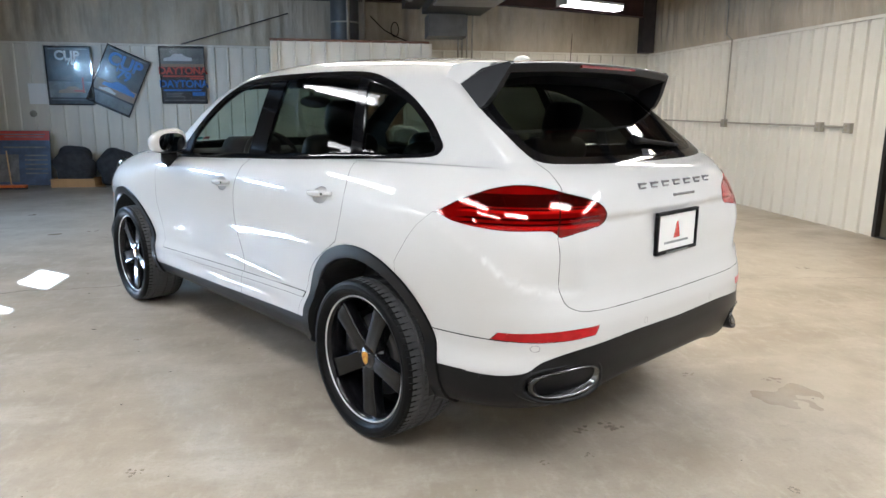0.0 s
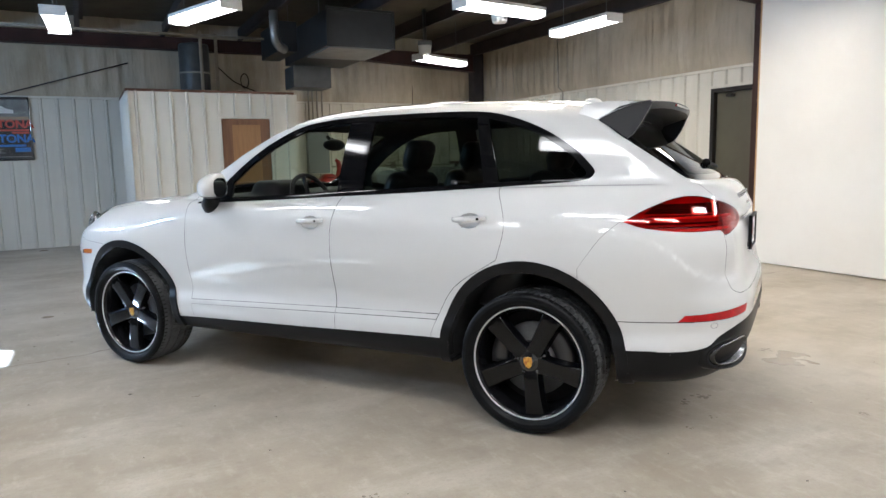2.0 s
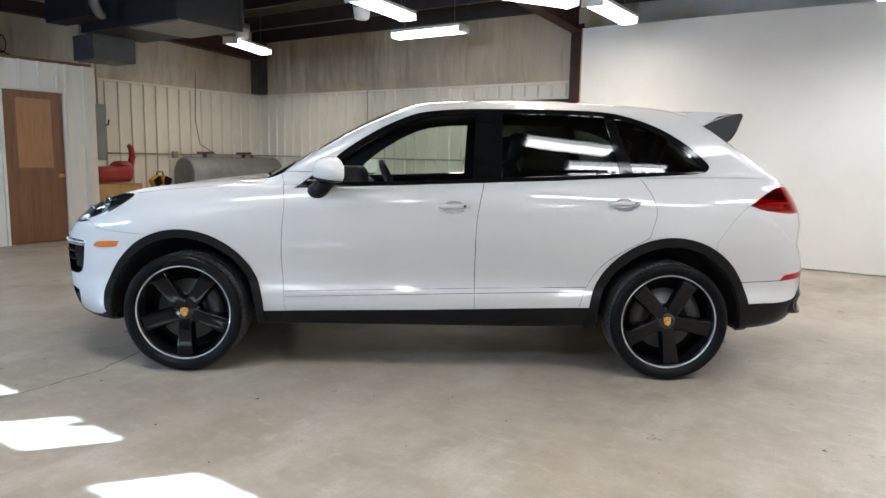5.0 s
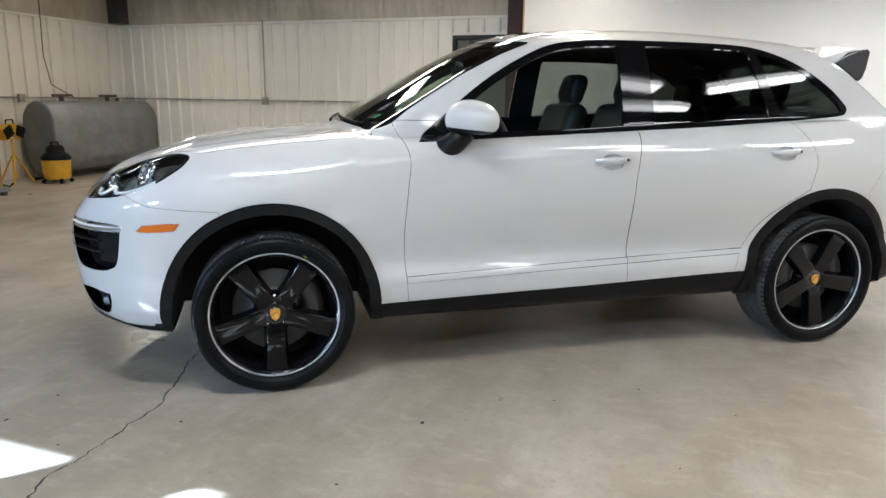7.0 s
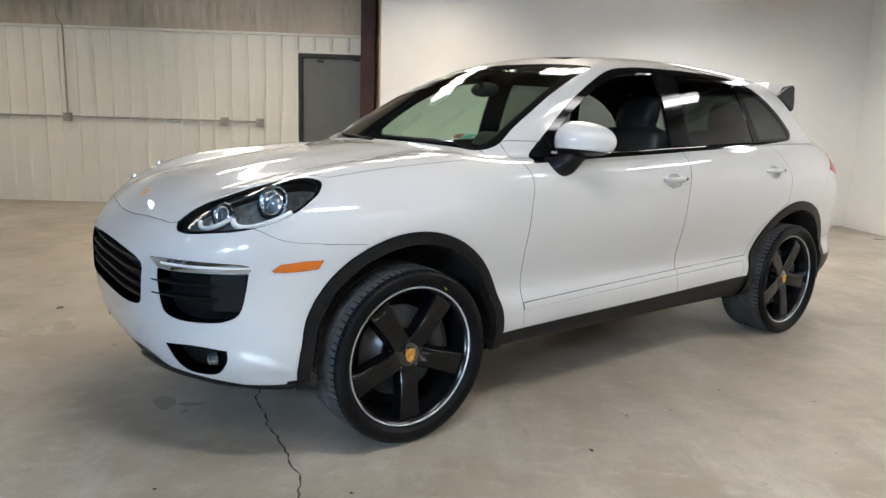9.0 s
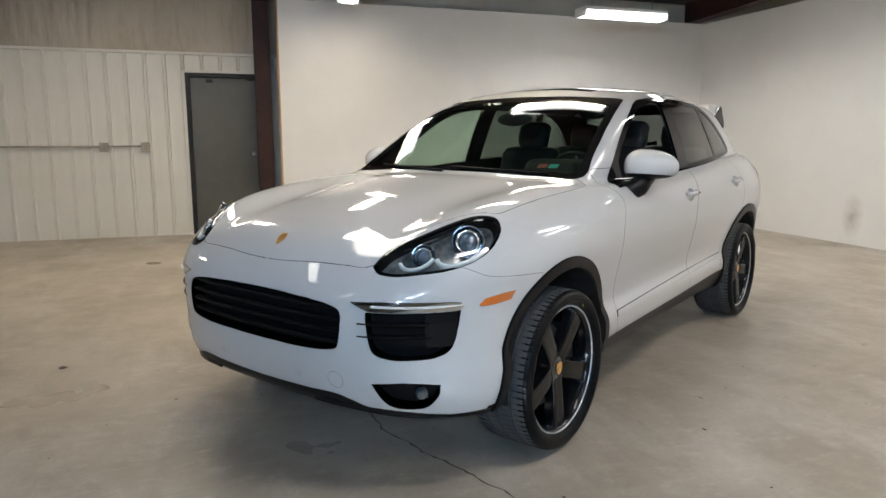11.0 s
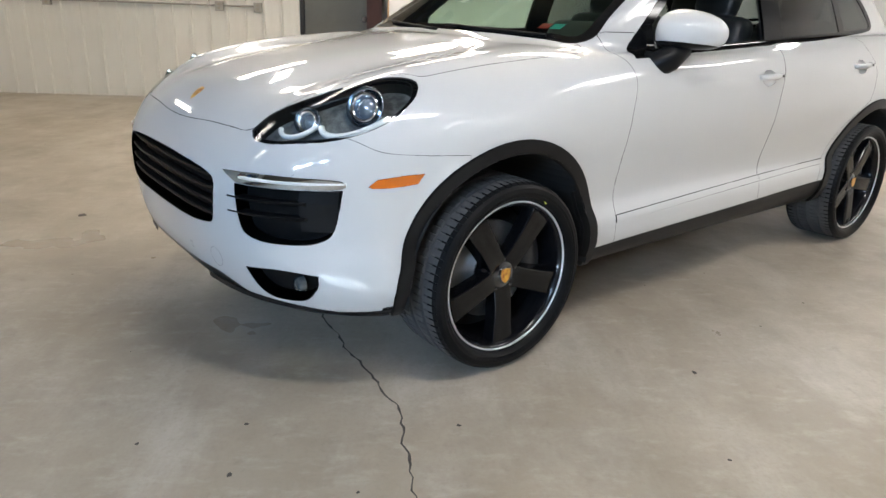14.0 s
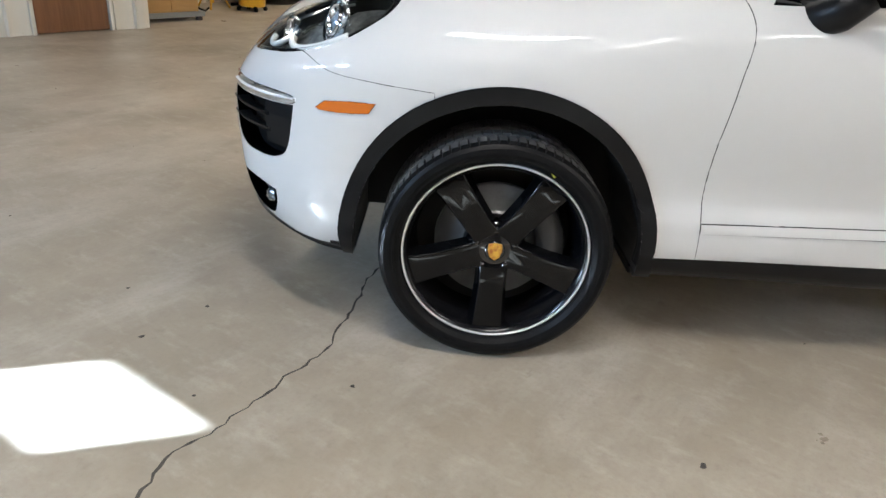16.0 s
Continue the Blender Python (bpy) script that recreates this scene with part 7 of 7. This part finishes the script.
cab = thing("tool_cabinet", "tan plywood cabinet on a dark base", "cabinet", (1.92, 12.42, 0))
part("base", boxed((-0.44, -0.30, 0.05), (0.46, 0.30, 0.11), 0.004), GREYBOX, cab, "grey steel base frame")
for x in (-0.40, 0.40):
    for y in (-0.25, 0.25):
        part("foot", boxed((x - 0.03, y - 0.03, 0), (x + 0.03, y + 0.03, 0.05)), DARKSTEEL, cab)
part("carcass", boxed((-0.40, -0.28, 0.11), (0.38, 0.28, 0.78), 0.004), PLY, cab)
part("door", boxed((-0.38, -0.298, 0.13), (-0.012, -0.281, 0.76), 0.003), PLY, cab)
part("door", boxed((-0.006, -0.298, 0.13), (0.36, -0.281, 0.76), 0.003), PLY, cab)
part("drawbar", tube(bmesh.new(), [(0.46, 0.1, 0.16), (0.78, 0.12, 0.05), (0.84, 0.12, 0.09)], 0.013, 8), BLACKPLASTIC, cab, "black pull bar")
mach = thing("red_machine", "red enamelled bench machine with an upright arm", "machine", (1.95, 12.42, 0.781))
def red_body(p):
    a = soft_box(p, (0.0, 0, 0.14), (0.30, 0.17, 0.12), 0.08)
    b = soft_box(p, (0.17, 0, 0.24), (0.13, 0.15, 0.11), 0.09)
    return smax(smin(a, b, 0.08), 0.004 - p[..., 2], 0.01)
blob("housing", red_body, (-0.36, -0.25, -0.02), (0.36, 0.25, 0.42), 0.024, REDPLASTIC, mach, "red housing")
part("arm", tube(bmesh.new(), [(0.33, 0.05, 0.18), (0.40, 0.05, 0.42), (0.38, 0.05, 0.56), (0.33, 0.05, 0.60)], [0.05, 0.05, 0.045, 0.03], 14), REDPLASTIC, mach, "red upright arm", True)
part("panel", boxed((0.08, -0.155, 0.20), (0.22, -0.146, 0.29), 0.004), BLACKPLASTIC, mach, "black control plate")

ep = thing("electrical_panel", "grey electrical cabinet on the ribbed wall", "electrical panel", (2.31, NORTH - 0.03, 1.6))
part("body", boxed((-0.215, -0.13, -0.475), (0.215, 0.0, 0.475), 0.006), GREYBOX, ep)
part("door", boxed((-0.195, -0.142, -0.44), (0.195, -0.131, 0.44), 0.004), GREYBOX, ep)
part("lever", tube(bmesh.new(), [(0.217, -0.06, 0.10), (0.30, -0.07, 0.14), (0.30, -0.09, 0.22)], 0.014, 8), DARKSTEEL, ep, "dark switch lever")
for x in (2.16, 2.24, 2.33, 2.43):
    pipe("conduit", [(x, NORTH - 0.10, 2.076), (x, NORTH - 0.10, 2.6), (x, NORTH - 0.16, 3.5)], 0.016, CONDUIT, "upright grey conduit above the panel")

# heating gear above the small room
duct = thing("air_duct", "galvanised air duct with a square plenum", "duct", (1.72, 10.9, 0))
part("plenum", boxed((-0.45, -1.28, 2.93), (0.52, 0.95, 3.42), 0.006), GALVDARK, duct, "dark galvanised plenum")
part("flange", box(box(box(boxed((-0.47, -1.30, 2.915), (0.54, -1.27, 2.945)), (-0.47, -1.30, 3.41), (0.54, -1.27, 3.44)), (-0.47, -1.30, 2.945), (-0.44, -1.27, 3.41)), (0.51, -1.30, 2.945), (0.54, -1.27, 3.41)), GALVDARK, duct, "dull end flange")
part("bottom_pan", boxed((-0.42, -1.25, 2.905), (0.50, -0.2, 2.928), 0.003), GALV, duct, "paler bottom pan")
part("drop", boxed((-0.36, 0.80, 2.58), (0.28, 1.35, 2.93), 0.006), TANKDARK, duct, "short downward outlet")
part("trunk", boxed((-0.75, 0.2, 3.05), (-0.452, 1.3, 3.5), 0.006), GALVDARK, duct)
for x in (-0.44, 0.51):
    part("hanger", tube(bmesh.new(), [(x, -0.9, 3.42), (x, -0.9, ROOF)], 0.006, 6), GALV, duct)
    part("hanger", tube(bmesh.new(), [(x, 0.7, 3.42), (x, 0.7, ROOF)], 0.006, 6), GALV, duct)
heater = thing("water_heater", "tall grey cylinder tank on the small room's roof", "tank", (0.02, 13.10, OH + 0.02))
part("cylinder", lathe(bmesh.new(), [(0.0, 0.0), (0.24, 0.0), (0.25, 0.02), (0.25, 0.86), (0.235, 0.90), (0.10, 0.93), (0.0, 0.935)], 32, "z"), TANKDARK, heater, "grey steel cylinder", True)
part("band", lathe(bmesh.new(), [(0.25, 0.40), (0.256, 0.405), (0.256, 0.425), (0.25, 0.43)], 32, "z"), CONDUIT, heater, "", True)
for x, y in ((0.08, 12.72), (0.36, 12.9)):
    pipe("standpipe", [(x, y, OH + 0.02), (x, y, 3.56)], 0.028, RAWPIPE, "upright tan pipe on the small room", "pipe")
pipe("vent_elbow", [(0.80, 10.64, 3.54), (0.80, 10.64, 3.22), (0.82, 10.66, 3.12), (0.88, 10.70, 3.05), (0.98, 10.78, 3.02)], [0.065, 0.065, 0.068, 0.066, 0.066], GALV, "crooked galvanised vent elbow", "vent")
pipe("sprinkler_pipe", [(WEST + 0.1, 12.0, 3.33), (1.0, 12.0, 3.37)], 0.022, CONDUIT, "long pipe under the roof", "pipe")
pipe("hanging_cable", [(0.5, 13.62, 3.1), (0.75, 13.56, 2.85), (1.0, 13.5, 2.72), (1.25, 13.45, 2.62)], 0.010, BLACKPLASTIC, "slack black cable before the insulation", "cable")
pipe("cable_coil", [(0.95 + 0.07 * math.cos(a), 13.53, 2.86 + 0.13 * math.sin(a)) for a in np.linspace(0, 12, 40)], 0.009, BLACKPLASTIC, "coil of black cable on the wall", "cable")
pipe("brace_rod", [(-2.9, NORTH - 0.12, 2.52), (-1.0, NORTH - 0.12, 3.10)], 0.010, DARKSTEEL, "slanting brace rod before the insulation", "rod")
for x, y in ((3.46, 11.06), (3.2, 8.31)):
    s_ = thing("roof_sensor", "white round canister under a roof purlin", "sensor", (x, y, 0))
    part("canister", lathe(bmesh.new(), [(0, 3.12), (0.085, 3.12), (0.10, 3.14), (0.115, 3.26), (0.0, 3.27)], 24, "z"), WHITEPL, s_, "", True)
    part("mount", lathe(bmesh.new(), [(0, 3.27), (0.12, 3.27), (0.12, 3.34), (0.03, 3.36), (0.03, ROOF), (0, ROOF)], 20, "z"), GALV, s_, "", True)

# ---- floor: crack, joint and loose specks ----
def ragged(points, width, seed):
    """A thin ragged strip on the floor along a line."""
    rnd = random.Random(seed)
    bm = bmesh.new()
    prev = None
    fine = []
    for (x0, y0), (x1, y1) in zip(points, points[1:]):
        n = max(2, int(math.hypot(x1 - x0, y1 - y0) / 0.025))
        fine += [(x0 + (x1 - x0) * k / n, y0 + (y1 - y0) * k / n) for k in range(n)]
    off = 0.0
    for i, (x, y) in enumerate(fine):
        off = off * 0.75 + rnd.uniform(-0.009, 0.009)
        nx, ny = fine[min(i + 1, len(fine) - 1)][0] - fine[i - 1 if i else 0][0], fine[min(i + 1, len(fine) - 1)][1] - fine[i - 1 if i else 0][1]
        l = math.hypot(nx, ny) or 1
        w = width * rnd.uniform(0.35, 1.25)
        px, py = -ny / l, nx / l
        pair = [bm.verts.new((x + px * (off + s * w / 2), y + py * (off + s * w / 2), 0.0012)) for s in (-1, 1)]
        if prev:
            bm.faces.new((prev[0], pair[0], pair[1], prev[1]))
        prev = pair
    bmesh.ops.recalc_face_normals(bm, faces=bm.faces)
    for f in bm.faces:
        if f.normal.z < 0:
            f.normal_flip()
    return bm


structure("floor_crack", ragged([(-3.6, 5.62), (-3.1, 5.70), (-2.65, 5.80), (-2.51, 5.865), (-2.36, 5.857), (-2.17, 5.885), (-1.98, 5.90), (-1.80, 5.95), (-1.62, 6.03), (-1.45, 6.11), (-1.20, 6.21), (-0.7, 6.30), (-0.2, 6.42)], 0.0085, 4), CRACK, "thin ragged dark crack in the concrete", "crack")
structure("floor_joint", ragged([(2.6, 5.70), (3.46, 5.60), (4.62, 5.47), (5.3, 5.40)], 0.005, 9), CRACK, "thin joint line in the concrete", "joint")
specks = bmesh.new()
rnd = random.Random(12)
spots = [(-2.01, 6.38, 0.009), (-2.26, 6.375, 0.010), (-2.11, 6.68, 0.008), (-2.02, 5.71, 0.010), (-1.68, 4.79, 0.012), (-0.57, 2.22, 0.011), (0.24, 7.85, 0.03)]
spots += [(rnd.uniform(-4.5, 5.0), rnd.uniform(0.2, 11.0), rnd.uniform(0.002, 0.007)) for _ in range(130)]
for x, y, r in spots:
    n = 7
    c = [specks.verts.new((x + r * rnd.uniform(0.5, 1.3) * math.cos(2 * math.pi * k / n), y + r * rnd.uniform(0.4, 1.2) * math.sin(2 * math.pi * k / n), 0.001)) for k in range(n)]
    t = specks.verts.new((x, y, 0.001 + r * 0.18))
    for k in range(n):
        specks.faces.new((c[k], c[(k + 1) % n], t))
tagged(finish("floor_debris", specks, CRACK), "scattered dark grit and leaf bits on concrete", "debris", "", "stuff")

# old oil and rust stains: clusters of small ragged flat patches
STAIN = mottle(material("oil_stain", (0.17, 0.14, 0.105), 0.5), (0.29, 0.25, 0.19), 26, 0.8)
RUSTSTAIN = mottle(material("rust_stain", (0.33, 0.26, 0.175), 0.6), (0.37, 0.315, 0.24), 18, 0.8)


def stain(bm, x, y, r, count, stretch, rnd):
    for _ in range(count):
        a, d = rnd.uniform(0, 6.28), r * rnd.random() ** 0.7
        px, py, q = x + d * math.cos(a) * stretch, y + d * math.sin(a), r * rnd.uniform(0.10, 0.38)
        ring = [bm.verts.new((px + q * rnd.uniform(0.45, 1.2) * math.cos(2 * math.pi * k / 9), py + q * rnd.uniform(0.45, 1.2) * math.sin(2 * math.pi * k / 9), 0.0006 + 0.0004 * rnd.random())) for k in range(9)]
        bm.faces.new(ring)


rnd = random.Random(31)
oil = bmesh.new()
for x, y, r in ((1.01, 3.02, 0.045), (1.16, 3.05, 0.05), (1.81, 3.60, 0.035), (2.22, 3.47, 0.05), (0.76, 2.76, 0.025), (0.95, 2.80, 0.022), (1.66, 2.45, 0.03), (4.17, 5.91, 0.05), (-1.35, 4.55, 0.03), (-2.6, 8.1, 0.05), (-0.9, 2.9, 0.03), (2.9, 2.4, 0.06)):
    stain(oil, x, y, r, 9, 1.3, rnd)
tagged(finish("oil_stains", oil, STAIN), "small dark oil stains dotted over the concrete", "stains", "", "stuff")
rusty = bmesh.new()
for x, y, r in ((-0.42, 1.92, 0.06), (-0.50, 2.0, 0.05), (-0.36, 1.80, 0.04), (-0.25, 1.62, 0.05), (-0.67, 2.15, 0.03), (-2.9, 3.6, 0.05), (1.9, 1.9, 0.06)):
    stain(rusty, x, y, r, 8, 0.7, rnd)
tagged(finish("rust_stains", rusty, RUSTSTAIN), "faint orange rust stains on the concrete", "stains", "", "stuff")
